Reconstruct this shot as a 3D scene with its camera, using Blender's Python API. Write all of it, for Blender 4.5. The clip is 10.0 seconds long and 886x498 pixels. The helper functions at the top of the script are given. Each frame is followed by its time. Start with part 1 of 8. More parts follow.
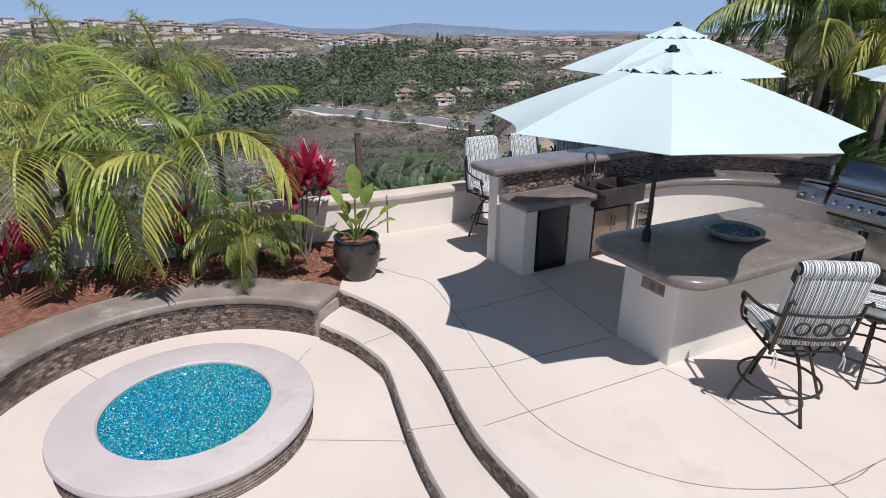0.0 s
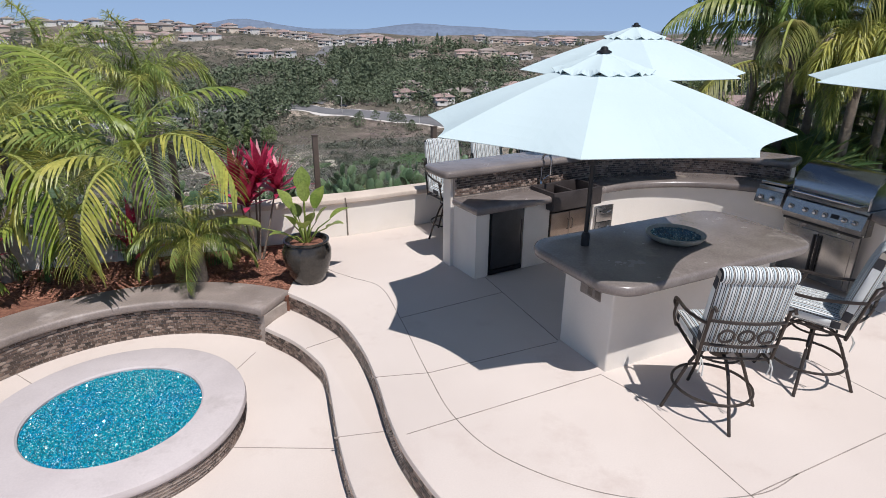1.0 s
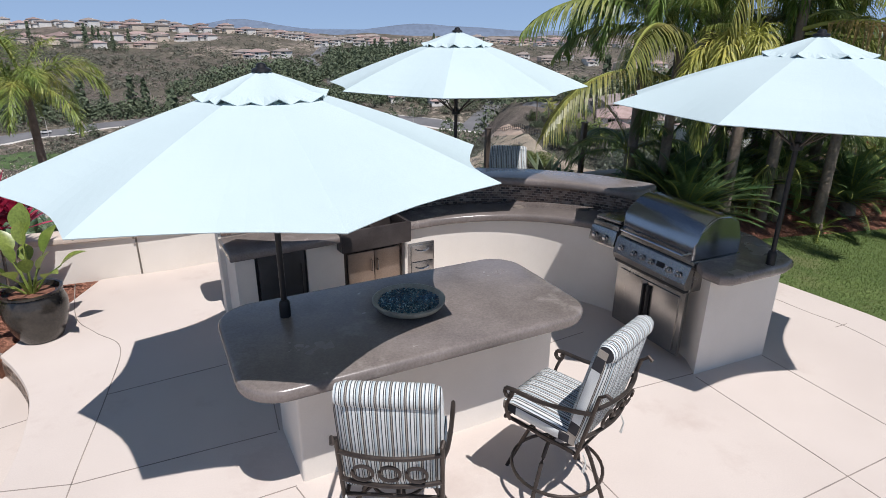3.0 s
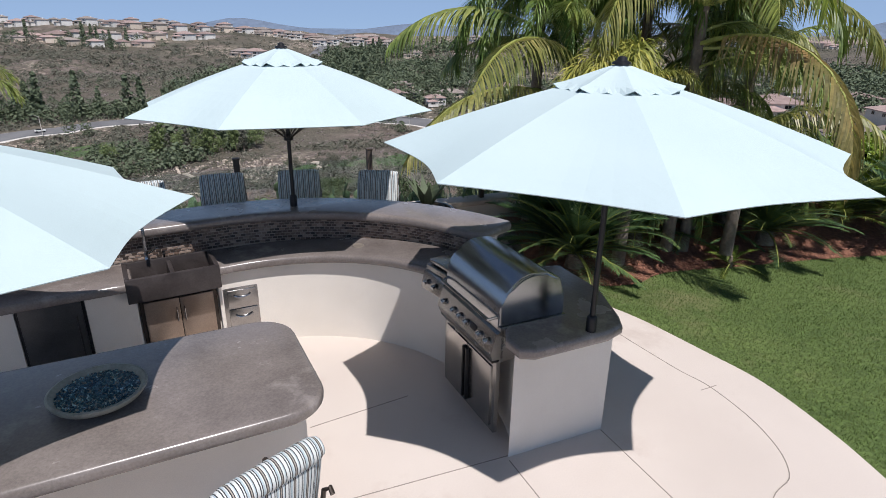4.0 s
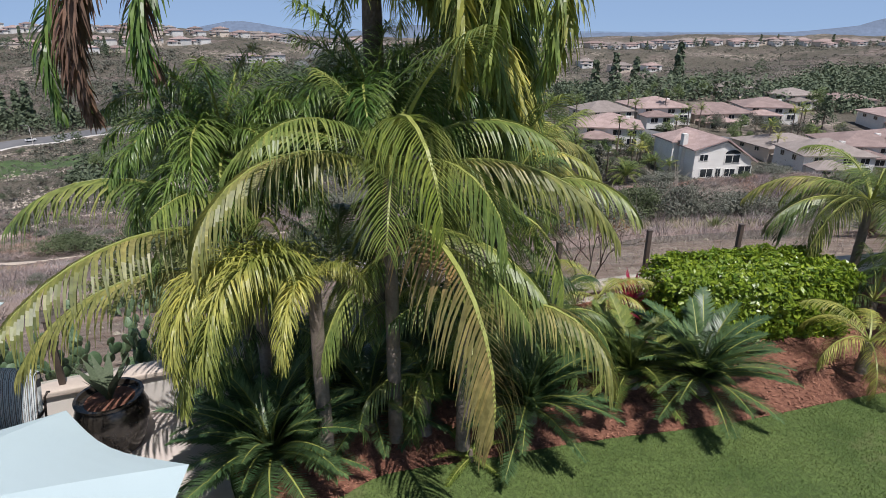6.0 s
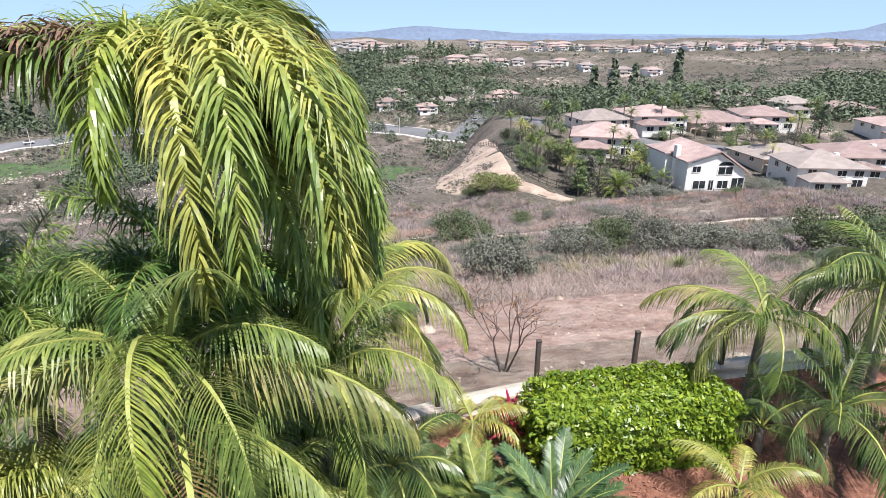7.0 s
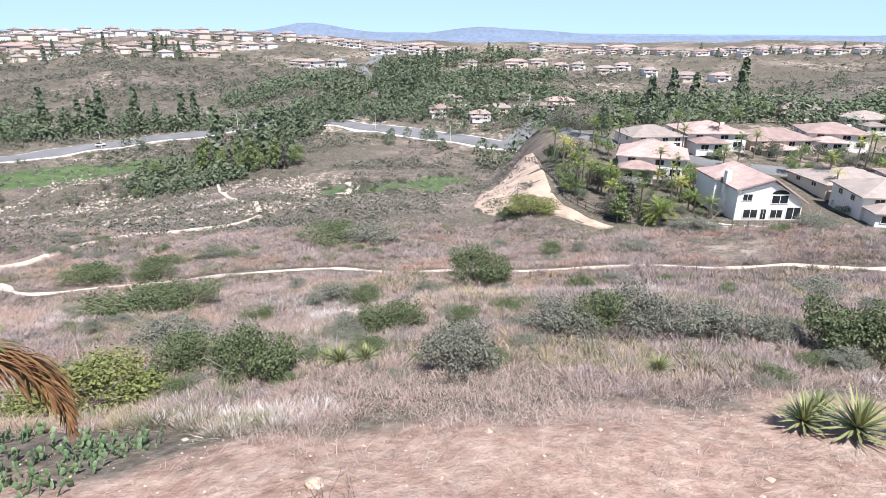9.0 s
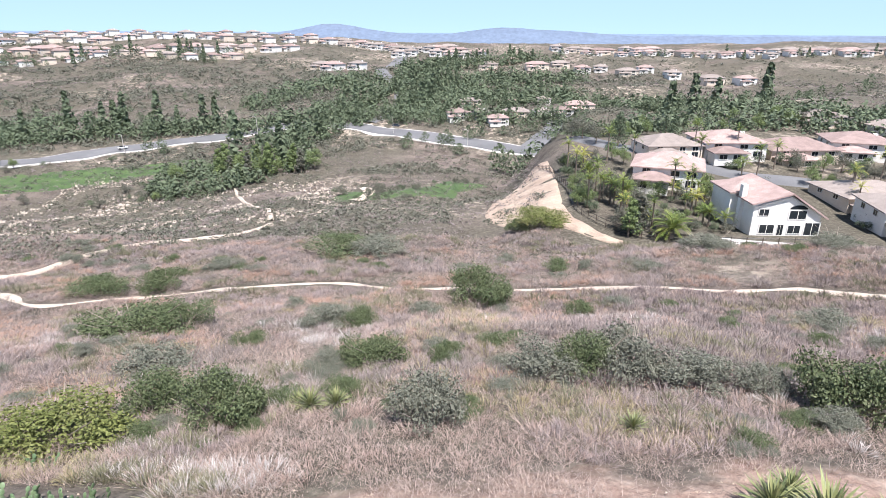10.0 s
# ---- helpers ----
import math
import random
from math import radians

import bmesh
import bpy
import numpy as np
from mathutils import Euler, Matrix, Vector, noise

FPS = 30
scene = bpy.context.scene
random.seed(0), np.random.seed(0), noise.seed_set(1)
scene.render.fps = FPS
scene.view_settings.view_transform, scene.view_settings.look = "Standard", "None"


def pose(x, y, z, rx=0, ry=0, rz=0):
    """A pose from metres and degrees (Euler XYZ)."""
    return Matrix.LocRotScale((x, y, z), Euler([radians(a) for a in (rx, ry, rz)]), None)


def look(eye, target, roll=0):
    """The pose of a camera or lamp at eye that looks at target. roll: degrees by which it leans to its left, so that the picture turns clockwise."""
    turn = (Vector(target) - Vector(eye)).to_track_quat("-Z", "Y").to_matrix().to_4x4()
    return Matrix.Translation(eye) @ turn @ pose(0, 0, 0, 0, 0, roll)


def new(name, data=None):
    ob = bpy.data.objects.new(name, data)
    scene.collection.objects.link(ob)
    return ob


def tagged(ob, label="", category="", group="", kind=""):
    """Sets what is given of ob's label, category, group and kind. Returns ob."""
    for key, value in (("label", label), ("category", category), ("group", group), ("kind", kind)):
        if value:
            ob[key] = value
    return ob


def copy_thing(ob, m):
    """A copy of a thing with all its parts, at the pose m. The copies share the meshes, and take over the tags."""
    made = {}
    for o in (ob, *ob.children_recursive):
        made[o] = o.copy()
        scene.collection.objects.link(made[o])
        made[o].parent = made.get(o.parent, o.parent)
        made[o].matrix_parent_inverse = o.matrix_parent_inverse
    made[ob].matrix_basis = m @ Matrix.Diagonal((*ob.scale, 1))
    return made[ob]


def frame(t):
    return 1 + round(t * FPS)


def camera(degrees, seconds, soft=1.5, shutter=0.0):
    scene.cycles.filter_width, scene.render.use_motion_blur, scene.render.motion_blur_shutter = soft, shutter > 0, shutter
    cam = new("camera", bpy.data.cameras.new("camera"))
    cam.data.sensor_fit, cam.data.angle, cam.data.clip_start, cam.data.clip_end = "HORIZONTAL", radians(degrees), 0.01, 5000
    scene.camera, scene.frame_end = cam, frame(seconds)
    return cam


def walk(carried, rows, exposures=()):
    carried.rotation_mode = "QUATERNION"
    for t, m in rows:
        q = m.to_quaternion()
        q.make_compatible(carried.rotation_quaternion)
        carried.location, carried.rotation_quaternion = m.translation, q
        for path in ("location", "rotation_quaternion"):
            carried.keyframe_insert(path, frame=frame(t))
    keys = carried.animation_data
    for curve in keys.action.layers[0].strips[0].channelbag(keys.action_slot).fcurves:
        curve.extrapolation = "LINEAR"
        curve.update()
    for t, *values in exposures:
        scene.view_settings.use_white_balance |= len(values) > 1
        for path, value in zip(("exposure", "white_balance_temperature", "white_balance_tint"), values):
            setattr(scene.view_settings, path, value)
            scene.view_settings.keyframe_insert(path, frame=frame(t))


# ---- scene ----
cam = camera(74.6, 10.0, 0.8)
PATH = [
    (0, (3.332, 1.465, 2.894), (3.369, 3.334, 2.183), 0.5),
    (0.5, (3.602, 1.431, 2.878), (3.64, 3.303, 2.174), 0.5),
    (1, (3.928, 1.538, 2.907), (3.964, 3.407, 2.197), 0.5),
    (1.5, (4.342, 1.686, 2.91), (4.378, 3.559, 2.209), 0.5),
    (2, (4.934, 1.979, 2.907), (4.967, 3.854, 2.209), 0.6),
    (2.5, (5.631, 2.373, 2.958), (5.664, 4.241, 2.246), 0.4),
    (3.8, (7.798, 3.514, 3.051), (7.849, 5.386, 2.347), 0.8),
    (4, (8.198, 3.697, 3.151), (8.241, 5.566, 2.442), 0.8),
    (4.5, (9.176, 4.161, 3.43), (9.209, 6.031, 2.723), 0.4),
    (4.6, (9.395, 4.24, 3.465), (9.421, 6.113, 2.766), 0.1),
    (5, (10.123, 4.663, 3.823), (10.159, 6.532, 3.112), 0.2),
    (5.5, (11.093, 5.19, 4.275), (11.132, 7.06, 3.565), 0.3),
    (6, (12.039, 5.7, 4.864), (12.078, 7.57, 4.157), 0.2),
    (6.2, (12.46, 5.869, 5.107), (12.487, 7.741, 4.404), 0.0),
    (7.3, (14.809, 7.123, 7.052), (14.845, 8.994, 6.346), 0.6),
    (7.5, (15.292, 7.447, 7.387), (15.315, 9.317, 6.68), 0.2),
    (8, (16.464, 8.271, 8.215), (16.437, 10.142, 7.51), 0.2),
    (8.5, (17.624, 9.111, 9.094), (17.516, 10.98, 8.39), 0.3),
    (9, (18.722, 9.922, 9.976), (18.562, 11.787, 9.271), 0.4),
    (9.5, (19.874, 10.84, 10.841), (19.674, 12.702, 10.137), 0.4),
    (10, (21.006, 11.753, 11.784), (20.775, 13.611, 11.08), 0.3),
]
# the clip brightens once the garden is left behind
EXPOSURES = [(0, 0.0), (6.2, 0.0), (7.3, 0.98), (10, 0.98)]
walk(cam, [(t, look(eye, target, roll)) for t, eye, target, roll in PATH], EXPOSURES)

# ---- light ----
world = bpy.data.worlds.new("sky")
scene.world = world
world.use_nodes = True
wn = world.node_tree
sky = wn.nodes.new("ShaderNodeTexSky")
sky.sky_type, sky.sun_disc = "NISHITA", False
SUN = Vector((0.49, -0.97, 2.14)).normalized()
sky.sun_elevation = math.asin(SUN.z)
sky.sun_rotation = math.atan2(SUN.x, SUN.y)
sky.altitude, sky.air_density, sky.dust_density, sky.ozone_density = 9000, 0.8, 0.0, 1.0
# sea haze evens the sky out: the clear-air sky and one pale blue, mixed
haze = wn.nodes.new("ShaderNodeMix")
haze.data_type = "RGBA"
up = wn.nodes.new("ShaderNodeTexCoord")
height = wn.nodes.new("ShaderNodeSeparateXYZ")
wn.links.new(up.outputs["Generated"], height.inputs[0])
thin = wn.nodes.new("ShaderNodeMapRange")
thin.interpolation_type = "SMOOTHSTEP"
thin.inputs["From Min"].default_value, thin.inputs["From Max"].default_value = 0.1, 0.75
thin.inputs["To Min"].default_value, thin.inputs["To Max"].default_value = 0.92, 0.1
wn.links.new(height.outputs["Z"], thin.inputs["Value"])
wn.links.new(thin.outputs[0], haze.inputs["Factor"])
haze.inputs["B"].default_value = (1.98, 2.88, 4.5, 1)
wn.links.new(sky.outputs[0], haze.inputs["A"])
wn.links.new(haze.outputs["Result"], wn.nodes["Background"].inputs[0])
wn.nodes["Background"].inputs[1].default_value = 0.15
lamp = bpy.data.lights.new("sun", "SUN")
lamp.energy, lamp.angle, lamp.color = 4.9, radians(0.53), (1.0, 0.962, 0.965)
new("sun", lamp).matrix_world = look(SUN * 60, (0, 0, 0))


# ---- materials ----
def nodes_of(name):
    m = bpy.data.materials.new(name)
    m.use_nodes = True
    return m, m.node_tree.nodes, m.node_tree.links


def noise_node(n, l, vec, scale, detail=4.0, rough=0.55):
    t = n.new("ShaderNodeTexNoise")
    t.inputs["Scale"].default_value, t.inputs["Detail"].default_value = scale, detail
    t.inputs["Roughness"].default_value = rough
    l.new(vec, t.inputs["Vector"])
    return t


def ramp(n, l, fac, stops, mode="LINEAR"):
    r = n.new("ShaderNodeValToRGB")
    r.color_ramp.interpolation = mode
    while len(r.color_ramp.elements) < len(stops):
        r.color_ramp.elements.new(0.5)
    for e, (p, c) in zip(r.color_ramp.elements, stops):
        e.position, e.color = p, (*c, 1)
    l.new(fac, r.inputs[0])
    return r


def mix(n, l, fac, a, b, kind="MIX"):
    m = n.new("ShaderNodeMix")
    m.data_type, m.blend_type = "RGBA", kind
    for sock, v in ((m.inputs["Factor"], fac), (m.inputs["A"], a), (m.inputs["B"], b)):
        if isinstance(v, (int, float)):
            sock.default_value = v
        elif isinstance(v, tuple):
            sock.default_value = (*v, 1)
        else:
            l.new(v, sock)
    return m.outputs["Result"]


def coarse(name, dark, light, scale=6.0, fine=60.0, rough=0.8, bump=0.2, metal=0.0, spots=None, spec=0.4,
           vary=0.0, spot_scale=2.2, bump_dist=0.01, grain=(0.82, 1.1)):
    """Two scales of colour, bump, optional stains and a shift of tone from piece to piece."""
    m, n, l = nodes_of(name)
    b = n["Principled BSDF"]
    co = n.new("ShaderNodeTexCoord").outputs["Object"]
    big = noise_node(n, l, co, scale, 5)
    small = noise_node(n, l, co, fine, 3, 0.6)
    col = ramp(n, l, big.outputs[0], [(0.3, dark), (0.7, light)]).outputs[0]
    speck = ramp(n, l, small.outputs[0], [(0.3, (grain[0],) * 3), (0.7, (grain[1],) * 3)]).outputs[0]
    col = mix(n, l, 1.0, col, speck, "MULTIPLY")
    if spots:
        s = noise_node(n, l, co, spot_scale, 6, 0.7)
        f = ramp(n, l, s.outputs[0], [(0.56, (0, 0, 0)), (0.7, (1, 1, 1))]).outputs[0]
        col = mix(n, l, f, col, spots)
    if vary:
        info = n.new("ShaderNodeObjectInfo")
        v = ramp(n, l, info.outputs["Random"], [(0, (1 - vary,) * 3), (1, (1 + vary,) * 3)]).outputs[0]
        col = mix(n, l, 1.0, col, v, "MULTIPLY")
    l.new(col, b.inputs["Base Color"])
    r = ramp(n, l, big.outputs[0], [(0.3, (rough * 0.85,) * 3), (0.7, (min(1, rough * 1.1),) * 3)])
    l.new(r.outputs[0], b.inputs["Roughness"])
    b.inputs["Metallic"].default_value = metal
    b.inputs["Specular IOR Level"].default_value = spec
    if bump:
        add = n.new("ShaderNodeMath")
        add.operation = "ADD"
        l.new(big.outputs[0], add.inputs[0])
        l.new(small.outputs[0], add.inputs[1])
        k = n.new("ShaderNodeBump")
        k.inputs["Strength"].default_value, k.inputs["Distance"].default_value = bump, bump_dist
        l.new(add.outputs[0], k.inputs["Height"])
        l.new(k.outputs[0], b.inputs["Normal"])
    return m


def leafy(name, dark, light, tip=None, rough=0.4, through_light=0.3, island=False):
    """Leaf: tone from frond to frond, a little light let through."""
    m, n, l = nodes_of(name)
    b = n["Principled BSDF"]
    each = n.new("ShaderNodeNewGeometry").outputs["Random Per Island"]
    rnd = each if island else n.new("ShaderNodeObjectInfo").outputs["Random"]
    col = ramp(n, l, rnd, [(0.0, dark), (1.0, light)]).outputs[0]
    co = n.new("ShaderNodeTexCoord").outputs["Object"]
    patch = noise_node(n, l, co, 3.5, 4)
    f = ramp(n, l, patch.outputs[0], [(0.45, (0, 0, 0)), (0.75, (1, 1, 1))]).outputs[0]
    col = mix(n, l, f, col, tip or light)
    fine = noise_node(n, l, co, 45, 2)
    g = ramp(n, l, fine.outputs[0], [(0.3, (0.75, 0.75, 0.75)), (0.7, (1.2, 1.2, 1.2))]).outputs[0]
    col = mix(n, l, 1.0, col, g, "MULTIPLY")
    if not island:
        v = ramp(n, l, each, [(0.0, (0.6, 0.66, 0.6)), (0.7, (1, 1, 1)), (1.0, (1.3, 1.22, 1.1))]).outputs[0]
        col = mix(n, l, 1.0, col, v, "MULTIPLY")
    l.new(col, b.inputs["Base Color"])
    b.inputs["Roughness"].default_value = rough
    b.inputs["Specular IOR Level"].default_value = 0.45
    t = n.new("ShaderNodeBsdfTranslucent")
    l.new(col, t.inputs["Color"])
    s = n.new("ShaderNodeMixShader")
    s.inputs[0].default_value = through_light
    l.new(b.outputs[0], s.inputs[1])
    l.new(t.outputs[0], s.inputs[2])
    l.new(s.outputs[0], n["Material Output"].inputs["Surface"])
    return m


def plain(name, col, rough=0.5, metal=0.0, spec=0.5):
    return coarse(name, tuple(c * 0.88 for c in col), tuple(min(1, c * 1.08) for c in col), 5, 70, rough, 0.05, metal, spec=spec)


def striped(name):
    """Woven stripes across local x."""
    m, n, l = nodes_of(name)
    b = n["Principled BSDF"]
    co = n.new("ShaderNodeTexCoord").outputs["Object"]
    sep = n.new("ShaderNodeSeparateXYZ")
    l.new(co, sep.inputs[0])
    a = n.new("ShaderNodeMath")
    a.operation, a.inputs[1].default_value = "MULTIPLY_ADD", 15.0
    a.inputs[2].default_value = 20.3
    l.new(sep.outputs[0], a.inputs[0])
    fr = n.new("ShaderNodeMath")
    fr.operation = "FRACT"
    l.new(a.outputs[0], fr.inputs[0])
    white, blue, dark, tan = (0.66, 0.68, 0.66), (0.42, 0.5, 0.53), (0.035, 0.035, 0.04), (0.36, 0.32, 0.27)
    stops = [(0.0, white), (0.12, dark), (0.19, white), (0.26, dark), (0.32, blue), (0.44, white), (0.5, dark), (0.57, tan), (0.64, dark),
             (0.7, white), (0.8, blue), (0.87, dark), (0.93, white)]
    col = ramp(n, l, fr.outputs[0], stops, "CONSTANT").outputs[0]
    w = noise_node(n, l, co, 220, 2)
    g = ramp(n, l, w.outputs[0], [(0.3, (0.85, 0.85, 0.85)), (0.7, (1.05, 1.05, 1.05))]).outputs[0]
    l.new(mix(n, l, 1.0, col, g, "MULTIPLY"), b.inputs["Base Color"])
    b.inputs["Roughness"].default_value = 0.9
    k = n.new("ShaderNodeBump")
    k.inputs["Strength"].default_value, k.inputs["Distance"].default_value = 0.3, 0.004
    l.new(w.outputs[0], k.inputs["Height"])
    l.new(k.outputs[0], b.inputs["Normal"])
    return m


M_PATIO = coarse("patio_concrete", (0.555, 0.483, 0.432), (0.615, 0.543, 0.488), 0.7, 90, 0.85, 0.05, spots=(0.53, 0.45, 0.4), spot_scale=1.1, grain=(0.96, 1.03))
M_JOINT = coarse("joint", (0.12, 0.1, 0.085), (0.2, 0.17, 0.14), 8, 80, 0.95, 0.1)
M_SAWCUT = coarse("saw_cut", (0.2, 0.17, 0.15), (0.36, 0.31, 0.27), 3, 80, 0.95, 0.1)
M_STUCCO = coarse("cream_stucco", (0.66, 0.61, 0.545), (0.74, 0.69, 0.625), 1.5, 140, 0.92, 0.2, bump_dist=0.004, grain=(0.94, 1.04))
M_COPING = coarse("coping", (0.5, 0.42, 0.35), (0.6, 0.51, 0.43), 3, 70, 0.85, 0.2)
M_COUNTER = coarse("brown_concrete", (0.145, 0.123, 0.112), (0.225, 0.193, 0.178), 2.2, 60, 0.26, 0.04, spots=(0.3, 0.265, 0.245), spot_scale=1.6, spec=0.6)
M_CAP = coarse("bench_cap", (0.2, 0.165, 0.145), (0.3, 0.25, 0.22), 2.5, 55, 0.5, 0.1, spots=(0.36, 0.31, 0.28))
M_RING = coarse("ring_concrete", (0.45, 0.4, 0.39), (0.53, 0.475, 0.46), 1.8, 60, 0.7, 0.05, spots=(0.42, 0.37, 0.355), grain=(0.95, 1.03))
M_GROUT = coarse("grout", (0.3, 0.25, 0.215), (0.4, 0.34, 0.295), 9, 90, 0.95, 0.1)
M_TILE = coarse("mosaic_tile", (0.075, 0.054, 0.043), (0.19, 0.13, 0.1), 9, 50, 0.35, 0.05, vary=0.6)


def island_tile():
    m, n, l = nodes_of("mosaic_tiles")
    b = n["Principled BSDF"]
    r = n.new("ShaderNodeNewGeometry").outputs["Random Per Island"]
    col = ramp(n, l, r, [(0.0, (0.03, 0.023, 0.019)), (0.45, (0.11, 0.074, 0.058)), (0.75, (0.2, 0.14, 0.11)), (1.0, (0.33, 0.265, 0.22))]).outputs[0]
    l.new(col, b.inputs["Base Color"])
    b.inputs["Roughness"].default_value = 0.35
    return m


M_TILES = island_tile()
M_STEEL = coarse("stainless", (0.31, 0.305, 0.3), (0.43, 0.42, 0.41), 3, 160, 0.26, 0.03, metal=1.0)
M_DARKSTEEL = coarse("dark_door", (0.05, 0.05, 0.052), (0.08, 0.08, 0.082), 3, 120, 0.35, 0.03, metal=0.5)
M_BRONZE = coarse("bronze_metal", (0.045, 0.036, 0.031), (0.085, 0.068, 0.058), 8, 90, 0.42, 0.1, metal=0.6)
M_BLACK = plain("black_metal", (0.018, 0.018, 0.02), 0.45, 0.4)
M_STONE = coarse("sink_stone", (0.032, 0.026, 0.025), (0.06, 0.05, 0.048), 6, 70, 0.45, 0.15)
M_CLOTH = coarse("canopy_cloth", (0.485, 0.588, 0.598), (0.525, 0.628, 0.638), 1.2, 260, 0.95, 0.05, spec=0.1)
M_STRIPE = striped("striped_cushion")
M_TIE = plain("tie_cloth", (0.6, 0.6, 0.56), 0.9)
M_POT = coarse("glazed_pot", (0.02, 0.017, 0.014), (0.045, 0.038, 0.03), 5, 40, 0.22, 0.05, spec=0.6)
M_MULCH = coarse("mulch", (0.13, 0.05, 0.032), (0.32, 0.15, 0.095), 14, 60, 0.95, 0.9, bump_dist=0.03)
M_LAWN = coarse("lawn_soil", (0.06, 0.1, 0.022), (0.115, 0.16, 0.045), 0.8, 28, 0.95, 0.8, spots=(0.16, 0.16, 0.07), spot_scale=0.5, bump_dist=0.03, grain=(0.6, 1.3))
M_WOOD = coarse("trunk_bark", (0.125, 0.097, 0.075), (0.25, 0.203, 0.163), 5, 30, 0.95, 0.8, bump_dist=0.02)
M_RACHIS = plain("frond_stalk", (0.3, 0.32, 0.08), 0.5)
M_FROND = leafy("palm_frond", (0.1, 0.16, 0.04), (0.22, 0.28, 0.07), (0.33, 0.34, 0.1), 0.42, 0.26)
M_FRONDY = leafy("palm_frond_yellow", (0.28, 0.31, 0.07), (0.46, 0.44, 0.11), (0.5, 0.46, 0.12), 0.42, 0.28)
M_FRONDQ = leafy("plume_frond", (0.17, 0.25, 0.06), (0.36, 0.43, 0.11), (0.52, 0.5, 0.15), 0.38, 0.34)
# darker copy of the plume green, the clump's shade put into the colour
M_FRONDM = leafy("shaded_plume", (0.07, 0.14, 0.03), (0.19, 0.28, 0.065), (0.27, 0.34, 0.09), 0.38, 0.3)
M_BROWN = leafy("dry_brown_frond", (0.1, 0.05, 0.03), (0.22, 0.13, 0.09), (0.26, 0.17, 0.12), 0.8, 0.15)
M_GREYDEAD = leafy("bleached_frond", (0.3, 0.27, 0.23), (0.48, 0.44, 0.38), (0.42, 0.36, 0.3), 0.85, 0.15)
# frond green darkened so that low palms carry shade in their colour
M_FRONDG = leafy("shade_green_frond", (0.06, 0.11, 0.033), (0.145, 0.21, 0.066), (0.19, 0.235, 0.08), 0.33, 0.35)
M_FRONDB = leafy("bright_frond", (0.2, 0.28, 0.05), (0.32, 0.38, 0.08), (0.38, 0.4, 0.1), 0.36, 0.35)
M_DEAD = leafy("dead_frond", (0.22, 0.1, 0.04), (0.36, 0.2, 0.09), (0.4, 0.26, 0.14), 0.8, 0.2)
M_CYCAD = leafy("cycad_frond", (0.055, 0.11, 0.045), (0.115, 0.185, 0.075), (0.13, 0.2, 0.08), 0.35, 0.12)
M_RED = leafy("red_leaf", (0.3, 0.012, 0.05), (0.62, 0.05, 0.13), (0.7, 0.1, 0.18), 0.4, 0.25)
M_BROAD = leafy("broad_leaf", (0.13, 0.19, 0.035), (0.25, 0.31, 0.07), (0.3, 0.35, 0.09), 0.35, 0.25)
M_HEDGE = leafy("hedge_leaf", (0.06, 0.13, 0.012), (0.34, 0.42, 0.04), (0.2, 0.3, 0.03), 0.35, 0.25, island=True)
M_SHRUB = leafy("shrub_leaf", (0.045, 0.066, 0.026), (0.135, 0.165, 0.075), (0.15, 0.165, 0.085), 0.7, 0.1, island=True)
M_SHRUBG = leafy("grey_shrub_leaf", (0.1, 0.105, 0.08), (0.22, 0.225, 0.175), (0.2, 0.2, 0.15), 0.8, 0.1, island=True)
M_TREE = leafy("tree_leaf", (0.055, 0.08, 0.045), (0.135, 0.17, 0.095), (0.13, 0.155, 0.09), 0.7, 0.08, island=True)
M_DRY = leafy("dry_grass", (0.31, 0.235, 0.2), (0.5, 0.405, 0.355), (0.42, 0.33, 0.29), 0.9, 0.15, island=True)
M_GRASS = leafy("grass_blade", (0.06, 0.105, 0.02), (0.16, 0.21, 0.06), (0.15, 0.18, 0.05), 0.6, 0.25, island=True)
M_YUCCA = leafy("yucca_leaf", (0.12, 0.15, 0.065), (0.28, 0.3, 0.13), (0.32, 0.3, 0.15), 0.5, 0.15, island=True)
M_ROCK = coarse("rock", (0.33, 0.26, 0.2), (0.5, 0.41, 0.33), 3, 30, 0.9, 0.5)
M_TRAIL = coarse("trail_sand", (0.47, 0.385, 0.31), (0.6, 0.51, 0.42), 0.4, 6, 0.95, 0.2)
M_ROAD = coarse("asphalt", (0.12, 0.12, 0.125), (0.18, 0.18, 0.185), 0.1, 5, 0.9, 0.1)
M_WHITE = coarse("white_stucco", (0.68, 0.65, 0.6), (0.78, 0.76, 0.72), 0.3, 8, 0.9, 0.1, vary=0.06)
M_ROOF = coarse("clay_roof", (0.25, 0.18, 0.16), (0.37, 0.275, 0.25), 0.6, 5, 0.9, 0.4, vary=0.28, bump_dist=0.06)
M_WIN = plain("window_glass", (0.02, 0.025, 0.03), 0.12)
M_FRAME = plain("window_frame", (0.7, 0.68, 0.64), 0.6)
M_POST = coarse("brown_post", (0.06, 0.045, 0.035), (0.1, 0.075, 0.06), 6, 60, 0.6, 0.1)


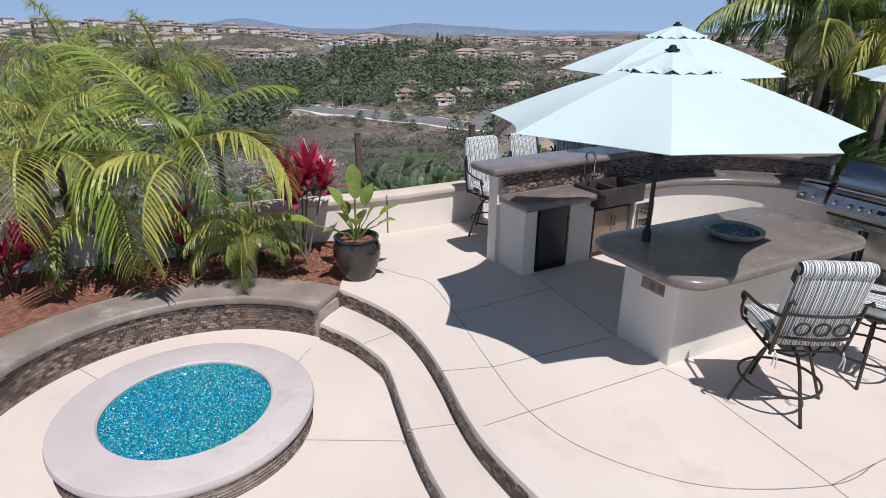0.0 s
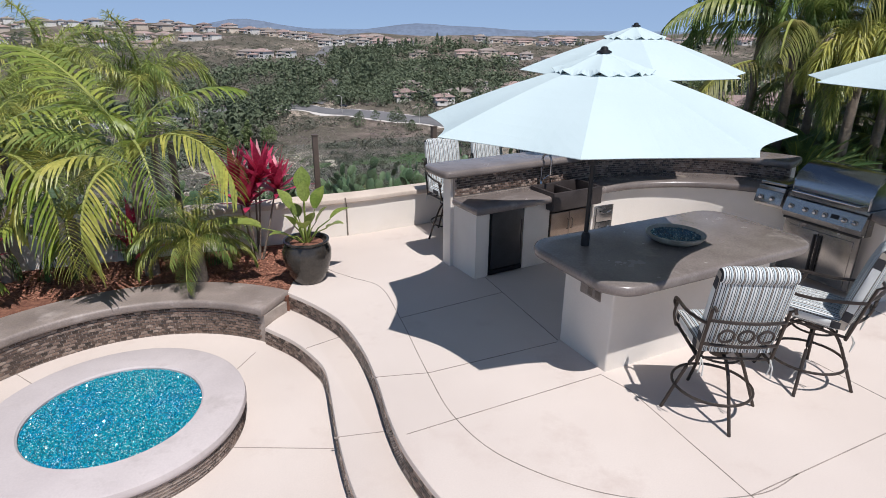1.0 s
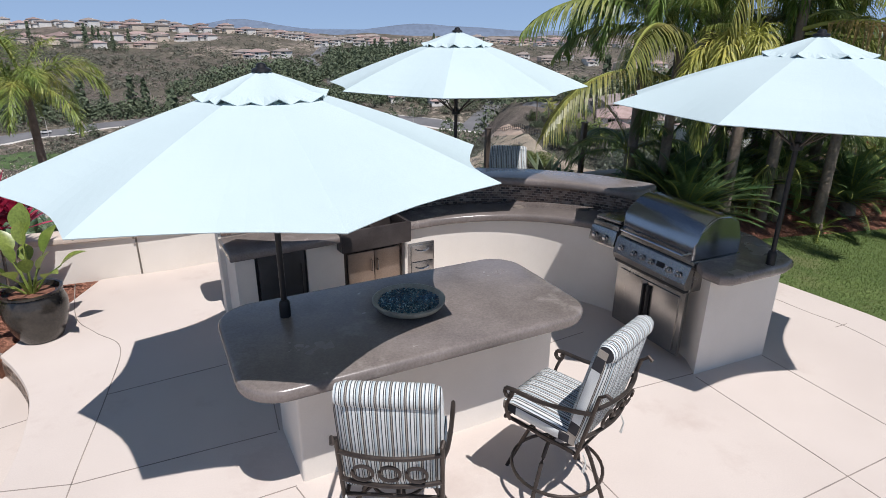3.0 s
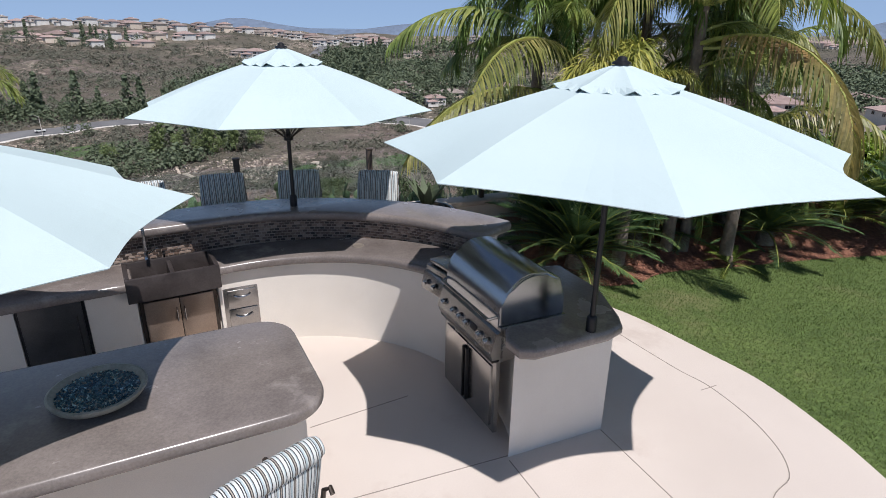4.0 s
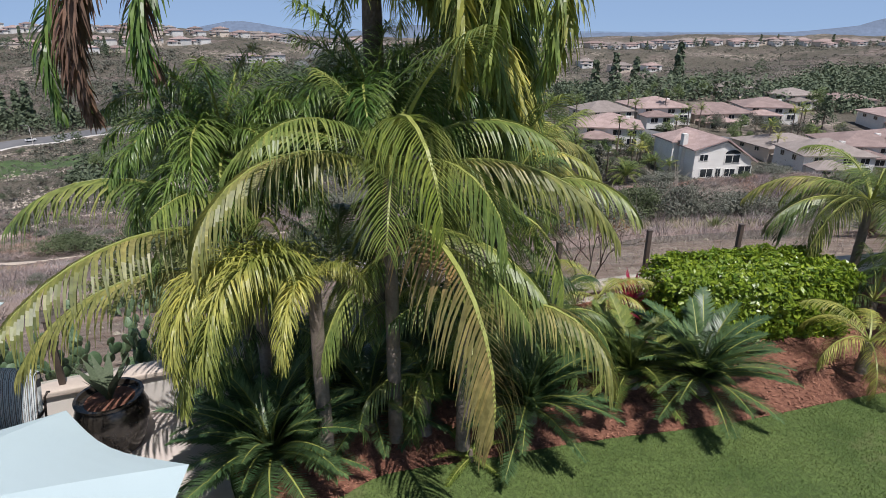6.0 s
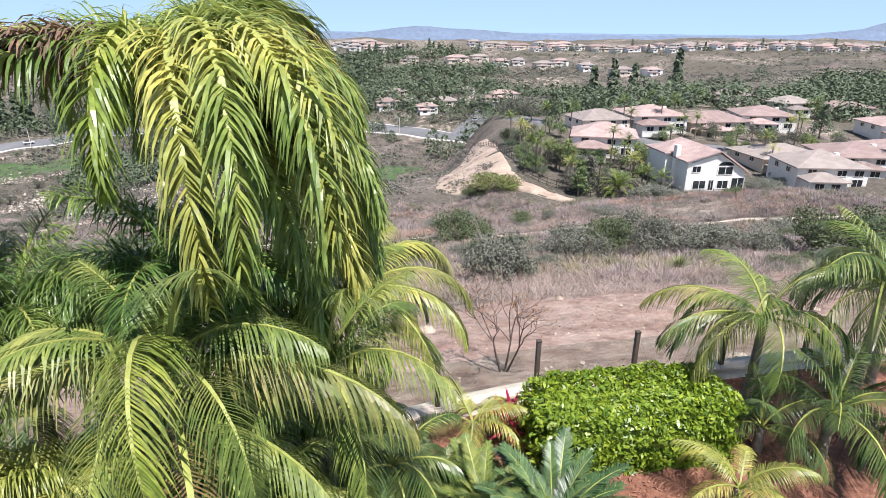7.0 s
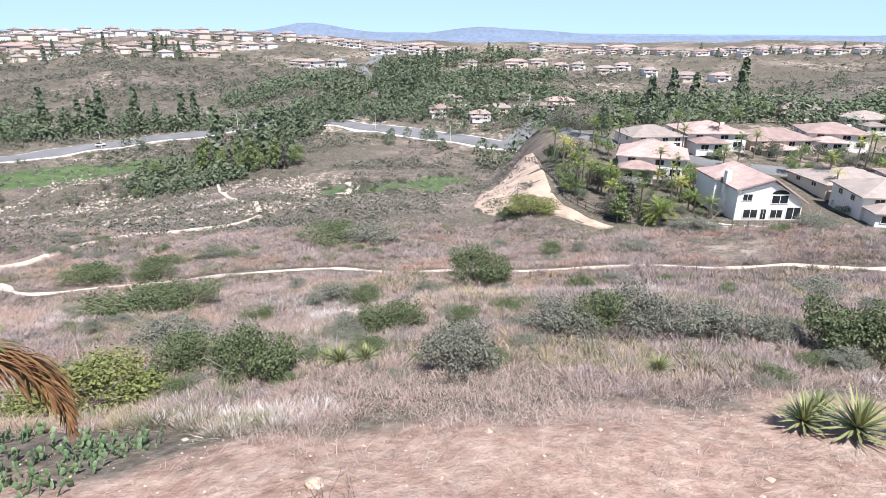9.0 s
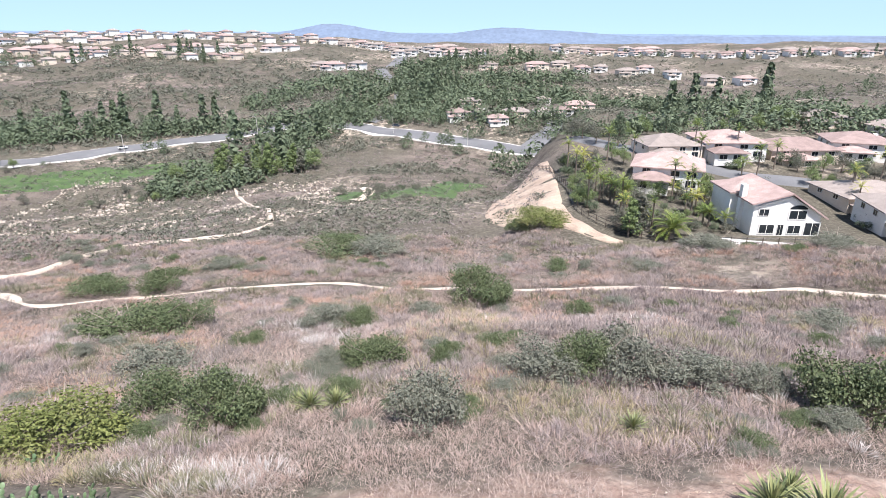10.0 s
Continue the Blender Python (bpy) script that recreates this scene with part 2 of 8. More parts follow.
def beads(name, a, b_, c):
    m, n, l = nodes_of(name)
    b = n["Principled BSDF"]
    r = n.new("ShaderNodeNewGeometry").outputs["Random Per Island"]
    col = ramp(n, l, r, [(0.0, a), (0.45, b_), (0.85, c), (1.0, (0.5, 0.72, 0.72))]).outputs[0]
    drift = noise_node(n, l, n.new("ShaderNodeTexCoord").outputs["Object"], 2.6, 4, 0.6)
    tint = ramp(n, l, drift.outputs[0], [(0.36, (0.85, 0.92, 1.12)), (0.5, (1, 1, 1)), (0.66, (1.25, 1.03, 0.94))]).outputs[0]
    l.new(mix(n, l, 1.0, col, tint, "MULTIPLY"), b.inputs["Base Color"])
    b.inputs["Roughness"].default_value = 0.12
    b.inputs["Specular IOR Level"].default_value = 0.8
    return m


M_BEADS = beads("blue_fire_glass", (0.0, 0.1, 0.2), (0.0, 0.27, 0.38), (0.03, 0.42, 0.5))
M_BEADS2 = beads("dark_fire_glass", (0.01, 0.045, 0.07), (0.03, 0.09, 0.125), (0.07, 0.17, 0.21))


def clear_glass():
    m, n, l = nodes_of("fence_glass")
    g = n.new("ShaderNodeBsdfGlossy")
    g.inputs["Roughness"].default_value = 0.03
    t = n.new("ShaderNodeBsdfTransparent")
    t.inputs["Color"].default_value = (0.9, 0.94, 0.93, 1)
    s = n.new("ShaderNodeMixShader")
    s.inputs[0].default_value = 0.05
    l.new(t.outputs[0], s.inputs[1])
    l.new(g.outputs[0], s.inputs[2])
    l.new(s.outputs[0], n["Material Output"].inputs["Surface"])
    return m


M_GLASS = clear_glass()


# ---- building helpers ----
def part(name, bm, material, parent=None, label="", smooth=True, flat=32):
    me = bpy.data.meshes.new(name)
    bm.to_mesh(me)
    bm.free()
    return part_of(name, me, material, parent, label, smooth, flat)


def part_of(name, me, material, parent=None, label="", smooth=True, flat=32):
    if not me.materials:
        me.materials.append(material)
    if smooth and me.polygons:
        me.polygons.foreach_set("use_smooth", [True] * len(me.polygons))
        me.set_sharp_from_angle(angle=radians(flat))
    ob = new(name, me)
    if parent:
        ob.parent = parent
    if label:
        ob["label"] = label
    return ob


def thing(name, m, label, category, group=""):
    ob = new(name)
    ob.empty_display_size = 0.2
    ob.matrix_basis = m
    return tagged(ob, label, category, group)


def raw(verts, faces):
    me = bpy.data.meshes.new("mesh")
    me.from_pydata(verts, [], faces)
    me.update()
    return me


def box(bm, size, at=(0, 0, 0), rz=0.0, bevel=0.0, m=None):
    w = m or pose(*at, 0, 0, rz)
    made = bmesh.ops.create_cube(bm, size=1.0, matrix=w @ Matrix.Diagonal((*size, 1)))
    if bevel:
        vs = set(made["verts"])
        edges = [e for e in bm.edges if e.verts[0] in vs and e.verts[1] in vs]
        bmesh.ops.bevel(bm, geom=edges, offset=bevel, segments=2, affect="EDGES", profile=0.6)
    return bm


def tube(bm, pts, radius, sides=8, closed=False):
    """A round bar along points; radius is one number or one a point."""
    pts = [Vector(p) for p in pts]
    n = len(pts)
    rings = []
    for i, p in enumerate(pts):
        a = pts[(i - 1) % n] if (closed or i) else p
        b = pts[(i + 1) % n] if (closed or i < n - 1) else p
        d = (b - a).normalized()
        ref = Vector((0, 0, 1)) if abs(d.z) < 0.9 else Vector((1, 0, 0))
        x = d.cross(ref).normalized()
        y = d.cross(x)
        r = radius[i] if isinstance(radius, (list, tuple)) else radius
        rings.append([bm.verts.new(p + (x * math.cos(k * math.tau / sides) + y * math.sin(k * math.tau / sides)) * r) for k in range(sides)])
    for i in range(n if closed else n - 1):
        a, b = rings[i], rings[(i + 1) % n]
        if closed and i == n - 1:
            k0 = min(range(sides), key=lambda k: (b[k].co - a[0].co).length)
            b = b[k0:] + b[:k0]
        for k in range(sides):
            bm.faces.new((a[k], a[(k + 1) % sides], b[(k + 1) % sides], b[k]))
    if not closed:
        bm.faces.new(rings[0])
        bm.faces.new(rings[-1][::-1])
    return bm


def lathe(bm, profile, at=(0, 0, 0), sides=24):
    """Turns (radius, height) pairs round an upright axis."""
    rings = []
    for r, z in profile:
        if r < 1e-5:
            rings.append([bm.verts.new((at[0], at[1], at[2] + z))])
        else:
            rings.append([bm.verts.new((at[0] + r * math.cos(k * math.tau / sides), at[1] + r * math.sin(k * math.tau / sides), at[2] + z)) for k in range(sides)])
    for a, b in zip(rings, rings[1:]):
        for k in range(sides):
            q = [a[k % len(a)], a[(k + 1) % len(a)], b[(k + 1) % len(b)], b[k % len(b)]]
            u = list(dict.fromkeys(q))
            if len(u) > 2:
                bm.faces.new(u)
    return bm


def inset(loop, d):
    """An outline moved inwards by d (counter-clockwise outline)."""
    out = []
    n = len(loop)
    for i in range(n):
        a, b, c = Vector(loop[i - 1]), Vector(loop[i]), Vector(loop[(i + 1) % n])
        u, v = (b - a).normalized(), (c - b).normalized()
        nu, nv = Vector((-u.y, u.x)), Vector((-v.y, v.x))
        k = nu + nv
        k = k / max(0.35, k.dot(nu)) if k.length > 1e-6 else nu
        out.append(tuple(b + k * d))
    return out


def slab(bm, loop, z0, z1, rnd=0.0, steps=3, z_of=None):
    """A plate with the given outline and a rounded rim."""
    area = sum(loop[i - 1][0] * loop[i][1] - loop[i][0] * loop[i - 1][1] for i in range(len(loop)))
    if area < 0:
        loop = loop[::-1]
    layers = []
    if rnd:
        for i in range(steps + 1):
            a = math.pi / 2 * i / steps
            layers.append((rnd * (1 - math.sin(a)), z0 + rnd * (1 - math.cos(a))))
        for i in range(steps + 1):
            a = math.pi / 2 * i / steps
            layers.append((rnd * (1 - math.cos(a)), z1 - rnd * (1 - math.sin(a))))
    else:
        layers = [(0, z0), (0, z1)]
    rings = []
    for d, z in layers:
        ring = inset(loop, d) if d else loop
        rings.append([bm.verts.new((p[0], p[1], z + (z_of(p[0], p[1]) if z_of else 0))) for p in ring])
    n = len(loop)
    for a, b in zip(rings, rings[1:]):
        for k in range(n):
            bm.faces.new((a[k], a[(k + 1) % n], b[(k + 1) % n], b[k]))
    bm.faces.new(rings[0][::-1])
    bm.faces.new(rings[-1])
    return bm


def rounded(x0, y0, x1, y1, r, steps=6):
    pts = []
    for cx, cy, a0 in ((x1 - r, y1 - r, 0), (x0 + r, y1 - r, 90), (x0 + r, y0 + r, 180), (x1 - r, y0 + r, 270)):
        for i in range(steps + 1):
            a = radians(a0 + 90 * i / steps)
            pts.append((cx + r * math.cos(a), cy + r * math.sin(a)))
    return pts


def spline(pts, per=8, closed=False):
    """A smooth line through points of the plan."""
    pts = [Vector(p) for p in pts]
    n = len(pts)
    out = []
    for i in range(n if closed else n - 1):
        p0 = pts[i - 1] if (closed or i) else pts[0]
        p1, p2 = pts[i], pts[(i + 1) % n]
        p3 = pts[(i + 2) % n] if (closed or i + 2 < n) else pts[-1]
        for k in range(per):
            t = k / per
            out.append(tuple(0.5 * ((2 * p1) + (p2 - p0) * t + (2 * p0 - 5 * p1 + 4 * p2 - p3) * t * t + (3 * p1 - p0 - 3 * p2 + p3) * t ** 3)))
    if not closed:
        out.append(tuple(pts[-1]))
    return out


def offset(line, d):
    """An open line of the plan moved to its left by d."""
    out = []
    for i, p in enumerate(line):
        a, b = Vector(line[max(0, i - 1)]), Vector(line[min(len(line) - 1, i + 1)])
        t = (b - a).normalized()
        out.append((p[0] - t.y * d, p[1] + t.x * d))
    return out


def strip(bm, line, width, z0, z1, rnd=0.0, z_of=None):
    """A wall or a cap that runs along a line, from the line to its left."""
    return slab(bm, list(line) + offset(line, width)[::-1], z0, z1, rnd, z_of=z_of)


def along(line):
    """Lengths along a line, and a function that gives the place and the way at a length."""
    pts = [Vector(p) for p in line]
    run = [0.0]
    for a, b in zip(pts, pts[1:]):
        run.append(run[-1] + (b - a).length)

    def at(s):
        s = min(max(s, 0), run[-1])
        for i in range(len(pts) - 1):
            if s <= run[i + 1] or i == len(pts) - 2:
                k = (s - run[i]) / max(1e-9, run[i + 1] - run[i])
                return pts[i].lerp(pts[i + 1], k), (pts[i + 1] - pts[i]).normalized()
    return run[-1], at


# ---- the plan ----
FENCE = spline([(-9, 6.4), (-6, 7.1), (-3, 7.9), (0.7, 9.1), (2.65, 9.77), (3.58, 10.24), (6.7, 11.8), (11, 13.5), (15.3, 15.2), (17.2, 15.6), (24, 16.9), (32, 17.6)], 6)
PATIO_EDGE = spline([(2.22, 7.76), (2.58, 7.46), (2.95, 7.05), (3.23, 6.52), (3.43, 5.96), (3.57, 5.45), (3.71, 5.05), (3.88, 4.72), (4.04, 4.45), (4.5, 3.6), (5.0, 2.2), (5.2, 0), (5.2, -5)], 6)
TREAD_EDGE = spline([(2.07, 7.29), (2.42, 7.02), (2.66, 6.76), (2.88, 6.43), (3.04, 5.88), (3.17, 5.4), (3.33, 4.92), (3.6, 4.3), (4.0, 3.4), (4.4, 2.1), (4.6, 0), (4.6, -5)], 6)
LAWN_EDGE = spline([(12.6, -5), (12.1, 1), (11.85, 5), (11.68, 7.1), (11.6, 7.75), (11.42, 8.45), (11.12, 9.0), (10.65, 9.77), (10.1, 10.43), (9.7, 11.1), (9.5, 11.9), (9.4, 12.75)], 6)
BED_EDGE = spline([(9.62, 11.3), (10.2, 10.75), (10.9, 10.75), (11.5, 11.15), (12.6, 11.38), (14.05, 11.7), (16.0, 12.03), (18.2, 12.6), (20.5, 13.0), (26, 13.2)], 6)
PIT = Vector((1.22, 5.73))
LOW, TREAD = -0.42, -0.21


def fence_y(x):
    for a, b in zip(FENCE, FENCE[1:]):
        if a[0] <= x <= b[0]:
            return a[1] + (b[1] - a[1]) * (x - a[0]) / (b[0] - a[0])
    return FENCE[0][1] + (x - FENCE[0][0]) * 0.25 if x < 0 else FENCE[-1][1] + min(x - FENCE[-1][0], 60) * 0.05


def ease(a, b, x):
    k = min(1, max(0, (x - a) / (b - a)))
    return k * k * (3 - 2 * k)


# Height of the open land against the distance behind the garden fence.
FALL = [(-60, -0.8), (-0.5, -0.8), (0.5, -0.4), (4, -1.5), (8, -2.4), (20, -5.9), (45, -14), (70, -21.2), (90, -24), (140, -31), (190, -42), (235, -46),
        (285, -42), (340, -38), (430, -37), (560, -32), (700, -22), (850, -12), (1000, -9), (1400, -30), (2500, -60), (4900, -70)]


def land(x, y):
    """Height of the land at a place of the plan."""
    d = y - fence_y(x)
    z = FALL[-1][1]
    for (a, za), (b, zb) in zip(FALL, FALL[1:]):
        if a <= d <= b:
            z = za + (zb - za) * (d - a) / (b - a)
            break
    if d < -0.5:
        return z
    # terrace of the houses, and the flank of the side valley
    m = ease(14, 36, x - 0.02 * (y - 120)) * ease(95, 118, y) * (1 - ease(215 + 0.9 * max(0, x - 45), 300 + 1.2 * max(0, x - 45), y))
    z = z * (1 - m) + max(z, -23.0) * m
    m2 = ease(22, 60, x) * ease(30, 90, y) * (1 - ease(95, 118, y))
    z = z + (max(z, -4 - 0.165 * (y - 28)) - z) * m2 * 0.6
    left = ease(-20, -120, x) * ease(60, 200, y) * (1 - ease(260, 420, y))
    z -= 6 * left
    far = ease(330, 800, y)
    z += far * (14 * ease(-40, -420, x) + 6 * ease(150, 500, x)) * (1 - ease(1100, 1500, y))
    # rise with the cactus behind the low wall
    z += 0.55 * math.exp(-((x - 3.5) / 5.5) ** 2) * ease(0.2, 1.6, d) * (1 - ease(3.5, 9, d))
    k = ease(6, 40, d)
    z += noise.noise((x * 0.012, y * 0.012, 3)) * 7 * k * ease(40, 200, d)
    z += noise.noise((x * 0.03, y * 0.03, 11)) * 3.0 * ease(60, 130, d) * (1 - ease(400, 700, d)) * (1 - m) * (1 - ease(180, 225, d) * (1 - ease(330, 380, d)))
    z += noise.noise((x * 0.05, y * 0.05, 7)) * 1.6 * k + noise.noise((x * 0.21, y * 0.21, 5)) * 0.35 * ease(1, 8, d) * (1 - ease(25, 60, d))
    return z


def land_material():
    m, n, l = nodes_of("open_land")
    b = n["Principled BSDF"]
    co = n.new("ShaderNodeTexCoord").outputs["Object"]
    a1 = noise_node(n, l, co, 0.02, 6, 0.6)
    a2 = noise_node(n, l, co, 0.16, 7, 0.65)
    a3 = noise_node(n, l, co, 1.7, 6, 0.7)
    brush = ramp(n, l, a2.outputs[0], [(0.34, (0.095, 0.079, 0.066)), (0.46, (0.155, 0.128, 0.11)), (0.58, (0.23, 0.19, 0.165)), (0.76, (0.34, 0.285, 0.25))]).outputs[0]
    olive = ramp(n, l, a3.outputs[0], [(0.3, (0.06, 0.06, 0.044)), (0.7, (0.155, 0.14, 0.11))]).outputs[0]
    f = ramp(n, l, a1.outputs[0], [(0.36, (0, 0, 0)), (0.5, (0.85, 0.85, 0.85))]).outputs[0]
    col = mix(n, l, f, brush, olive)
    g = ramp(n, l, a3.outputs[0], [(0.3, (0.6, 0.58, 0.58)), (0.7, (1.25, 1.25, 1.25))]).outputs[0]
    col = mix(n, l, 1.0, col, g, "MULTIPLY")
    # pale rubble showing through the brush
    r1 = ramp(n, l, noise_node(n, l, co, 0.011, 3).outputs[0], [(0.5, (0, 0, 0)), (0.6, (1, 1, 1))]).outputs[0]
    r2 = ramp(n, l, noise_node(n, l, co, 0.3, 6, 0.75).outputs[0], [(0.5, (0, 0, 0)), (0.6, (0.8, 0.8, 0.8))]).outputs[0]
    col = mix(n, l, mix(n, l, 1.0, r1, r2, "MULTIPLY"), col, (0.5, 0.42, 0.34))
    # bare soil near the fence: a tongue with a torn border
    sep = n.new("ShaderNodeSeparateXYZ")
    l.new(co, sep.inputs[0])
    e = n.new("ShaderNodeMath")
    e.operation, e.inputs[1].default_value = "MULTIPLY_ADD", -0.25
    l.new(sep.outputs[0], e.inputs[0])
    l.new(sep.outputs[1], e.inputs[2])
    w = n.new("ShaderNodeMath")
    w.operation, w.inputs[1].default_value = "MULTIPLY_ADD", 9.0
    l.new(noise_node(n, l, co, 0.22, 5).outputs[0], w.inputs[0])
    l.new(e.outputs[0], w.inputs[2])
    s = n.new("ShaderNodeMapRange")
    s.inputs["From Min"].default_value, s.inputs["From Max"].default_value = 28.5, 26.5
    l.new(w.outputs[0], s.inputs["Value"])
    soil = ramp(n, l, noise_node(n, l, co, 0.9, 8, 0.7).outputs[0], [(0.3, (0.265, 0.165, 0.13)), (0.5, (0.36, 0.26, 0.21)), (0.7, (0.435, 0.34, 0.28))]).outputs[0]
    soil = mix(n, l, 1.0, soil, g, "MULTIPLY")
    col = mix(n, l, s.outputs[0], col, soil)
    l.new(col, b.inputs["Base Color"])
    b.inputs["Roughness"].default_value = 0.95
    b.inputs["Specular IOR Level"].default_value = 0.1
    k = n.new("ShaderNodeBump")
    k.inputs["Strength"].default_value, k.inputs["Distance"].default_value = 0.8, 0.35
    l.new(a3.outputs[0], k.inputs["Height"])
    l.new(k.outputs[0], b.inputs["Normal"])
    return m


def build_land():
    nx, ny = 230, 330
    ys = [-60 + 70 * (j / 20) for j in range(20)] + [10 + 0.35 * (math.exp(j * 9.54 / 429) - 1) for j in range(430)]
    xs = []
    for i in range(nx):
        u = i / (nx - 1) * 2 - 1
        xs.append(u)
    verts = []
    for y in ys:
        half = 45 + max(0, y) * 1.15
        for u in xs:
            x = 10 + half * (0.75 * u + 0.25 * u ** 3)
            verts.append((x, y, land(x, y)))
    faces = [(j * nx + i, j * nx + i + 1, (j + 1) * nx + i + 1, (j + 1) * nx + i) for j in range(len(ys) - 1) for i in range(nx - 1)]
    g = part_of("ground", raw(verts, faces), land_material(), flat=180)
    tagged(g, "dry brush hillside falling into a valley", "hillside", kind="structure")


build_land()


def hills(name, y, x0, x1, top, seed, col):
    """A far range of hills; its pale haze is put into the base colour."""
    bm = bmesh.new()
    n = 90
    rows = []
    for k, (f, dy) in enumerate(((0, -400), (0.6, -120), (1, 0), (0, 500))):
        row = []
        for i in range(n + 1):
            x = x0 + (x1 - x0) * i / n
            h = top(x) * (0.85 + 0.3 * noise.noise((x * 0.004, seed, k)))
            row.append(bm.verts.new((x, y + dy, -140 + (h + 140) * f)))
        rows.append(row)
    for a, b in zip(rows, rows[1:]):
        for i in range(n):
            bm.faces.new((a[i], a[i + 1], b[i + 1], b[i]))
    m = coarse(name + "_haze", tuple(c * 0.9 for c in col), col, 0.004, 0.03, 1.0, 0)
    tagged(part(name, bm, m, flat=180), "hazy blue hills on the skyline", "hills", kind="structure")


# distance haze as base colours of the two ranges
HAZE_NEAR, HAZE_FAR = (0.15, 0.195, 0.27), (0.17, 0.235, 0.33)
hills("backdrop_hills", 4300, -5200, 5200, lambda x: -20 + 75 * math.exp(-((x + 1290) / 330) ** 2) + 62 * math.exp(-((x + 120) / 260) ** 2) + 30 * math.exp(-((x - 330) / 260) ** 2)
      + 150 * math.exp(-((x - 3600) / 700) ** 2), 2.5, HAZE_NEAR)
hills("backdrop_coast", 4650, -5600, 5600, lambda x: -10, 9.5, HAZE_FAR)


# ---- patio ----
def build_patio():
    wall_pts = [p for p in FENCE if 2.2 < p[0] < 9.4]
    loop = list(PATIO_EDGE) + list(LAWN_EDGE) + wall_pts[::-1] + [(2.22, 9.58), (2.22, 8.2)]
    bm = slab(bmesh.new(), loop, -0.5, 0.0, 0.02, 2)
    patio = tagged(part("pavement_upper", bm, M_PATIO), "smooth cream concrete patio slab with cut joints", "patio", kind="structure")
    bm = slab(bmesh.new(), list(PATIO_EDGE) + list(TREAD_EDGE)[::-1], -0.5, TREAD, 0.02, 2)
    tagged(part("pavement_step", bm, M_PATIO), "curved cream concrete step", "step", kind="structure")
    bm = slab(bmesh.new(), [(-7, -5), (5.3, -5), (5.3, 5), (3.6, 7.4), (1.5, 7.75), (-1, 7.75), (-7, 6)], -0.7, LOW)
    tagged(part("pavement_lower", bm, M_PATIO), "cream concrete floor round the fire pit", "patio", kind="structure")
    # saw-cut and control joints
    lines = [spline([(1.98, 9.45), (2.5, 8.55), (2.9, 8.2), (3.3, 7.9), (3.58, 7.1), (3.88, 6.05), (4.11, 5.39), (4.49, 4.9), (5.19, 4.55), (6.06, 4.55), (6.5, 4.75)], 8),
             [(5.45, 6.0), (5.63, 5.77), (6.06, 4.55), (6.6, 2.5)], [(5.45, 6.02), (3.73, 5.2)], [(5.17, 6.6), (3.9, 6.05), (3.42, 5.98)],
             [(4.58, 8.2), (5.18, 6.62)], [(8.82, 7.35), (9.32, 6.2), (9.9, 4.8)], [(6.06, 4.55), (9.34, 6.05), (10.5, 6.58)], [(7.5, 6.24), (7.86, 5.42)], [(7.5, 6.9), (8.82, 7.4)], [(9.64, 7.72), (10.2, 6.35)], [(10.93, 8.38), (10.75, 8.3)],
             [(3.58, 7.1), (4.75, 7.75)], [(7.2, 7.75), (8.0, 8.2)],
             spline([(9.9, 10.3), (10.13, 9.72), (10.63, 8.72), (10.87, 8.32), (11.02, 7.72), (10.95, 7.2), (10.55, 6.72), (9.9, 4.8)], 8)]
    bm = bmesh.new()
    for ln in lines:
        strip(bm, ln, 0.008, -0.01, 0.0022)
    tagged(part("joint", bm, M_SAWCUT, patio, smooth=False), "thin dark joint cut in concrete")
    bm = bmesh.new()
    for ln in ([(2.25, 5.56), (3.1, 5.54)], [(-0.36, 6.72), (0.05, 6.45)], [(1.9, 6.75), (2.0, 7.1)]):
        strip(bm, ln, 0.008, LOW - 0.01, LOW + 0.0022)
    part("joint", bm, M_SAWCUT, patio, smooth=False)
    bm = bmesh.new()
    for a, b in (((3.13, 5.42), (3.57, 5.5)), ((2.62, 6.83), (2.95, 7.08))):
        strip(bm, [a, b], 0.008, TREAD - 0.01, TREAD + 0.0022)
    part("joint", bm, M_SAWCUT, patio, smooth=False)


build_patio()

bm = slab(bmesh.new(), list(LAWN_EDGE)[:-8] + list(BED_EDGE)[2:] + [(60, 13.6), (60, -5)], -0.5, -0.015)
tagged(part("lawn_ground", bm, M_LAWN, smooth=False), "mown green lawn beside the patio", "lawn", kind="structure")


def build_beds():
    fence = [p for p in FENCE if p[0] > 9.3]
    lo = list(BED_EDGE)
    bm = bmesh.new()
    n = 60
    rows = []
    for i in range(n + 1):
        k = i / n
        a = Vector(lo[min(len(lo) - 1, int(k * (len(lo) - 1)))])
        b = Vector((a.x - 0.3, fence_y(a.x - 0.3) + 0.02))
        rows.append([bm.verts.new((*(a.lerp(b, j / 8)), -0.03 + 0.34 * ease(0, 0.5, j / 8) + 0.03 * noise.noise((a.x * 2, j, 1)))) for j in range(9)])
    for r, s in zip(rows, rows[1:]):
        for j in range(8):
            bm.faces.new((r[j], s[j], s[j + 1], r[j + 1]))
    tagged(part("bed_soil", bm, M_MULCH, flat=180), "planting bed with red-brown bark mulch", "planting bed", kind="structure")
    arc = [(PIT.x + 2.2 * math.cos(radians(a)), PIT.y + 2.2 * math.sin(radians(a))) for a in range(62, 215, 5)]
    back = [p for p in FENCE if p[0] < 2.25]
    bm = slab(bmesh.new(), arc[::-1] + [(2.23, 8.2), (2.23, 9.6)] + back[::-1] + [(-9, 3)], -0.5, -0.03)
    tagged(part("bed_soil_planter", bm, M_MULCH, smooth=False), "planter behind the bench with red-brown mulch", "planting bed", kind="structure")


build_beds()


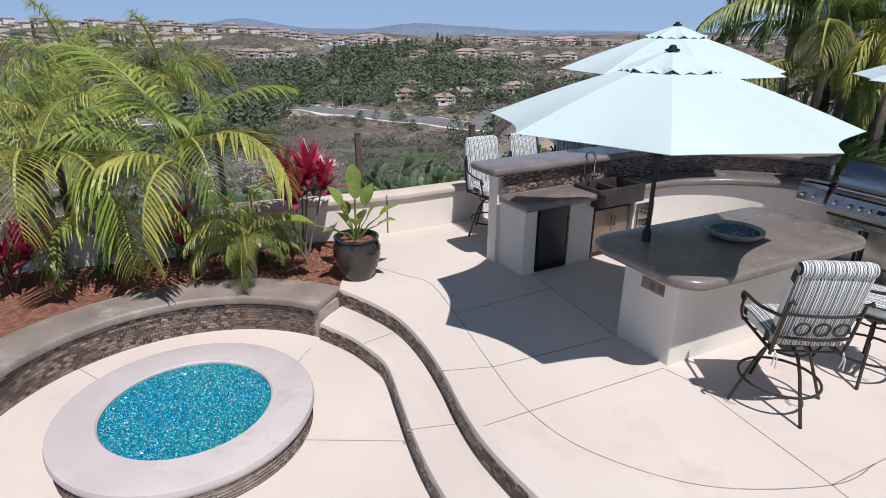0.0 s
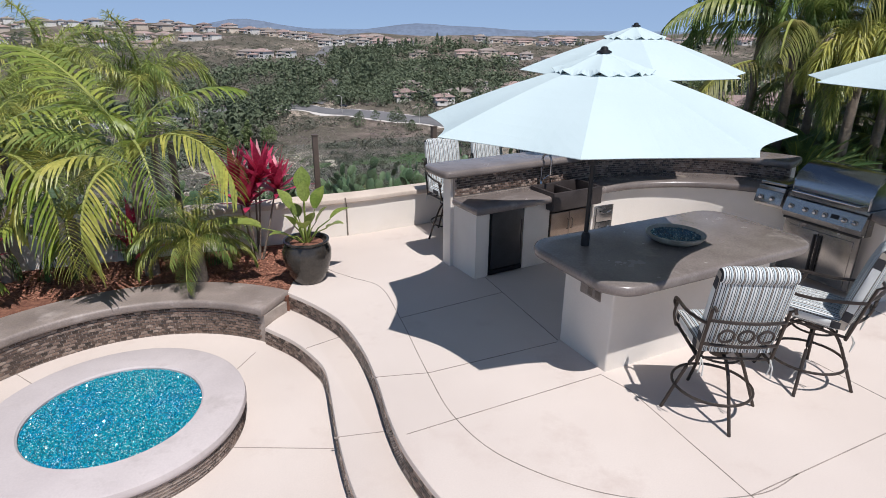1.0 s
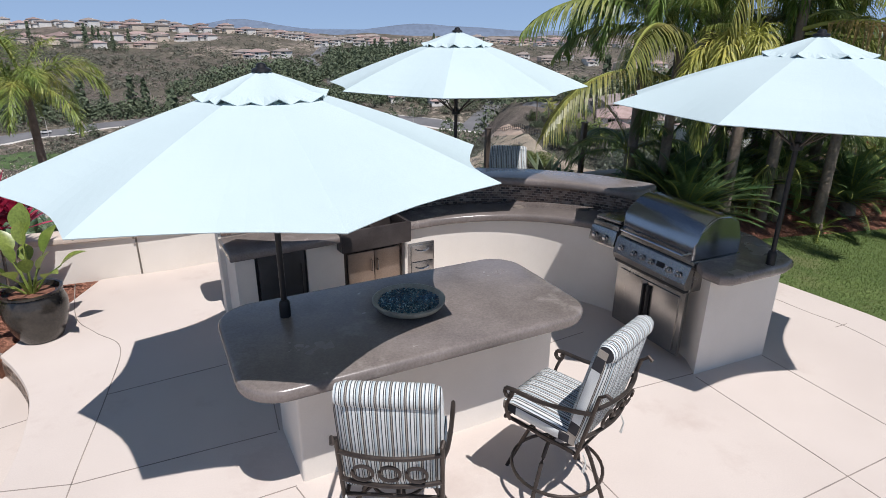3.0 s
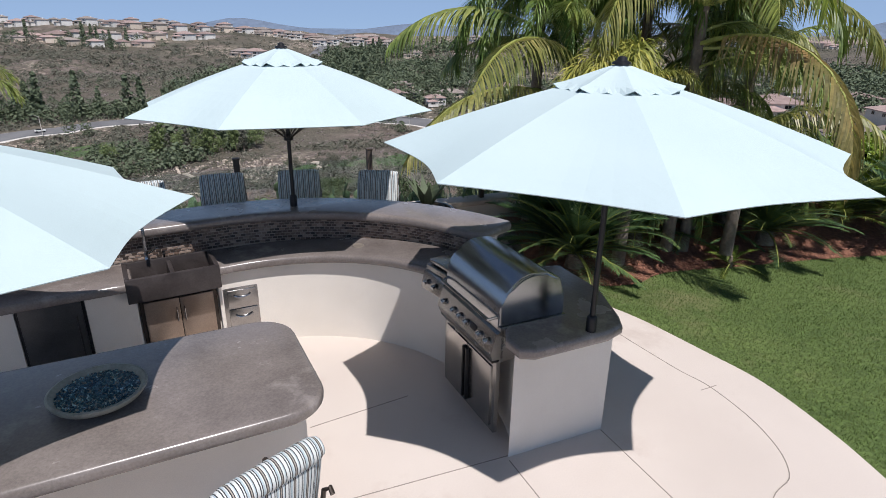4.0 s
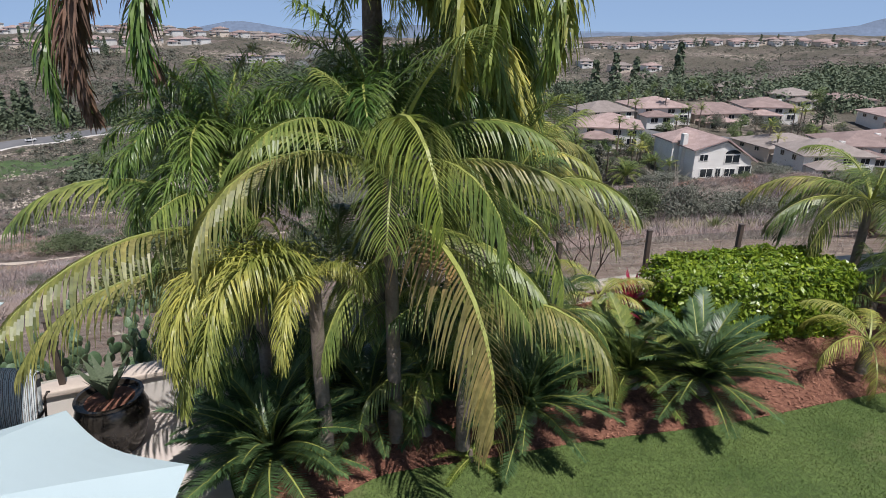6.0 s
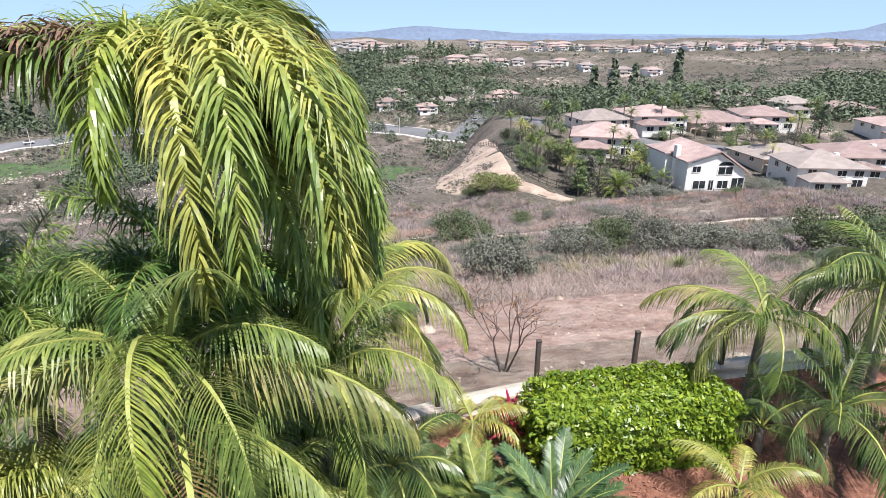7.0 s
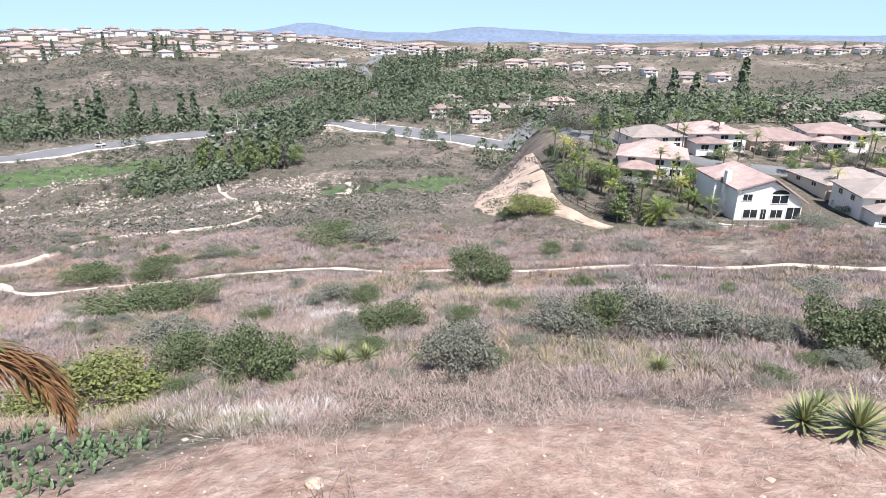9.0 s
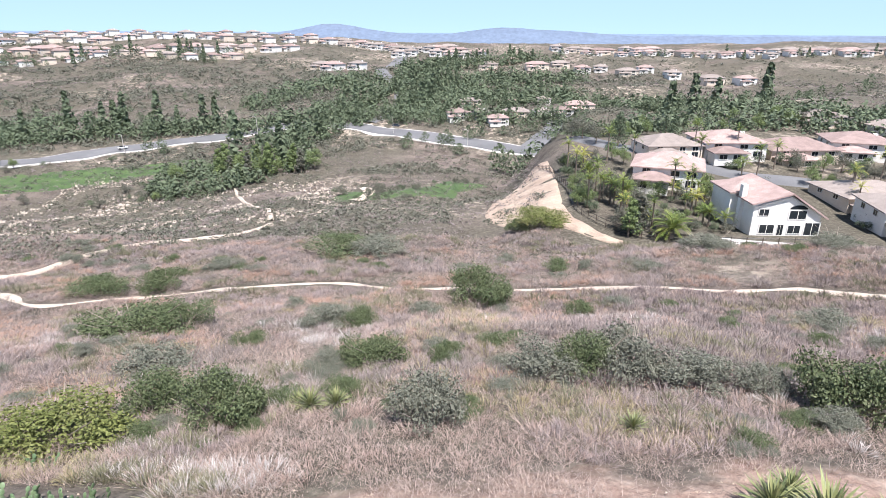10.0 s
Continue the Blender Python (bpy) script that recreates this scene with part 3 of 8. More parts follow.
def chips(name, spots, label):
    """Loose bark chips."""
    rnd = random.Random(5)
    verts, faces = [], []
    for x, y, z in spots:
        a, b = rnd.uniform(0, math.tau), rnd.uniform(-0.5, 0.5)
        s, w = rnd.uniform(0.012, 0.035), rnd.uniform(0.004, 0.01)
        u = Vector((math.cos(a), math.sin(a), b)).normalized() * s
        v = Vector((-math.sin(a), math.cos(a), rnd.uniform(-0.4, 0.4))).normalized() * w
        p = Vector((x, y, z + 0.008))
        k = len(verts)
        verts += [p - u - v, p + u - v, p + u + v, p - u + v, p + Vector((0, 0, w))]
        faces += [(k, k + 1, k + 4), (k + 1, k + 2, k + 4), (k + 2, k + 3, k + 4), (k + 3, k, k + 4)]
    m = leafy(name + "_bark", (0.13, 0.045, 0.028), (0.42, 0.2, 0.13), (0.3, 0.14, 0.09), 0.9, 0.0, island=True)
    tagged(part_of(name, raw(verts, faces), m, smooth=False), label, "mulch", kind="stuff")


rnd = random.Random(8)
chips("bark_chips", [(x, y, -0.03) for x, y in ((rnd.uniform(-1.2, 2.2), rnd.uniform(7.6, 9.5)) for _ in range(5500))
                     if (Vector((x, y)) - PIT).length > 2.3 and y < fence_y(x) - 0.05], "loose red-brown bark chips in the planter")


# ---- seat wall, tiled risers and fire pit ----
def tile_mesh(w, h, t=0.006):
    b = 0.0025
    v = [(-w / 2, 0, -h / 2), (w / 2, 0, -h / 2), (w / 2, 0, h / 2), (-w / 2, 0, h / 2),
         (-w / 2 + b, -t, -h / 2 + b), (w / 2 - b, -t, -h / 2 + b), (w / 2 - b, -t, h / 2 - b), (-w / 2 + b, -t, h / 2 - b)]
    return raw(v, [(4, 5, 6, 7), (0, 1, 5, 4), (1, 2, 6, 5), (2, 3, 7, 6), (3, 0, 4, 7)])


def tile_places(line, z0, z1, w, h, gap=0.006):
    """Poses of running-bond tiles on a wall that stands along a line, facing its right."""
    length, at = along(line)
    out = []
    rows = max(1, int((z1 - z0) / (h + gap)))
    hh = (z1 - z0) / rows
    for r in range(rows):
        s = w / 2 * (1 + (r % 2))
        while s < length - w / 2:
            p, t = at(s)
            out.append(pose(p.x, p.y, z0 + hh * (r + 0.5), 0, 0, math.degrees(math.atan2(t.y, t.x))))
            s += w + gap
    return out


def tiles_joined(name, places, w, h, parent, label):
    me = tile_mesh(w, h)
    base = [Vector(v.co) for v in me.vertices]
    polys = [tuple(p.vertices) for p in me.polygons]
    verts, faces = [], []
    for m in places:
        k = len(verts)
        verts += [m @ v for v in base]
        faces += [tuple(k + i for i in f) for f in polys]
    ob = part_of(name, raw(verts, faces), M_TILES, parent, label, smooth=False)
    return tagged(ob, kind="stuff")


def arc_line(c, r, a0, a1, step=3):
    n = max(2, int(abs(a1 - a0) / step))
    return [(c[0] + r * math.cos(radians(a0 + (a1 - a0) * i / n)), c[1] + r * math.sin(radians(a0 + (a1 - a0) * i / n))) for i in range(n + 1)]


seat = arc_line(PIT, 1.80, 213, 62)
bench = thing("seat_wall", pose(0, 0, 0), "curved mosaic-tiled seat wall with brown concrete cap", "bench")
bm = strip(bmesh.new(), seat, 0.38, LOW - 0.05, -0.08)
part("core", bm, M_GROUT, bench)
cap = arc_line(PIT, 1.755, 214, 61.5)
end = [(2.08, 7.33), (2.24, 7.86)]
bm = slab(bmesh.new(), cap + arc_line(PIT, 2.3, 63.5, 214), -0.085, 0.02, 0.035, 4)
part("cap", bm, M_CAP, bench, "rounded brown concrete cap")
bench_tiles = tile_places(arc_line(PIT, 1.797, 213, 63), LOW + 0.01, -0.09, 0.056, 0.026)

steps = thing("step_risers", pose(0, 0, 0), "dark mosaic tile facing of the steps", "step tiles")
for ln, z0, z1 in ((PATIO_EDGE, TREAD, -0.045), (TREAD_EDGE, LOW, TREAD - 0.045)):
    ln = offset([p for p in ln if p[1] > 1.0], -0.004)
    bm = strip(bmesh.new(), ln, 0.02, z0, z1)
    part("grout", bm, M_GROUT, steps)
    tiles_joined("tiles", tile_places(offset(ln, -0.001), z0 + 0.004, z1, 0.05, 0.022, 0.004), 0.05, 0.022, steps, "small dark mosaic tiles")

pit = thing("fire_pit", pose(PIT.x, PIT.y, LOW), "round fire pit with pale concrete rim and turquoise glass", "fire pit")
bm = lathe(bmesh.new(), [(0.9, 0.0), (1.04, 0.0), (1.04, 0.164), (0.72, 0.164)], sides=72)
part("wall", bm, M_GROUT, pit)
ring = [(0.692, 0.12), (0.692, 0.24), (0.708, 0.255), (1.035, 0.255), (1.058, 0.245), (1.066, 0.215), (1.066, 0.19), (1.055, 0.17), (0.99, 0.165), (0.692, 0.165)]
part("rim", lathe(bmesh.new(), ring, sides=96), M_RING, pit, "smooth pale grey concrete rim")
circ = arc_line((0, 0), 1.044, 0, -360, 2)
tiles_joined("tiles", tile_places(circ, 0.01, 0.165, 0.05, 0.022, 0.004), 0.05, 0.022, pit, "small dark mosaic tiles")
part("glass_bed", lathe(bmesh.new(), [(0.0, 0.238), (0.3, 0.236), (0.69, 0.222), (0.69, 0.13)], sides=48), plain("bead_bed", (0.0, 0.12, 0.17), 0.3), pit)


def shards(name, radius, count, z_of, size, material, parent, label, seed):
    """Loose glass shards spread on a round bed."""
    rnd = random.Random(seed)
    verts, faces = [], []
    for _ in range(count):
        r, a = radius * math.sqrt(rnd.random()), rnd.uniform(0, math.tau)
        p = Vector((r * math.cos(a), r * math.sin(a), z_of(r)))
        e = Euler((rnd.uniform(0, 6), rnd.uniform(0, 6), rnd.uniform(0, 6))).to_matrix()
        s = size * rnd.uniform(0.6, 1.4)
        k = len(verts)
        verts += [p + e @ Vector(v) * s for v in ((-1, -0.6, -0.5), (1, -0.7, -0.4), (0.1, 0.9, -0.6), (0.1, 0.0, 0.9))]
        faces += [(k, k + 2, k + 1), (k, k + 1, k + 3), (k + 1, k + 2, k + 3), (k + 2, k, k + 3)]
    ob = part_of(name, raw(verts, faces), material, parent, label, smooth=False)
    return tagged(ob, kind="stuff")


shards("fire_glass", 0.688, 26000, lambda r: 0.238 - 0.016 * r * r / 0.45 + 0.003, 0.006, M_BEADS, pit, "crushed turquoise glass", 3)


# ---- low wall and fence ----
wall = tagged(part("wall_garden", strip(bmesh.new(), FENCE, 0.22, -1.6, 0.5), M_STUCCO), "low cream stucco garden wall", "wall", kind="structure")
wall_cap = [(x, y) for x, y in offset(FENCE, -0.05)]
part("coping", strip(bmesh.new(), wall_cap, 0.34, 0.5, 0.585, 0.02), M_COPING, wall, "pale concrete coping")
bm = bmesh.new()
for x, w in ((2.66, 0.022), (5.2, 0.012)):
    y = fence_y(x)
    box(bm, (w, 0.012, 0.1), (x, y - 0.056, 0.54), 24)
    box(bm, (w, 0.012, 0.52), (x, y - 0.002, 0.25), 24)
part("joint", bm, M_JOINT, wall)
post_m = bmesh.new()
box(post_m, (0.075, 0.075, 0.9), (0, 0, 0.45), 0, 0.006)
box(post_m, (0.09, 0.09, 0.02), (0, 0, 0.91), 0, 0.004)
post_me = bpy.data.meshes.new("post")
post_m.to_mesh(post_me)
fence_len, fence_at = along(offset(FENCE, 0.12))
fence = thing("glass_fence", pose(0, 0, 0.58), "low fence of brown posts and clear panes on the wall", "fence")
s, last = 0.6, None
while s < fence_len - 0.3:
    p, t = fence_at(s)
    ob = part_of("post", post_me, M_POST, fence)
    ob.location, ob.rotation_euler = (p.x, p.y, 0), (0, 0, math.atan2(t.y, t.x))
    if last:
        q = (Vector(last) + p) / 2
        bm = box(bmesh.new(), ((p - last).length - 0.1, 0.008, 0.72), (q.x, q.y, 0.42), math.degrees(math.atan2(*(p - last).yx)))
        g = part("pane", bm, M_GLASS, fence, smooth=False)
        g.visible_shadow = False
    last = p.copy()
    s += 1.86


# ---- outdoor kitchen ----
KC, KR = Vector((7.05, 7.5)), 1.73
KP, KD = Vector((4.5, 8.05)), Vector((0.872, 0.49)).normalized()
KN = Vector((-KD.y, KD.x))
RUN = [tuple(KP + KD * (1.87 * i / 6)) for i in range(7)] + arc_line(KC, KR, 121, 2, 3)
run_len, run_at = along(RUN)


def rise(x, y):
    return 0.1 * ease(5.5, 9.3, x)


def spot(s, off=0.0):
    """Place at a length along the counter's front and a distance behind it, and the way there."""
    if s < 0:
        return KP + KD * s + KN * off, KD
    p, t = run_at(s)
    return p + Vector((-t.y, t.x)) * off, t


def stretch(s0, s1, off, n=30):
    return [tuple(spot(s0 + (s1 - s0) * i / n, off)[0]) for i in range(n + 1)]


def s_of(angle):
    return 1.87 + radians(121 - angle) * KR


S45, SEND = s_of(43), run_len
TOP = 0.935
# base walls
base = thing("kitchen_base", pose(0, 0, 0), "curved cream stucco base of the outdoor kitchen", "kitchen base")


def between(s0, s1, o0, o1, z0, z1, rnd=0.0, n=24, lift=True, bm=None):
    loop = stretch(s0, s1, o0, n) + stretch(s0, s1, o1, n)[::-1]
    return slab(bm or bmesh.new(), loop, z0, z1, rnd, z_of=rise if lift else None)


part("wall", between(0.0, 0.19, 0.1, 0.62, -0.12, TOP - 0.09, n=3), M_STUCCO, base)
part("wall", between(0.72, 1.13, 0.1, 0.62, -0.12, TOP - 0.09, n=3), M_STUCCO, base)
part("wall", between(0.19, 0.72, 0.2, 0.62, -0.12, TOP - 0.09, n=3), M_STUCCO, base)
part("wall", between(1.13, 1.86, 0.2, 0.62, -0.12, TOP - 0.25, n=6), M_STUCCO, base)
part("wall", between(1.86, s_of(36), 0.08, 0.62, -0.12, TOP - 0.09), M_STUCCO, base)
part("wall", between(-0.05, S45, 0.62, 0.8, -0.12, 1.19), M_STUCCO, base)
# end block with the grill
KG = [(8.82, 7.39), (9.65, 7.74), (9.62, 8.3), (9.4, 8.75)] + arc_line(KC, 2.45, 31, 42, 4) + arc_line(KC, KR + 0.08, 42, 4, 4)
part("wall", slab(bmesh.new(), KG, 0, TOP + 0.0), M_STUCCO, base)

worktop = thing("worktop", pose(0, 0, 0), "dark brown polished concrete worktop with rounded edge", "worktop")
bm = between(-0.06, 1.13, 0.0, 0.56, TOP - 0.09, TOP, 0.03, 8)
part("slab", bm, M_COUNTER, worktop)
bm = between(1.132, 1.858, 0.45, 0.56, TOP - 0.09, TOP, 0.0, 6)
part("slab", bm, M_COUNTER, worktop)
bm = between(1.86, s_of(33), 0.0, 0.56, TOP - 0.09, TOP, 0.03, 30)
part("slab", bm, M_COUNTER, worktop)
KT = [(8.75, 7.42), (8.83, 7.27), (8.95, 7.26), (9.55, 7.53), (9.68, 7.64), (9.7, 7.8), (9.68, 8.3), (9.45, 8.85)] + arc_line(KC, 2.5, 32, 36, 4) + arc_line(KC, KR + 0.01, 34, 6, 4)
bm = slab(bmesh.new(), KT, 0.95, 1.045, 0.03)
part("slab", bm, M_COUNTER, worktop)
p, t = spot(s_of(78), 0.3)
part("hole", lathe(bmesh.new(), [(0.0, 0.003), (0.045, 0.003), (0.055, 0.008), (0.065, 0.003), (0.067, 0.0)], (p.x, p.y, TOP + rise(p.x, p.y)), 20), M_JOINT, worktop, "round umbrella hole")

splash = thing("backsplash", pose(0, 0, 0), "dark mosaic backsplash under the raised bar", "backsplash")
part("core", between(-0.02, S45, 0.57, 0.619, TOP - 0.02, 1.19, lift=False), M_GROUT, splash)
tiles_joined("tiles", tile_places(stretch(-0.02, S45, 0.568, 60), TOP + 0.01, 1.185, 0.05, 0.024, 0.004), 0.05, 0.024, splash, "small dark mosaic tiles")


def blunt(loop_front, loop_back):
    """A strip's outline with rounded ends."""
    a0, b0, a1, b1 = Vector(loop_front[0]), Vector(loop_back[0]), Vector(loop_front[-1]), Vector(loop_back[-1])

    def cap_pts(a, b, out):
        c, r = (a + b) / 2, (a - b) / 2
        return [tuple(c + r * (abs(math.cos(radians(k))) ** 0.55 * (1 if k < 90 else -1)) + out * r.length * 0.42 * math.sin(radians(k)) ** 0.6) for k in range(15, 180, 15)]
    o1 = (a1 - Vector(loop_front[-2])).normalized()
    o0 = (a0 - Vector(loop_front[1])).normalized()
    return loop_front + cap_pts(a1, b1, o1) + loop_back[::-1] + cap_pts(b0, a0, o0)


bar_loop = blunt(stretch(-0.1, S45 - 0.05, 0.47, 40), stretch(-0.1, S45 - 0.05, 1.06, 40))
bar = tagged(part("raised_bar", slab(bmesh.new(), bar_loop, 1.195, 1.29, 0.035, 4), M_COUNTER), "raised dark brown concrete bar top, curved", "bar counter")


def front_of(s, off=0.0, z=0.0):
    p, t = spot(s, off)
    return pose(p.x, p.y, z, 0, 0, math.degrees(math.atan2(t.y, t.x)))


# refrigerator
fr = thing("refrigerator", front_of(0.455, 0.1), "undercounter refrigerator with dark door below the worktop", "refrigerator")
part("body", box(bmesh.new(), (0.52, 0.1, 0.83), (0, 0.06, 0.425)), M_BLACK, fr)
part("door", box(bmesh.new(), (0.47, 0.03, 0.74), (0, -0.005, 0.46), 0, 0.006), M_DARKSTEEL, fr, "dark steel door")
part("vent", box(bmesh.new(), (0.5, 0.02, 0.05), (0, 0.0, 0.04)), M_BLACK, fr)
part("handle", tube(bmesh.new(), [(0.19, -0.05, 0.3), (0.19, -0.05, 0.7)], 0.008), M_BLACK, fr)

# sink with apron
sk = thing("apron_sink", front_of(1.47, 0.0, TOP - 0.215 + 0.03), "dark stone double-bowl sink with deep apron front", "sink")
bm = bmesh.new()
W, D, H = 0.82, 0.46, 0.235
box(bm, (W, 0.045, H), (0, -0.025, H / 2), 0, 0.01)
box(bm, (W, 0.03, H), (0, D - 0.035, H / 2), 0, 0.006)
for x in (-W / 2 + 0.02, 0.0, W / 2 - 0.02):
    box(bm, (0.04, D - 0.052, H - (0.03 if x == 0 else 0)), (x, D / 2 - 0.025, (H - (0.03 if x == 0 else 0)) / 2), 0, 0.006)
box(bm, (W - 0.06, D - 0.06, 0.02), (0, D / 2 - 0.025, 0.03))
part("basin", bm, M_STONE, sk)
for x in (-0.17, 0.17):
    part("drain", lathe(bmesh.new(), [(0, 0.043), (0.035, 0.043), (0.042, 0.041)], (x, 0.2, 0), 16), M_STEEL, sk)
doors = thing("sink_cabinet", front_of(1.495, 0.13), "brown double-door steel cabinet under the sink", "cabinet")
part("body", box(bmesh.new(), (0.7, 0.06, 0.68), (0, 0.045, 0.35)), M_BRONZE, doors)
for sx in (-1, 1):
    d = part("door", box(bmesh.new(), (0.31, 0.022, 0.58), (sx * 0.159, 0.0, 0.37), 0, 0.004), coarse("warm_steel", (0.24, 0.18, 0.14), (0.34, 0.27, 0.22), 3, 120, 0.4, 0.03, metal=0.7), doors)
    part("handle", tube(bmesh.new(), [(sx * 0.035, -0.012, 0.42), (sx * 0.035, -0.04, 0.43), (sx * 0.035, -0.04, 0.55), (sx * 0.035, -0.012, 0.56)], 0.006), M_STEEL, d)

tap = thing("tap", front_of(1.29, 0.5, TOP), "tall arched chrome kitchen tap behind the sink", "tap")
M_CHROME = plain("chrome", (0.35, 0.36, 0.38), 0.15, 1.0)
part("base", lathe(bmesh.new(), [(0, 0), (0.032, 0), (0.032, 0.012), (0.02, 0.03), (0.018, 0.1), (0.0, 0.1)], sides=16), M_CHROME, tap)
arch = [(0, 0, 0.06), (0, 0, 0.36)] + [(0, -0.09 + 0.09 * math.cos(radians(a)), 0.36 + 0.09 * math.sin(radians(a))) for a in range(20, 181, 20)] + [(0, -0.18, 0.28)]
part("spout", tube(bmesh.new(), arch, 0.014, 10), M_CHROME, tap)
part("nozzle", tube(bmesh.new(), [(0, -0.18, 0.29), (0, -0.18, 0.19)], [0.016, 0.019], 10), M_CHROME, tap)
part("lever", tube(bmesh.new(), [(0.02, 0, 0.09), (0.06, 0, 0.11), (0.11, -0.01, 0.14)], [0.012, 0.009, 0.007]), M_CHROME, tap)
soap = thing("soap_dispenser", front_of(1.45, 0.5, TOP), "small chrome soap dispenser on the worktop", "dispenser")
part("body", lathe(bmesh.new(), [(0, 0), (0.024, 0), (0.024, 0.008), (0.012, 0.015), (0.011, 0.07), (0.016, 0.075), (0.016, 0.09), (0, 0.092)], sides=14), M_CHROME, soap)
part("spout", tube(bmesh.new(), [(0, 0, 0.085), (0, -0.07, 0.085)], 0.005), M_CHROME, soap)

# drawers in the curved wall
dr = thing("drawer_stack", front_of(2.07, 0.075, 0.0), "stainless double drawers set in the stucco wall", "drawers")
part("surround", box(bmesh.new(), (0.36, 0.03, 0.5), (0, 0.01, 0.42), 0, 0.004), M_STEEL, dr)
for z in (0.545, 0.325):
    d = part("drawer", box(bmesh.new(), (0.28, 0.02, 0.2 if z > 0.5 else 0.22), (0, -0.008, z), 0, 0.004), M_STEEL, dr)
    bow = [(0.085 * math.sin(radians(a)) / math.sin(radians(60)), -0.03, z + 0.05 - 0.055 * (math.cos(radians(a)) - 0.5)) for a in range(-60, 61, 15)]
    part("handle", tube(bmesh.new(), bow, 0.008), M_CHROME, d, "curved steel handle")

# grill: x along its front, y to the back
ga, gb = Vector((8.33, 8.42)), Vector((8.72, 7.56))
gm = (ga + gb) / 2
G = pose(gm.x, gm.y, 0, 0, 0, math.degrees(math.atan2(*(gb - ga).yx)))
grill = thing("gas_grill", G, "stainless built-in gas grill with closed hood", "grill")
part("box", box(bmesh.new(), (0.95, 0.6, 0.3), (0, 0.31, 0.9), 0, 0.01), M_STEEL, grill)
bm = bmesh.new()
prof = [(-0.05, 0.78), (-0.07, 0.84), (-0.02, 1.0), (0.04, 1.03), (0.04, 0.78)]
a = [bm.verts.new((-0.475, y, z)) for y, z in prof]
b = [bm.verts.new((0.475, y, z)) for y, z in prof]
for k in range(5):
    bm.faces.new((a[k], a[(k + 1) % 5], b[(k + 1) % 5], b[k]))
bm.faces.new(a[::-1]), bm.faces.new(b)
panel = part("control_panel", bm, M_STEEL, grill, "sloped control panel")
knob = bmesh.new()
lathe(knob, [(0, 0.035), (0.017, 0.035), (0.022, 0.03), (0.024, 0.008), (0.03, 0.006), (0.03, 0)], sides=16)
knob.transform(pose(0, 0, 0, 90 + 17))
knob_me = bpy.data.meshes.new("knob")
knob.to_mesh(knob_me)
for x in (-0.38, -0.2, -0.08, 0.04, 0.26, 0.38):
    k = part_of("knob", knob_me, M_CHROME, panel)
    k.location = (x, -0.05, 0.915)
part("gauge", box(bmesh.new(), (0.09, 0.012, 0.05), m=pose(0.15, -0.046, 0.92, -17), bevel=0.003), M_BLACK, panel)
bm = bmesh.new()
prof = [(0.0, 1.04)] + [(0.3 - 0.3 * math.cos(radians(a)), 1.08 + 0.36 * math.sin(radians(a))) for a in range(10, 100, 10)] + [(0.42, 1.43), (0.54, 1.36), (0.6, 1.2), (0.6, 1.04)]
n = len(prof)
a = [bm.verts.new((-0.46, y, z)) for y, z in prof]
b = [bm.verts.new((0.46, y, z)) for y, z in prof]
for k in range(n):
    bm.faces.new((a[k], a[(k + 1) % n], b[(k + 1) % n], b[k]))
bm.faces.new(a[::-1]), bm.faces.new(b)
bmesh.ops.bevel(bm, geom=[e for e in bm.edges if abs(e.verts[0].co.x - e.verts[1].co.x) < 0.01], offset=0.02, segments=3, affect="EDGES")
hood = part("hood", bm, coarse("hood_steel", (0.31, 0.32, 0.34), (0.4, 0.41, 0.43), 2, 150, 0.2, 0.02, metal=1.0), grill, "arched polished steel hood")
part("handle", tube(bmesh.new(), [(-0.42, 0.02, 1.12), (-0.4, -0.06, 1.1), (0.4, -0.06, 1.1), (0.42, 0.02, 1.12)], 0.013, 10), M_CHROME, hood)
lower = thing("grill_cabinet", G, "stainless double-door cabinet below the grill", "cabinet")
part("frame", box(bmesh.new(), (0.9, 0.04, 0.66), (0, 0.02, 0.41), 0, 0.004), M_STEEL, lower)
for sx in (-1, 1):
    d = part("door", box(bmesh.new(), (0.39, 0.02, 0.56), (sx * 0.2, -0.005, 0.4), 0, 0.004), M_STEEL, lower)
    part("handle", box(bmesh.new(), (0.025, 0.03, 0.5), (sx * 0.03, -0.03, 0.4), 0, 0.006), M_BLACK, d, "dark upright handle")
part("drip_rail", box(bmesh.new(), (0.92, 0.05, 0.03), (0, -0.02, 0.76), 0, 0.006), M_BLACK, lower)
side = thing("side_burner", pose(8.235, 8.66, 0, 0, 0, math.degrees(math.atan2(*(gb - ga).yx)) + 9), "stainless side burner beside the grill", "burner")
part("box", box(bmesh.new(), (0.34, 0.5, 0.26), (0, 0.27, 0.93), 0, 0.008), M_STEEL, side)
part("lid", box(bmesh.new(), (0.33, 0.46, 0.04), (0, 0.28, 1.09), 0, 0.012), M_STEEL, side)
sp = part("panel", box(bmesh.new(), (0.34, 0.04, 0.17), m=pose(0, 0.0, 0.92, -14), bevel=0.006), M_STEEL, side)
for x in (-0.09, 0.05):
    k = part_of("knob", knob_me, M_CHROME, sp)
    k.location = (x, -0.03, 0.92)

# ---- island ----
IA = 26.0


def iw(u, v):
    c, s = math.cos(radians(IA)), math.sin(radians(IA))
    return (u * c - v * s, u * s + v * c)


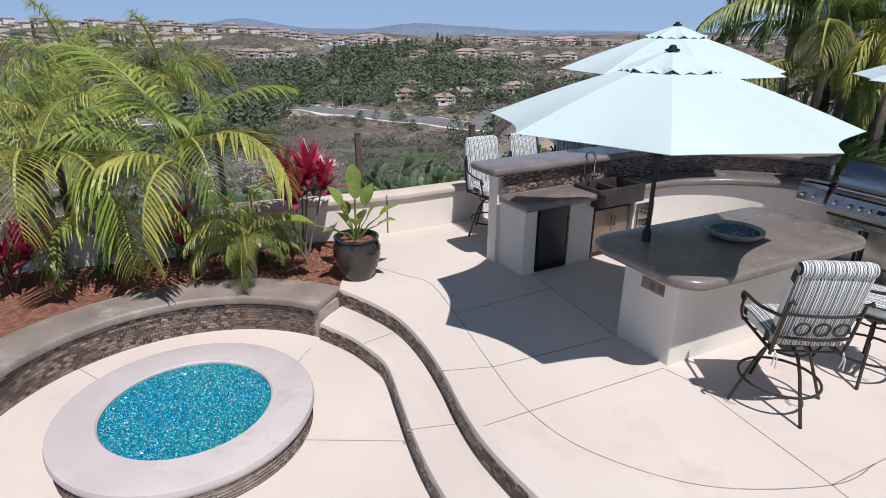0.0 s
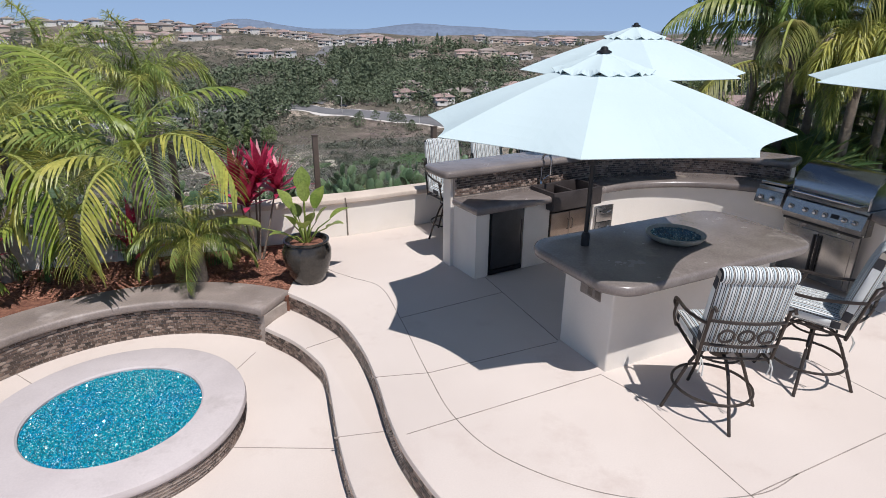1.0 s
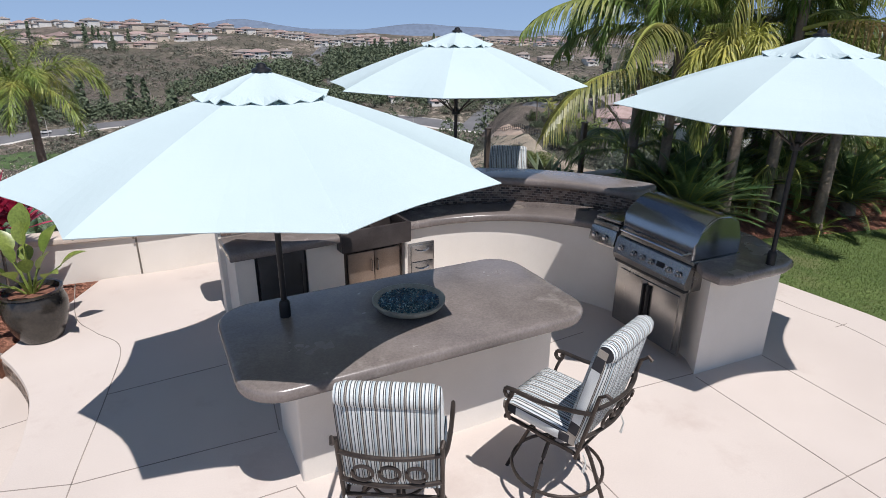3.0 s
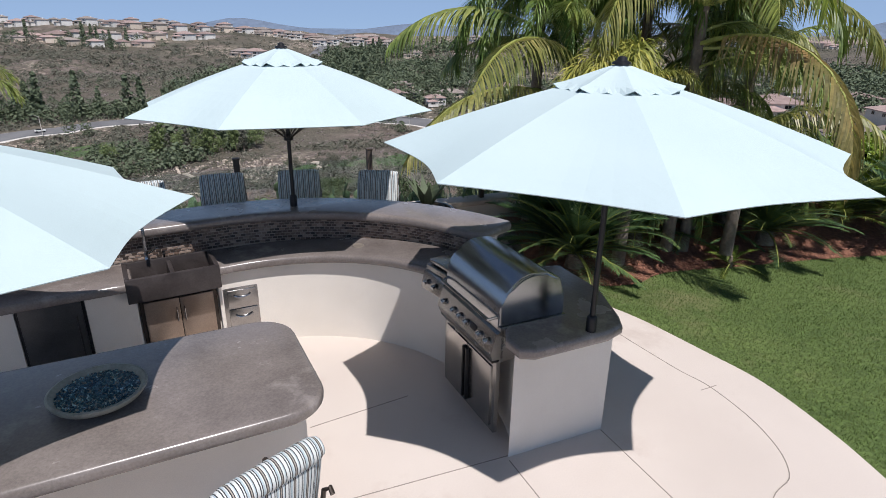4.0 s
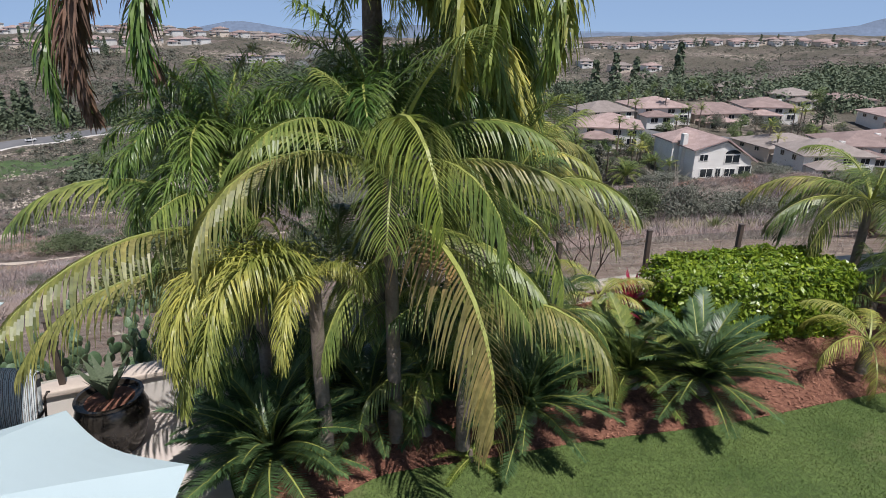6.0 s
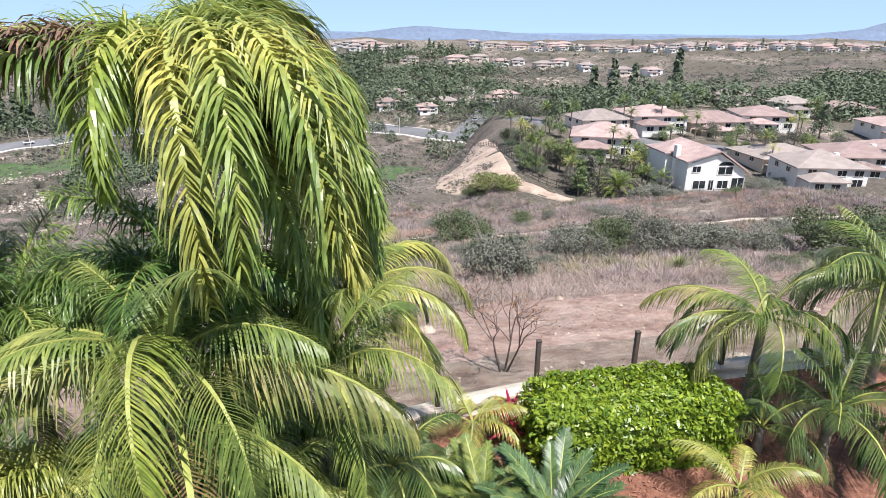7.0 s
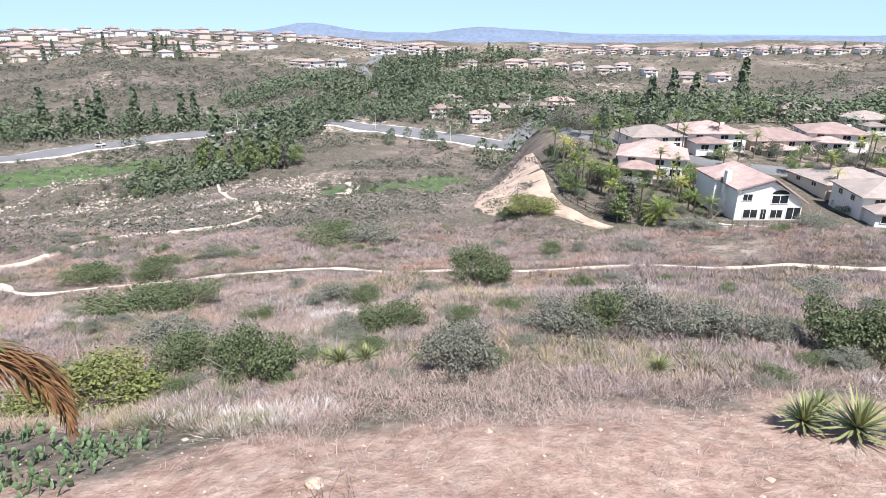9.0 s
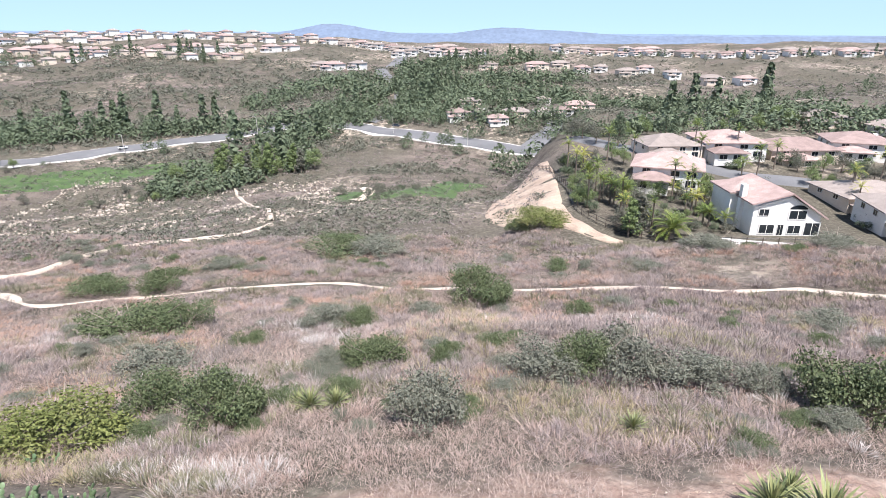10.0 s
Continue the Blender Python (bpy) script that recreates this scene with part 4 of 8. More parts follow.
isl = thing("bar_island", pose(*iw(8.5, 3.3), 0, 0, 0, IA), "cream stucco bar island with brown concrete top", "island")
bm = slab(bmesh.new(), rounded(-0.91, -0.27, 1.18, 0.4, 0.02, 3), 0, 0.955)
part("base", bm, M_STUCCO, isl)
bm = slab(bmesh.new(), rounded(-1.28, -0.67, 1.27, 0.61, 0.28, 8), 0.945, 1.04, 0.035, 4)
part("top", bm, M_COUNTER, isl, "thick brown concrete top with rounded corners")
o = part("outlet_plate", box(bmesh.new(), (0.012, 0.27, 0.11), (-0.915, 0.02, 0.69), 0, 0.003), coarse("outlet", (0.2, 0.17, 0.15), (0.27, 0.23, 0.2), 8, 90, 0.6, 0.1), isl, "grey-brown outlet cover")
for y in (-0.08, 0.02):
    part("socket", box(bmesh.new(), (0.006, 0.06, 0.07), (-0.922, y, 0.69), 0, 0.002), M_JOINT, o)

bowl = thing("fire_bowl", pose(6.22, 6.68, 1.04), "round stone fire bowl filled with dark blue glass", "fire bowl")
part("dish", lathe(bmesh.new(), [(0, 0.0), (0.17, 0.0), (0.245, 0.04), (0.268, 0.07), (0.27, 0.085), (0.255, 0.09), (0.235, 0.075), (0.225, 0.06), (0.0, 0.055)], sides=48),
     coarse("bowl_stone", (0.2, 0.2, 0.17), (0.33, 0.33, 0.29), 8, 60, 0.6, 0.1), bowl)
shards("fire_glass", 0.222, 1700, lambda r: 0.062, 0.008, M_BEADS2, bowl, "crushed dark blue glass", 4)


# ---- umbrellas ----
def canopy(bm, radius, z_peak, z_rim, hole=0.0, scallop=0.09, steps=9, per=8, dome=0.05, ruffle=0.0):
    rings = []
    for i in range(steps + 1):
        t = hole + (1 - hole) * i / steps
        ring_v = []
        for k in range(8 * per):
            f = (k % per) / per
            mid = math.sin(math.pi * f)
            a = (k / per) * math.tau / 8
            flat = math.cos(math.pi / 8) / math.cos((f - 0.5) * math.pi / 4)
            r = radius * t * flat * (1 - scallop * mid * t ** 3)
            z = z_peak + (z_rim - z_peak) * t + dome * math.sin(math.pi * t) * (z_peak - z_rim) - 0.018 * mid * t
            if ruffle and i == steps:
                z += ruffle * math.cos(f * math.tau * 2)
            ring_v.append(bm.verts.new((r * math.cos(a), r * math.sin(a), z)))
        rings.append(ring_v)
    m = 8 * per
    for a, b in zip(rings, rings[1:]):
        for k in range(m):
            bm.faces.new((a[k], b[k], b[(k + 1) % m], a[(k + 1) % m]))
    if hole == 0:
        bmesh.ops.remove_doubles(bm, verts=rings[0], dist=0.001)
    return bm


def thicken(ob, t):
    s = ob.modifiers.new("thick", "SOLIDIFY")
    s.thickness, s.offset = t, -1


def umbrella(x, y, z0, peak, rim, phase, label):
    u = thing("patio_umbrella", pose(x, y, z0, 0, 0, phase), label, "umbrella", "patio umbrellas")
    zp, zr = peak - z0, rim - z0
    c = part("canopy", canopy(bmesh.new(), 1.535, zp - 0.05, zr, 0.16, 0.07), M_CLOTH, u, "pale aqua-white cloth canopy with eight panels", smooth=False)
    thicken(c, 0.006)
    v = part("vent_cap", canopy(bmesh.new(), 0.42, zp, zp - 0.15, 0.0, 0.05, 5, 8, 0.03, 0.014), M_CLOTH, c, "small vented top with scalloped edge", smooth=False)
    thicken(v, 0.005)
    for k in range(8):
        a = k * math.tau / 8
        q = [(r * math.cos(a), r * math.sin(a), zp - 0.05 + (zr - zp + 0.05) * r / 1.51 - 0.018) for r in (0.05, 0.8, 1.495)]
        part("rib", tube(bmesh.new(), q, 0.009, 6), M_BRONZE, u)
        s = [(0.04 * math.cos(a), 0.04 * math.sin(a), zr - 0.32), (0.75 * math.cos(a), 0.75 * math.sin(a), q[1][2] - 0.01)]
        part("strut", tube(bmesh.new(), s, 0.007, 6), M_BRONZE, u)
    part("pole", tube(bmesh.new(), [(0, 0, 0), (0, 0, zp - 0.02)], 0.021, 14), M_BLACK, u, "black metal pole")
    part("collar", lathe(bmesh.new(), [(0.0, 0), (0.04, 0), (0.04, 0.1), (0.034, 0.12), (0.024, 0.13), (0.0, 0.13)], sides=18), M_BLACK, u)
    part("hub", lathe(bmesh.new(), [(0.022, zr - 0.36), (0.05, zr - 0.35), (0.05, zr - 0.3), (0.022, zr - 0.28)], sides=16), M_BLACK, u)
    part("finial", lathe(bmesh.new(), [(0.062, zp - 0.012), (0.058, zp + 0.002), (0.034, zp + 0.012), (0.028, zp + 0.03), (0.016, zp + 0.038), (0.0, zp + 0.04)], sides=18), M_BLACK, u)
    return u


umbrella(5.337, 6.564, 1.04, 2.74, 2.15, -18.5, "pale aqua market umbrella standing through the island top")
umbrella(6.68, 9.93, 1.29, 2.96, 2.37, -7, "pale aqua market umbrella standing in the raised bar")
umbrella(9.405, 7.545, 1.045, 2.965, 2.42, -5, "pale aqua market umbrella standing beside the grill")


# ---- bar stools ----
def cushion(bm, w, d, h, m, puff=0.02):
    """A padded box: rounded rim and a soft crown."""
    n = 8
    grid = {}
    for side in (1, -1):
        for i in range(n + 1):
            for j in range(n + 1):
                u, v = i / n * 2 - 1, j / n * 2 - 1
                e = max(abs(u), abs(v))
                x = w / 2 * (u * (1 - 0.04 * (abs(v) ** 4)))
                y = d / 2 * (v * (1 - 0.04 * (abs(u) ** 4)))
                z = side * ((h / 2) * (1 - 0.55 * e ** 8) + puff * (1 - u * u) * (1 - v * v))
                grid[side, i, j] = bm.verts.new(m @ Vector((x, y, z)))
        for i in range(n):
            for j in range(n):
                q = [grid[side, i, j], grid[side, i + 1, j], grid[side, i + 1, j + 1], grid[side, i, j + 1]]
                bm.faces.new(q if side == 1 else q[::-1])
    rim = [(i, 0) for i in range(n)] + [(n, j) for j in range(n)] + [(i, n) for i in range(n, 0, -1)] + [(0, j) for j in range(n, 0, -1)]
    for a, b in zip(rim, rim[1:] + rim[:1]):
        bm.faces.new((grid[-1, a[0], a[1]], grid[-1, b[0], b[1]], grid[1, b[0], b[1]], grid[1, a[0], a[1]]))
    return bm


def scroll(c, r, turns, axis_x, start=0, n=14):
    """A flat spiral in the plane of y and z."""
    return [(axis_x, c[0] + r * (1 - 0.6 * i / n) * math.cos(radians(start + turns * 360 * i / n)), c[1] + r * (1 - 0.6 * i / n) * math.sin(radians(start + turns * 360 * i / n))) for i in range(n + 1)]


def bar_stool(m, label):
    """Swivel stool; it faces along +y, the backrest is at -y."""
    st = thing("bar_stool", m, label, "bar stool", "bar stools")
    foot_ring = [(0.285 * math.cos(a), 0.285 * math.sin(a), 0.2) for a in (k * math.tau / 32 for k in range(32))]
    part("foot_ring", tube(bmesh.new(), foot_ring, 0.011, 8, True), M_BRONZE, st)
    top_ring = [(0.16 * math.cos(a), 0.16 * math.sin(a), 0.47) for a in (k * math.tau / 24 for k in range(24))]
    part("swivel_ring", tube(bmesh.new(), top_ring, 0.009, 8, True), M_BRONZE, st)
    for k in range(4):
        a = radians(90 * k + 4)
        leg = [(r * math.cos(a), r * math.sin(a), z) for r, z in ((0.05, 0.5), (0.13, 0.47), (0.2, 0.38), (0.27, 0.22), (0.36, 0.0))]
        part("leg", tube(bmesh.new(), spline(leg, 4), 0.013, 8), M_BRONZE, st)
    part("swivel", lathe(bmesh.new(), [(0, 0.46), (0.06, 0.46), (0.07, 0.5), (0.1, 0.51), (0.1, 0.53), (0, 0.53)], sides=20), M_BRONZE, st)
    bm = bmesh.new()
    for x in (-0.24, 0.24):
        tube(bm, [(x, -0.24, 0.55), (x, 0.25, 0.57)], 0.012)
    for y in (-0.24, -0.08, 0.08, 0.25):
        tube(bm, [(-0.24, y, 0.555), (0.24, y, 0.555)], 0.01)
    part("seat_frame", bm, M_BRONZE, st)
    part("seat_cushion", cushion(bmesh.new(), 0.51, 0.51, 0.12, pose(0, 0.02, 0.635, 2)), M_STRIPE, st, "striped white, blue and black seat cushion", flat=60)
    # back: leans away from the seat
    lean = pose(0, -0.25, 0.56, 13)
    for x in (-0.25, 0.25):
        q = [lean @ Vector((x, 0, z)) for z in (-0.03, 0.2, 0.42)] + [lean @ Vector((x * 1.03, -0.03, 0.46)), lean @ Vector((x * 1.0, -0.06, 0.45))]
        part("back_post", tube(bmesh.new(), q, 0.012), M_BRONZE, st)
    for z in (0.13, 0.33):
        rail = [lean @ Vector((0.25 * k / 6, -0.05 * (1 - (k / 6) ** 2), z + 0.02 * (1 - (k / 6) ** 2))) for k in range(-6, 7)]
        part("back_rail", tube(bmesh.new(), rail, 0.012), M_BRONZE, st)
    for x in (-0.13, 0.0, 0.13):
        q = [lean @ Vector((x + 0.05 * math.cos(a), -0.045, 0.235 + 0.05 * math.sin(a))) for a in (k * math.tau / 18 for k in range(18))]
        part("back_ring", tube(bmesh.new(), q, 0.009, 6, True), M_BRONZE, st)
    bm = cushion(bmesh.new(), 0.51, 0.64, 0.12, lean @ pose(0, 0.068, 0.365, 90), 0.018)
    c = part("back_cushion", bm, M_STRIPE, st, "striped back cushion with a rolled top", flat=60)
    bm = bmesh.new()
    q = [lean @ Vector((x, 0.055, 0.655)) for x in (-0.24, -0.2, 0, 0.2, 0.24)]
    tube(bm, q, [0.045, 0.058, 0.06, 0.058, 0.045], 14)
    part("head_roll", bm, M_STRIPE, c, flat=60)
    for x in (-0.235, 0.235):
        p0 = lean @ Vector((x, -0.02, 0.02))
        bm = bmesh.new()
        for dx, dy, dz in ((0.02, -0.02, -0.14), (-0.015, -0.03, -0.11)):
            tube(bm, [p0, p0 + Vector((dx * 0.7, dy, dz * 0.4)), p0 + Vector((dx, dy * 0.6, dz))], 0.005, 5)
        part("tie", bm, M_TIE, c, "pale cloth tie")
    for sx in (-1, 1):
        x = sx * 0.27
        arm = [tuple(lean @ Vector((sx * 0.25, 0.0, 0.3))), (x, -0.2, 0.83), (x * 1.04, 0.0, 0.8), (x * 1.05, 0.17, 0.8)]
        a = part("armrest", tube(bmesh.new(), spline(arm, 6) + scroll((0.2, 0.765), 0.036, -0.9, x * 1.05, 80)[1:], 0.013), M_BRONZE, st)
        part("arm_post", tube(bmesh.new(), spline([(x * 0.95, 0.2, 0.57), (x * 1.03, 0.22, 0.66), (x * 1.05, 0.17, 0.79)], 5), 0.011), M_BRONZE, a)
    return st


s1_ = bar_stool(pose(6.2, 5.54, 0, 0, 0, -4) @ Matrix.Diagonal((1.07, 1.07, 1.1, 1)), "bronze swivel bar stool with striped cushions at the island")
copy_thing(s1_, pose(7.24, 5.97, 0, 0, 0, 47))
for s, off, turn in ((0.6, 1.66, 176), (1.42, 1.66, 182), (s_of(113), 1.68, 178), (s_of(98), 1.66, 184), (s_of(82), 1.66, 180)):
    p, t = spot(s, off)
    q = copy_thing(s1_, pose(p.x, p.y, 0, 0, 0, math.degrees(math.atan2(t.y, t.x)) + turn))
    tagged(q, "bronze swivel bar stool with striped cushions behind the raised bar")


# ---- plants ----
def frond_mesh(kind, seed, elev, bend, leaf, rachis, n=36, leaflet=0.3, width=0.022, segs=3, plume=0.0, hang=0.6, stalk=0.14):
    """A feather leaf of unit length that grows along +x; leaf and rachis are its two materials."""
    rnd = random.Random(seed)
    steps = 40
    pts, ways = [Vector((0, 0, 0))], []
    a = radians(elev)
    for i in range(steps):
        k = i / steps
        ang = a - radians(bend) * k ** 1.25
        w = Vector((math.cos(ang), 0, math.sin(ang)))
        ways.append(w)
        pts.append(pts[-1] + w / steps)
    ways.append(ways[-1])
    verts, faces, mats = [], [], []

    def quad_strip(mid, side_v, widths, mat):
        k0 = len(verts)
        for p, s, w in zip(mid, side_v, widths):
            verts.append(p - s * w / 2)
            verts.append(p + s * w / 2)
        for i in range(len(mid) - 1):
            q = k0 + 2 * i
            faces.append((q, q + 1, q + 3, q + 2))
            mats.append(mat)

    # stalk: four-sided
    k0 = len(verts)
    for i in range(0, steps + 1, 4):
        r = 0.013 * (1 - 0.8 * i / steps)
        up = Vector((-ways[i].z, 0, ways[i].x))
        for y, z in ((1, 0.6), (-1, 0.6), (-1, -0.6), (1, -0.6)):
            verts.append(pts[i] + Vector((0, y * r, 0)) + up * z * r)
    for i in range(steps // 4):
        for j in range(4):
            faces.append((k0 + 4 * i + j, k0 + 4 * i + (j + 1) % 4, k0 + 4 * i + 4 + (j + 1) % 4, k0 + 4 * i + 4 + j))
            mats.append(1)
    for i in range(n):
        k = stalk + (1 - stalk) * (i + 0.5) / n
        j = min(steps, k * steps)
        p0 = pts[int(j)].lerp(pts[min(steps, int(j) + 1)], j - int(j))
        w = ways[int(j)]
        up = Vector((-w.z, 0, w.x))
        u = (i + 0.5) / n
        ln = leaflet * (0.35 + 0.65 * math.sin(math.pi * min(1, 0.18 + 0.75 * u))) * (1 if u < 0.9 else 0.75)
        for sgn in (1, -1):
            roll = rnd.uniform(-1, 1) * plume
            sidew = Vector((0, sgn * math.cos(roll), 0)) + up * math.sin(roll) * 1.0
            d = (sidew + w * (0.55 + 0.5 * u) + up * 0.25 * (1 - plume * 0.5)).normalized()
            q, mid, svs, wd = p0.copy(), [], [], []
            l_ = ln * rnd.uniform(0.82, 1.12)
            dd = d.copy()
            for s in range(segs + 1):
                f = s / segs
                mid.append(q.copy())
                sv = dd.cross(Vector((0, 0, 1)))
                sv = sv.normalized() if sv.length > 0.05 else w.copy()
                # blades stand on edge a little
                svs.append((sv * 0.9 + up * 0.35 * sgn).normalized() if plume < 0.3 else (sv + Vector((0, 0, 1)) * rnd.uniform(-0.5, 0.5)).normalized())
                wd.append(width * (0.55 + 0.45 * math.sin(math.pi * min(1, 0.25 + f * 0.6))) * (1 - 0.85 * max(0, f - 0.55) / 0.45))
                dd = (dd + Vector((0, 0, -hang * (0.5 + f) / segs * 1.6)) + Vector((rnd.uniform(-1, 1), rnd.uniform(-1, 1), 0)) * 0.09).normalized()
                q = q + dd * l_ / segs
            quad_strip(mid, svs, wd, 0)
    me = raw(verts, faces)
    me.materials.append(leaf)
    me.materials.append(rachis)
    me.polygons.foreach_set("material_index", mats)
    me.name = kind
    return me


FRONDS = {}


def frond_of(style, age, leaf, seed):
    """Shared frond meshes by style and age; age 0 is the upright youngest."""
    lvl = min(4, int(age * 5))
    key = (style, lvl, leaf.name, seed % 2)
    if key not in FRONDS:
        elev = (80, 62, 48, 34, 14)[lvl]
        s = 100 + lvl * 7 + seed % 2
        if style == "kentia":
            FRONDS[key] = frond_mesh("frond", s, elev, (58, 96, 118, 128, 112)[lvl], leaf, M_RACHIS, 50, 0.3, 0.0098, 4, 0.06, 1.25, 0.16)
        elif style == "plume":
            FRONDS[key] = frond_mesh("frond", s, elev, (70, 115, 135, 140, 122)[lvl], leaf, M_RACHIS, 110, 0.24, 0.0092, 4, 1.1, 0.9, 0.08)
        elif style == "fine":
            FRONDS[key] = frond_mesh("frond", s, elev, (60, 80, 90, 90, 70)[lvl], leaf, M_RACHIS, 38, 0.24, 0.013, 2, 0.1, 0.25, 0.12)
        else:
            FRONDS[key] = frond_mesh("frond", s, elev, (45, 50, 55, 52, 40)[lvl], leaf, M_RACHIS, 70, 0.165, 0.0125, 2, 0.15, 0.08, 0.04)
    return FRONDS[key]


def palm(name, x, y, z0, height, length, count, style, leaf, label, category="palm tree", group="", seed=0, trunk_r=0.07, spread=(0.0, 1.0), alt=None, first=0.0, lean=(0, 0), dead=0, arms=(), hang=1.7, leaflets=(58, 0.26, 0.0094), foxtail=False):
    rnd = random.Random(seed)
    p = thing(name, pose(x, y, z0, 0, 0, 0), label, category, group)
    if height > 0.15:
        m = 14
        mid = [Vector((lean[0] * (k / m) ** 2, lean[1] * (k / m) ** 2, height * k / m)) for k in range(m + 1)]
        rad = [trunk_r * (1.25 - 0.35 * k / m + 0.05 * (k % 2)) for k in range(m + 1)]
        part("trunk", tube(bmesh.new(), mid, rad, 12), M_WOOD, p)
    else:
        part("trunk", lathe(bmesh.new(), [(trunk_r, -0.05), (trunk_r * 1.1, 0.06), (trunk_r * 0.6, 0.16), (0, 0.18)], sides=12), M_WOOD, p)
    for i in range(count):
        age = spread[0] + (spread[1] - spread[0]) * (i + 0.5) / count
        mat = leaf
        if alt and rnd.random() < alt[1]:
            mat = alt[0]
        if i >= count - dead:
            mat = M_DEAD
        f = part_of("frond", frond_of(style, age, mat, rnd.randrange(2)), mat, p, smooth=False)
        s = length * rnd.uniform(0.85, 1.1) * (0.8 if age < 0.12 else 1)
        f.matrix_basis = pose(lean[0], lean[1], height, rnd.uniform(-8, 8), rnd.uniform(-7, 7), first + i * 137.5 + rnd.uniform(-14, 14)) @ Matrix.Diagonal((s, s, s, 1))
    # long outer fronds: turn, rise, bend, length, height of the foot below the crown, leaf
    for j, (turn, elev, bend, s, drop, mat) in enumerate(arms):
        if style == "plume":
            me = frond_mesh("frond", seed + j, elev, bend, mat, M_RACHIS, *((190, 0.19, 0.0085, 4, 1.5, 1.3, 0.05) if foxtail else (150, 0.6 / s, 0.036 / s, 4, 1.05, 1.1, 0.08)))
        else:
            me = frond_mesh("frond", seed + j, elev, bend, mat, M_RACHIS, leaflets[0], leaflets[1], leaflets[2], 4, 0.05, hang, 0.12)
        f = part_of("frond", me, mat, p, smooth=False)
        f.matrix_basis = pose(lean[0], lean[1], height - drop, rnd.uniform(-6, 6), 0, turn) @ Matrix.Diagonal((s, s, s, 1))
    return p


# planter on the near side
BROAD_SET = (29, 0.29, 0.0185)
palm("kentia_palm", 0.4, 8.35, -0.04, 1.45, 1.2, 2, "kentia", M_FROND, "feather palm with arching yellow-green fronds in the planter", seed=3, first=50, hang=0.8, spread=(0.0, 0.2), leaflets=BROAD_SET,
     arms=((-171, 44, 115, 2.1, 0.0, M_FROND), (-20, 48, 140, 1.9, 0.0, M_FRONDY), (160, 66, 70, 2.3, 0.0, M_FRONDB), (8, 68, 85, 1.7, 0.0, M_FRONDB), (-92, 24, 150, 1.9, 0.05, M_FRONDY), (-55, 52, 165, 1.7, 0.0, M_FRONDB), (95, 50, 120, 1.7, 0.0, M_FROND), (-135, 40, 150, 1.8, 0.1, M_FRONDY)))
palm("kentia_palm", -1.25, 8.15, -0.04, 1.4, 1.3, 2, "kentia", M_FROND, "feather palm with arching yellow-green fronds in the planter", seed=5, first=70, hang=0.8, spread=(0.0, 0.2), leaflets=BROAD_SET,
     arms=((-28, 36, 165, 2.2, 0.0, M_FRONDB), (-105, 40, 165, 1.9, 0.1, M_FRONDY), (14, 62, 110, 2.0, 0.0, M_FRONDB), (-66, 44, 160, 1.9, 0.0, M_FRONDY), (172, 45, 120, 1.9, 0.0, M_FROND), (-150, 40, 140, 1.8, 0.0, M_FRONDY), (70, 50, 110, 1.9, 0.0, M_FROND)))
palm("kentia_palm", -0.45, 8.3, -0.04, 0.75, 1.1, 3, "kentia", M_FROND, "feather palm with arching yellow-green fronds in the planter", seed=7, first=20, hang=0.8, spread=(0.0, 0.3), leaflets=BROAD_SET,
     arms=((-60, 44, 160, 1.5, 0.0, M_FRONDY), (-115, 40, 160, 1.5, 0.0, M_FRONDB), (-20, 50, 140, 1.4, 0.0, M_FRONDB), (175, 45, 140, 1.5, 0.0, M_FROND)))
palm("kentia_palm", -2.9, 7.2, -0.04, 1.2, 1.5, 4, "kentia", M_FROND, "feather palm with arching fronds in the planter", seed=9, hang=0.8, spread=(0.0, 0.4), leaflets=BROAD_SET,
     arms=((-20, 45, 140, 1.9, 0.0, M_FRONDY), (-70, 40, 150, 1.8, 0.0, M_FRONDB), (30, 50, 120, 1.8, 0.0, M_FRONDB), (170, 45, 120, 1.8, 0.0, M_FROND), (-120, 40, 140, 1.7, 0.0, M_FRONDY)))
# low dark palms added to stand in for the shadow against the wall
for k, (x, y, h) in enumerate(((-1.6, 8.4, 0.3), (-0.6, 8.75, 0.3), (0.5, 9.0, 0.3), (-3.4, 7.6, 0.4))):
    palm("kentia_palm", x, y, -0.04, h, 0.95, 8, "kentia", M_FRONDG, "low feather palm added as dark shade under the taller planter palms", "palm tree", "", 160 + k, 0.05, first=k * 50, spread=(0.2, 1))
palm("dwarf_date_palm", 1.08, 8.15, -0.04, 0.5, 0.85, 26, "kentia", M_FRONDY, "small yellow-green palm behind the seat wall", seed=8, alt=(M_FROND, 0.4))
palm("queen_palm", -4.9, 14.2, land(-4.9, 14.2), 2.9, 2.2, 22, "plume", M_FRONDQ, "plumed palm on the slope behind the wall", seed=11, alt=(M_FRONDY, 0.3))
palm("queen_palm", -4.3, 18.8, land(-4.3, 18.8), 4.6, 2.5, 15, "plume", M_FRONDQ, "tall plumed palm on the slope behind the wall", seed=12, trunk_r=0.1)
palm("queen_palm", -8.0, 20.5, land(-8, 20.5), 5.6, 2.7, 15, "plume", M_FRONDQ, "tall plumed palm on the slope behind the wall", seed=13, trunk_r=0.1)
palm("queen_palm", -3.2, 12.2, land(-3.2, 12.2), 1.9, 2.0, 20, "plume", M_FRONDQ, "plumed palm on the slope behind the wall", seed=14, alt=(M_FRONDY, 0.4))

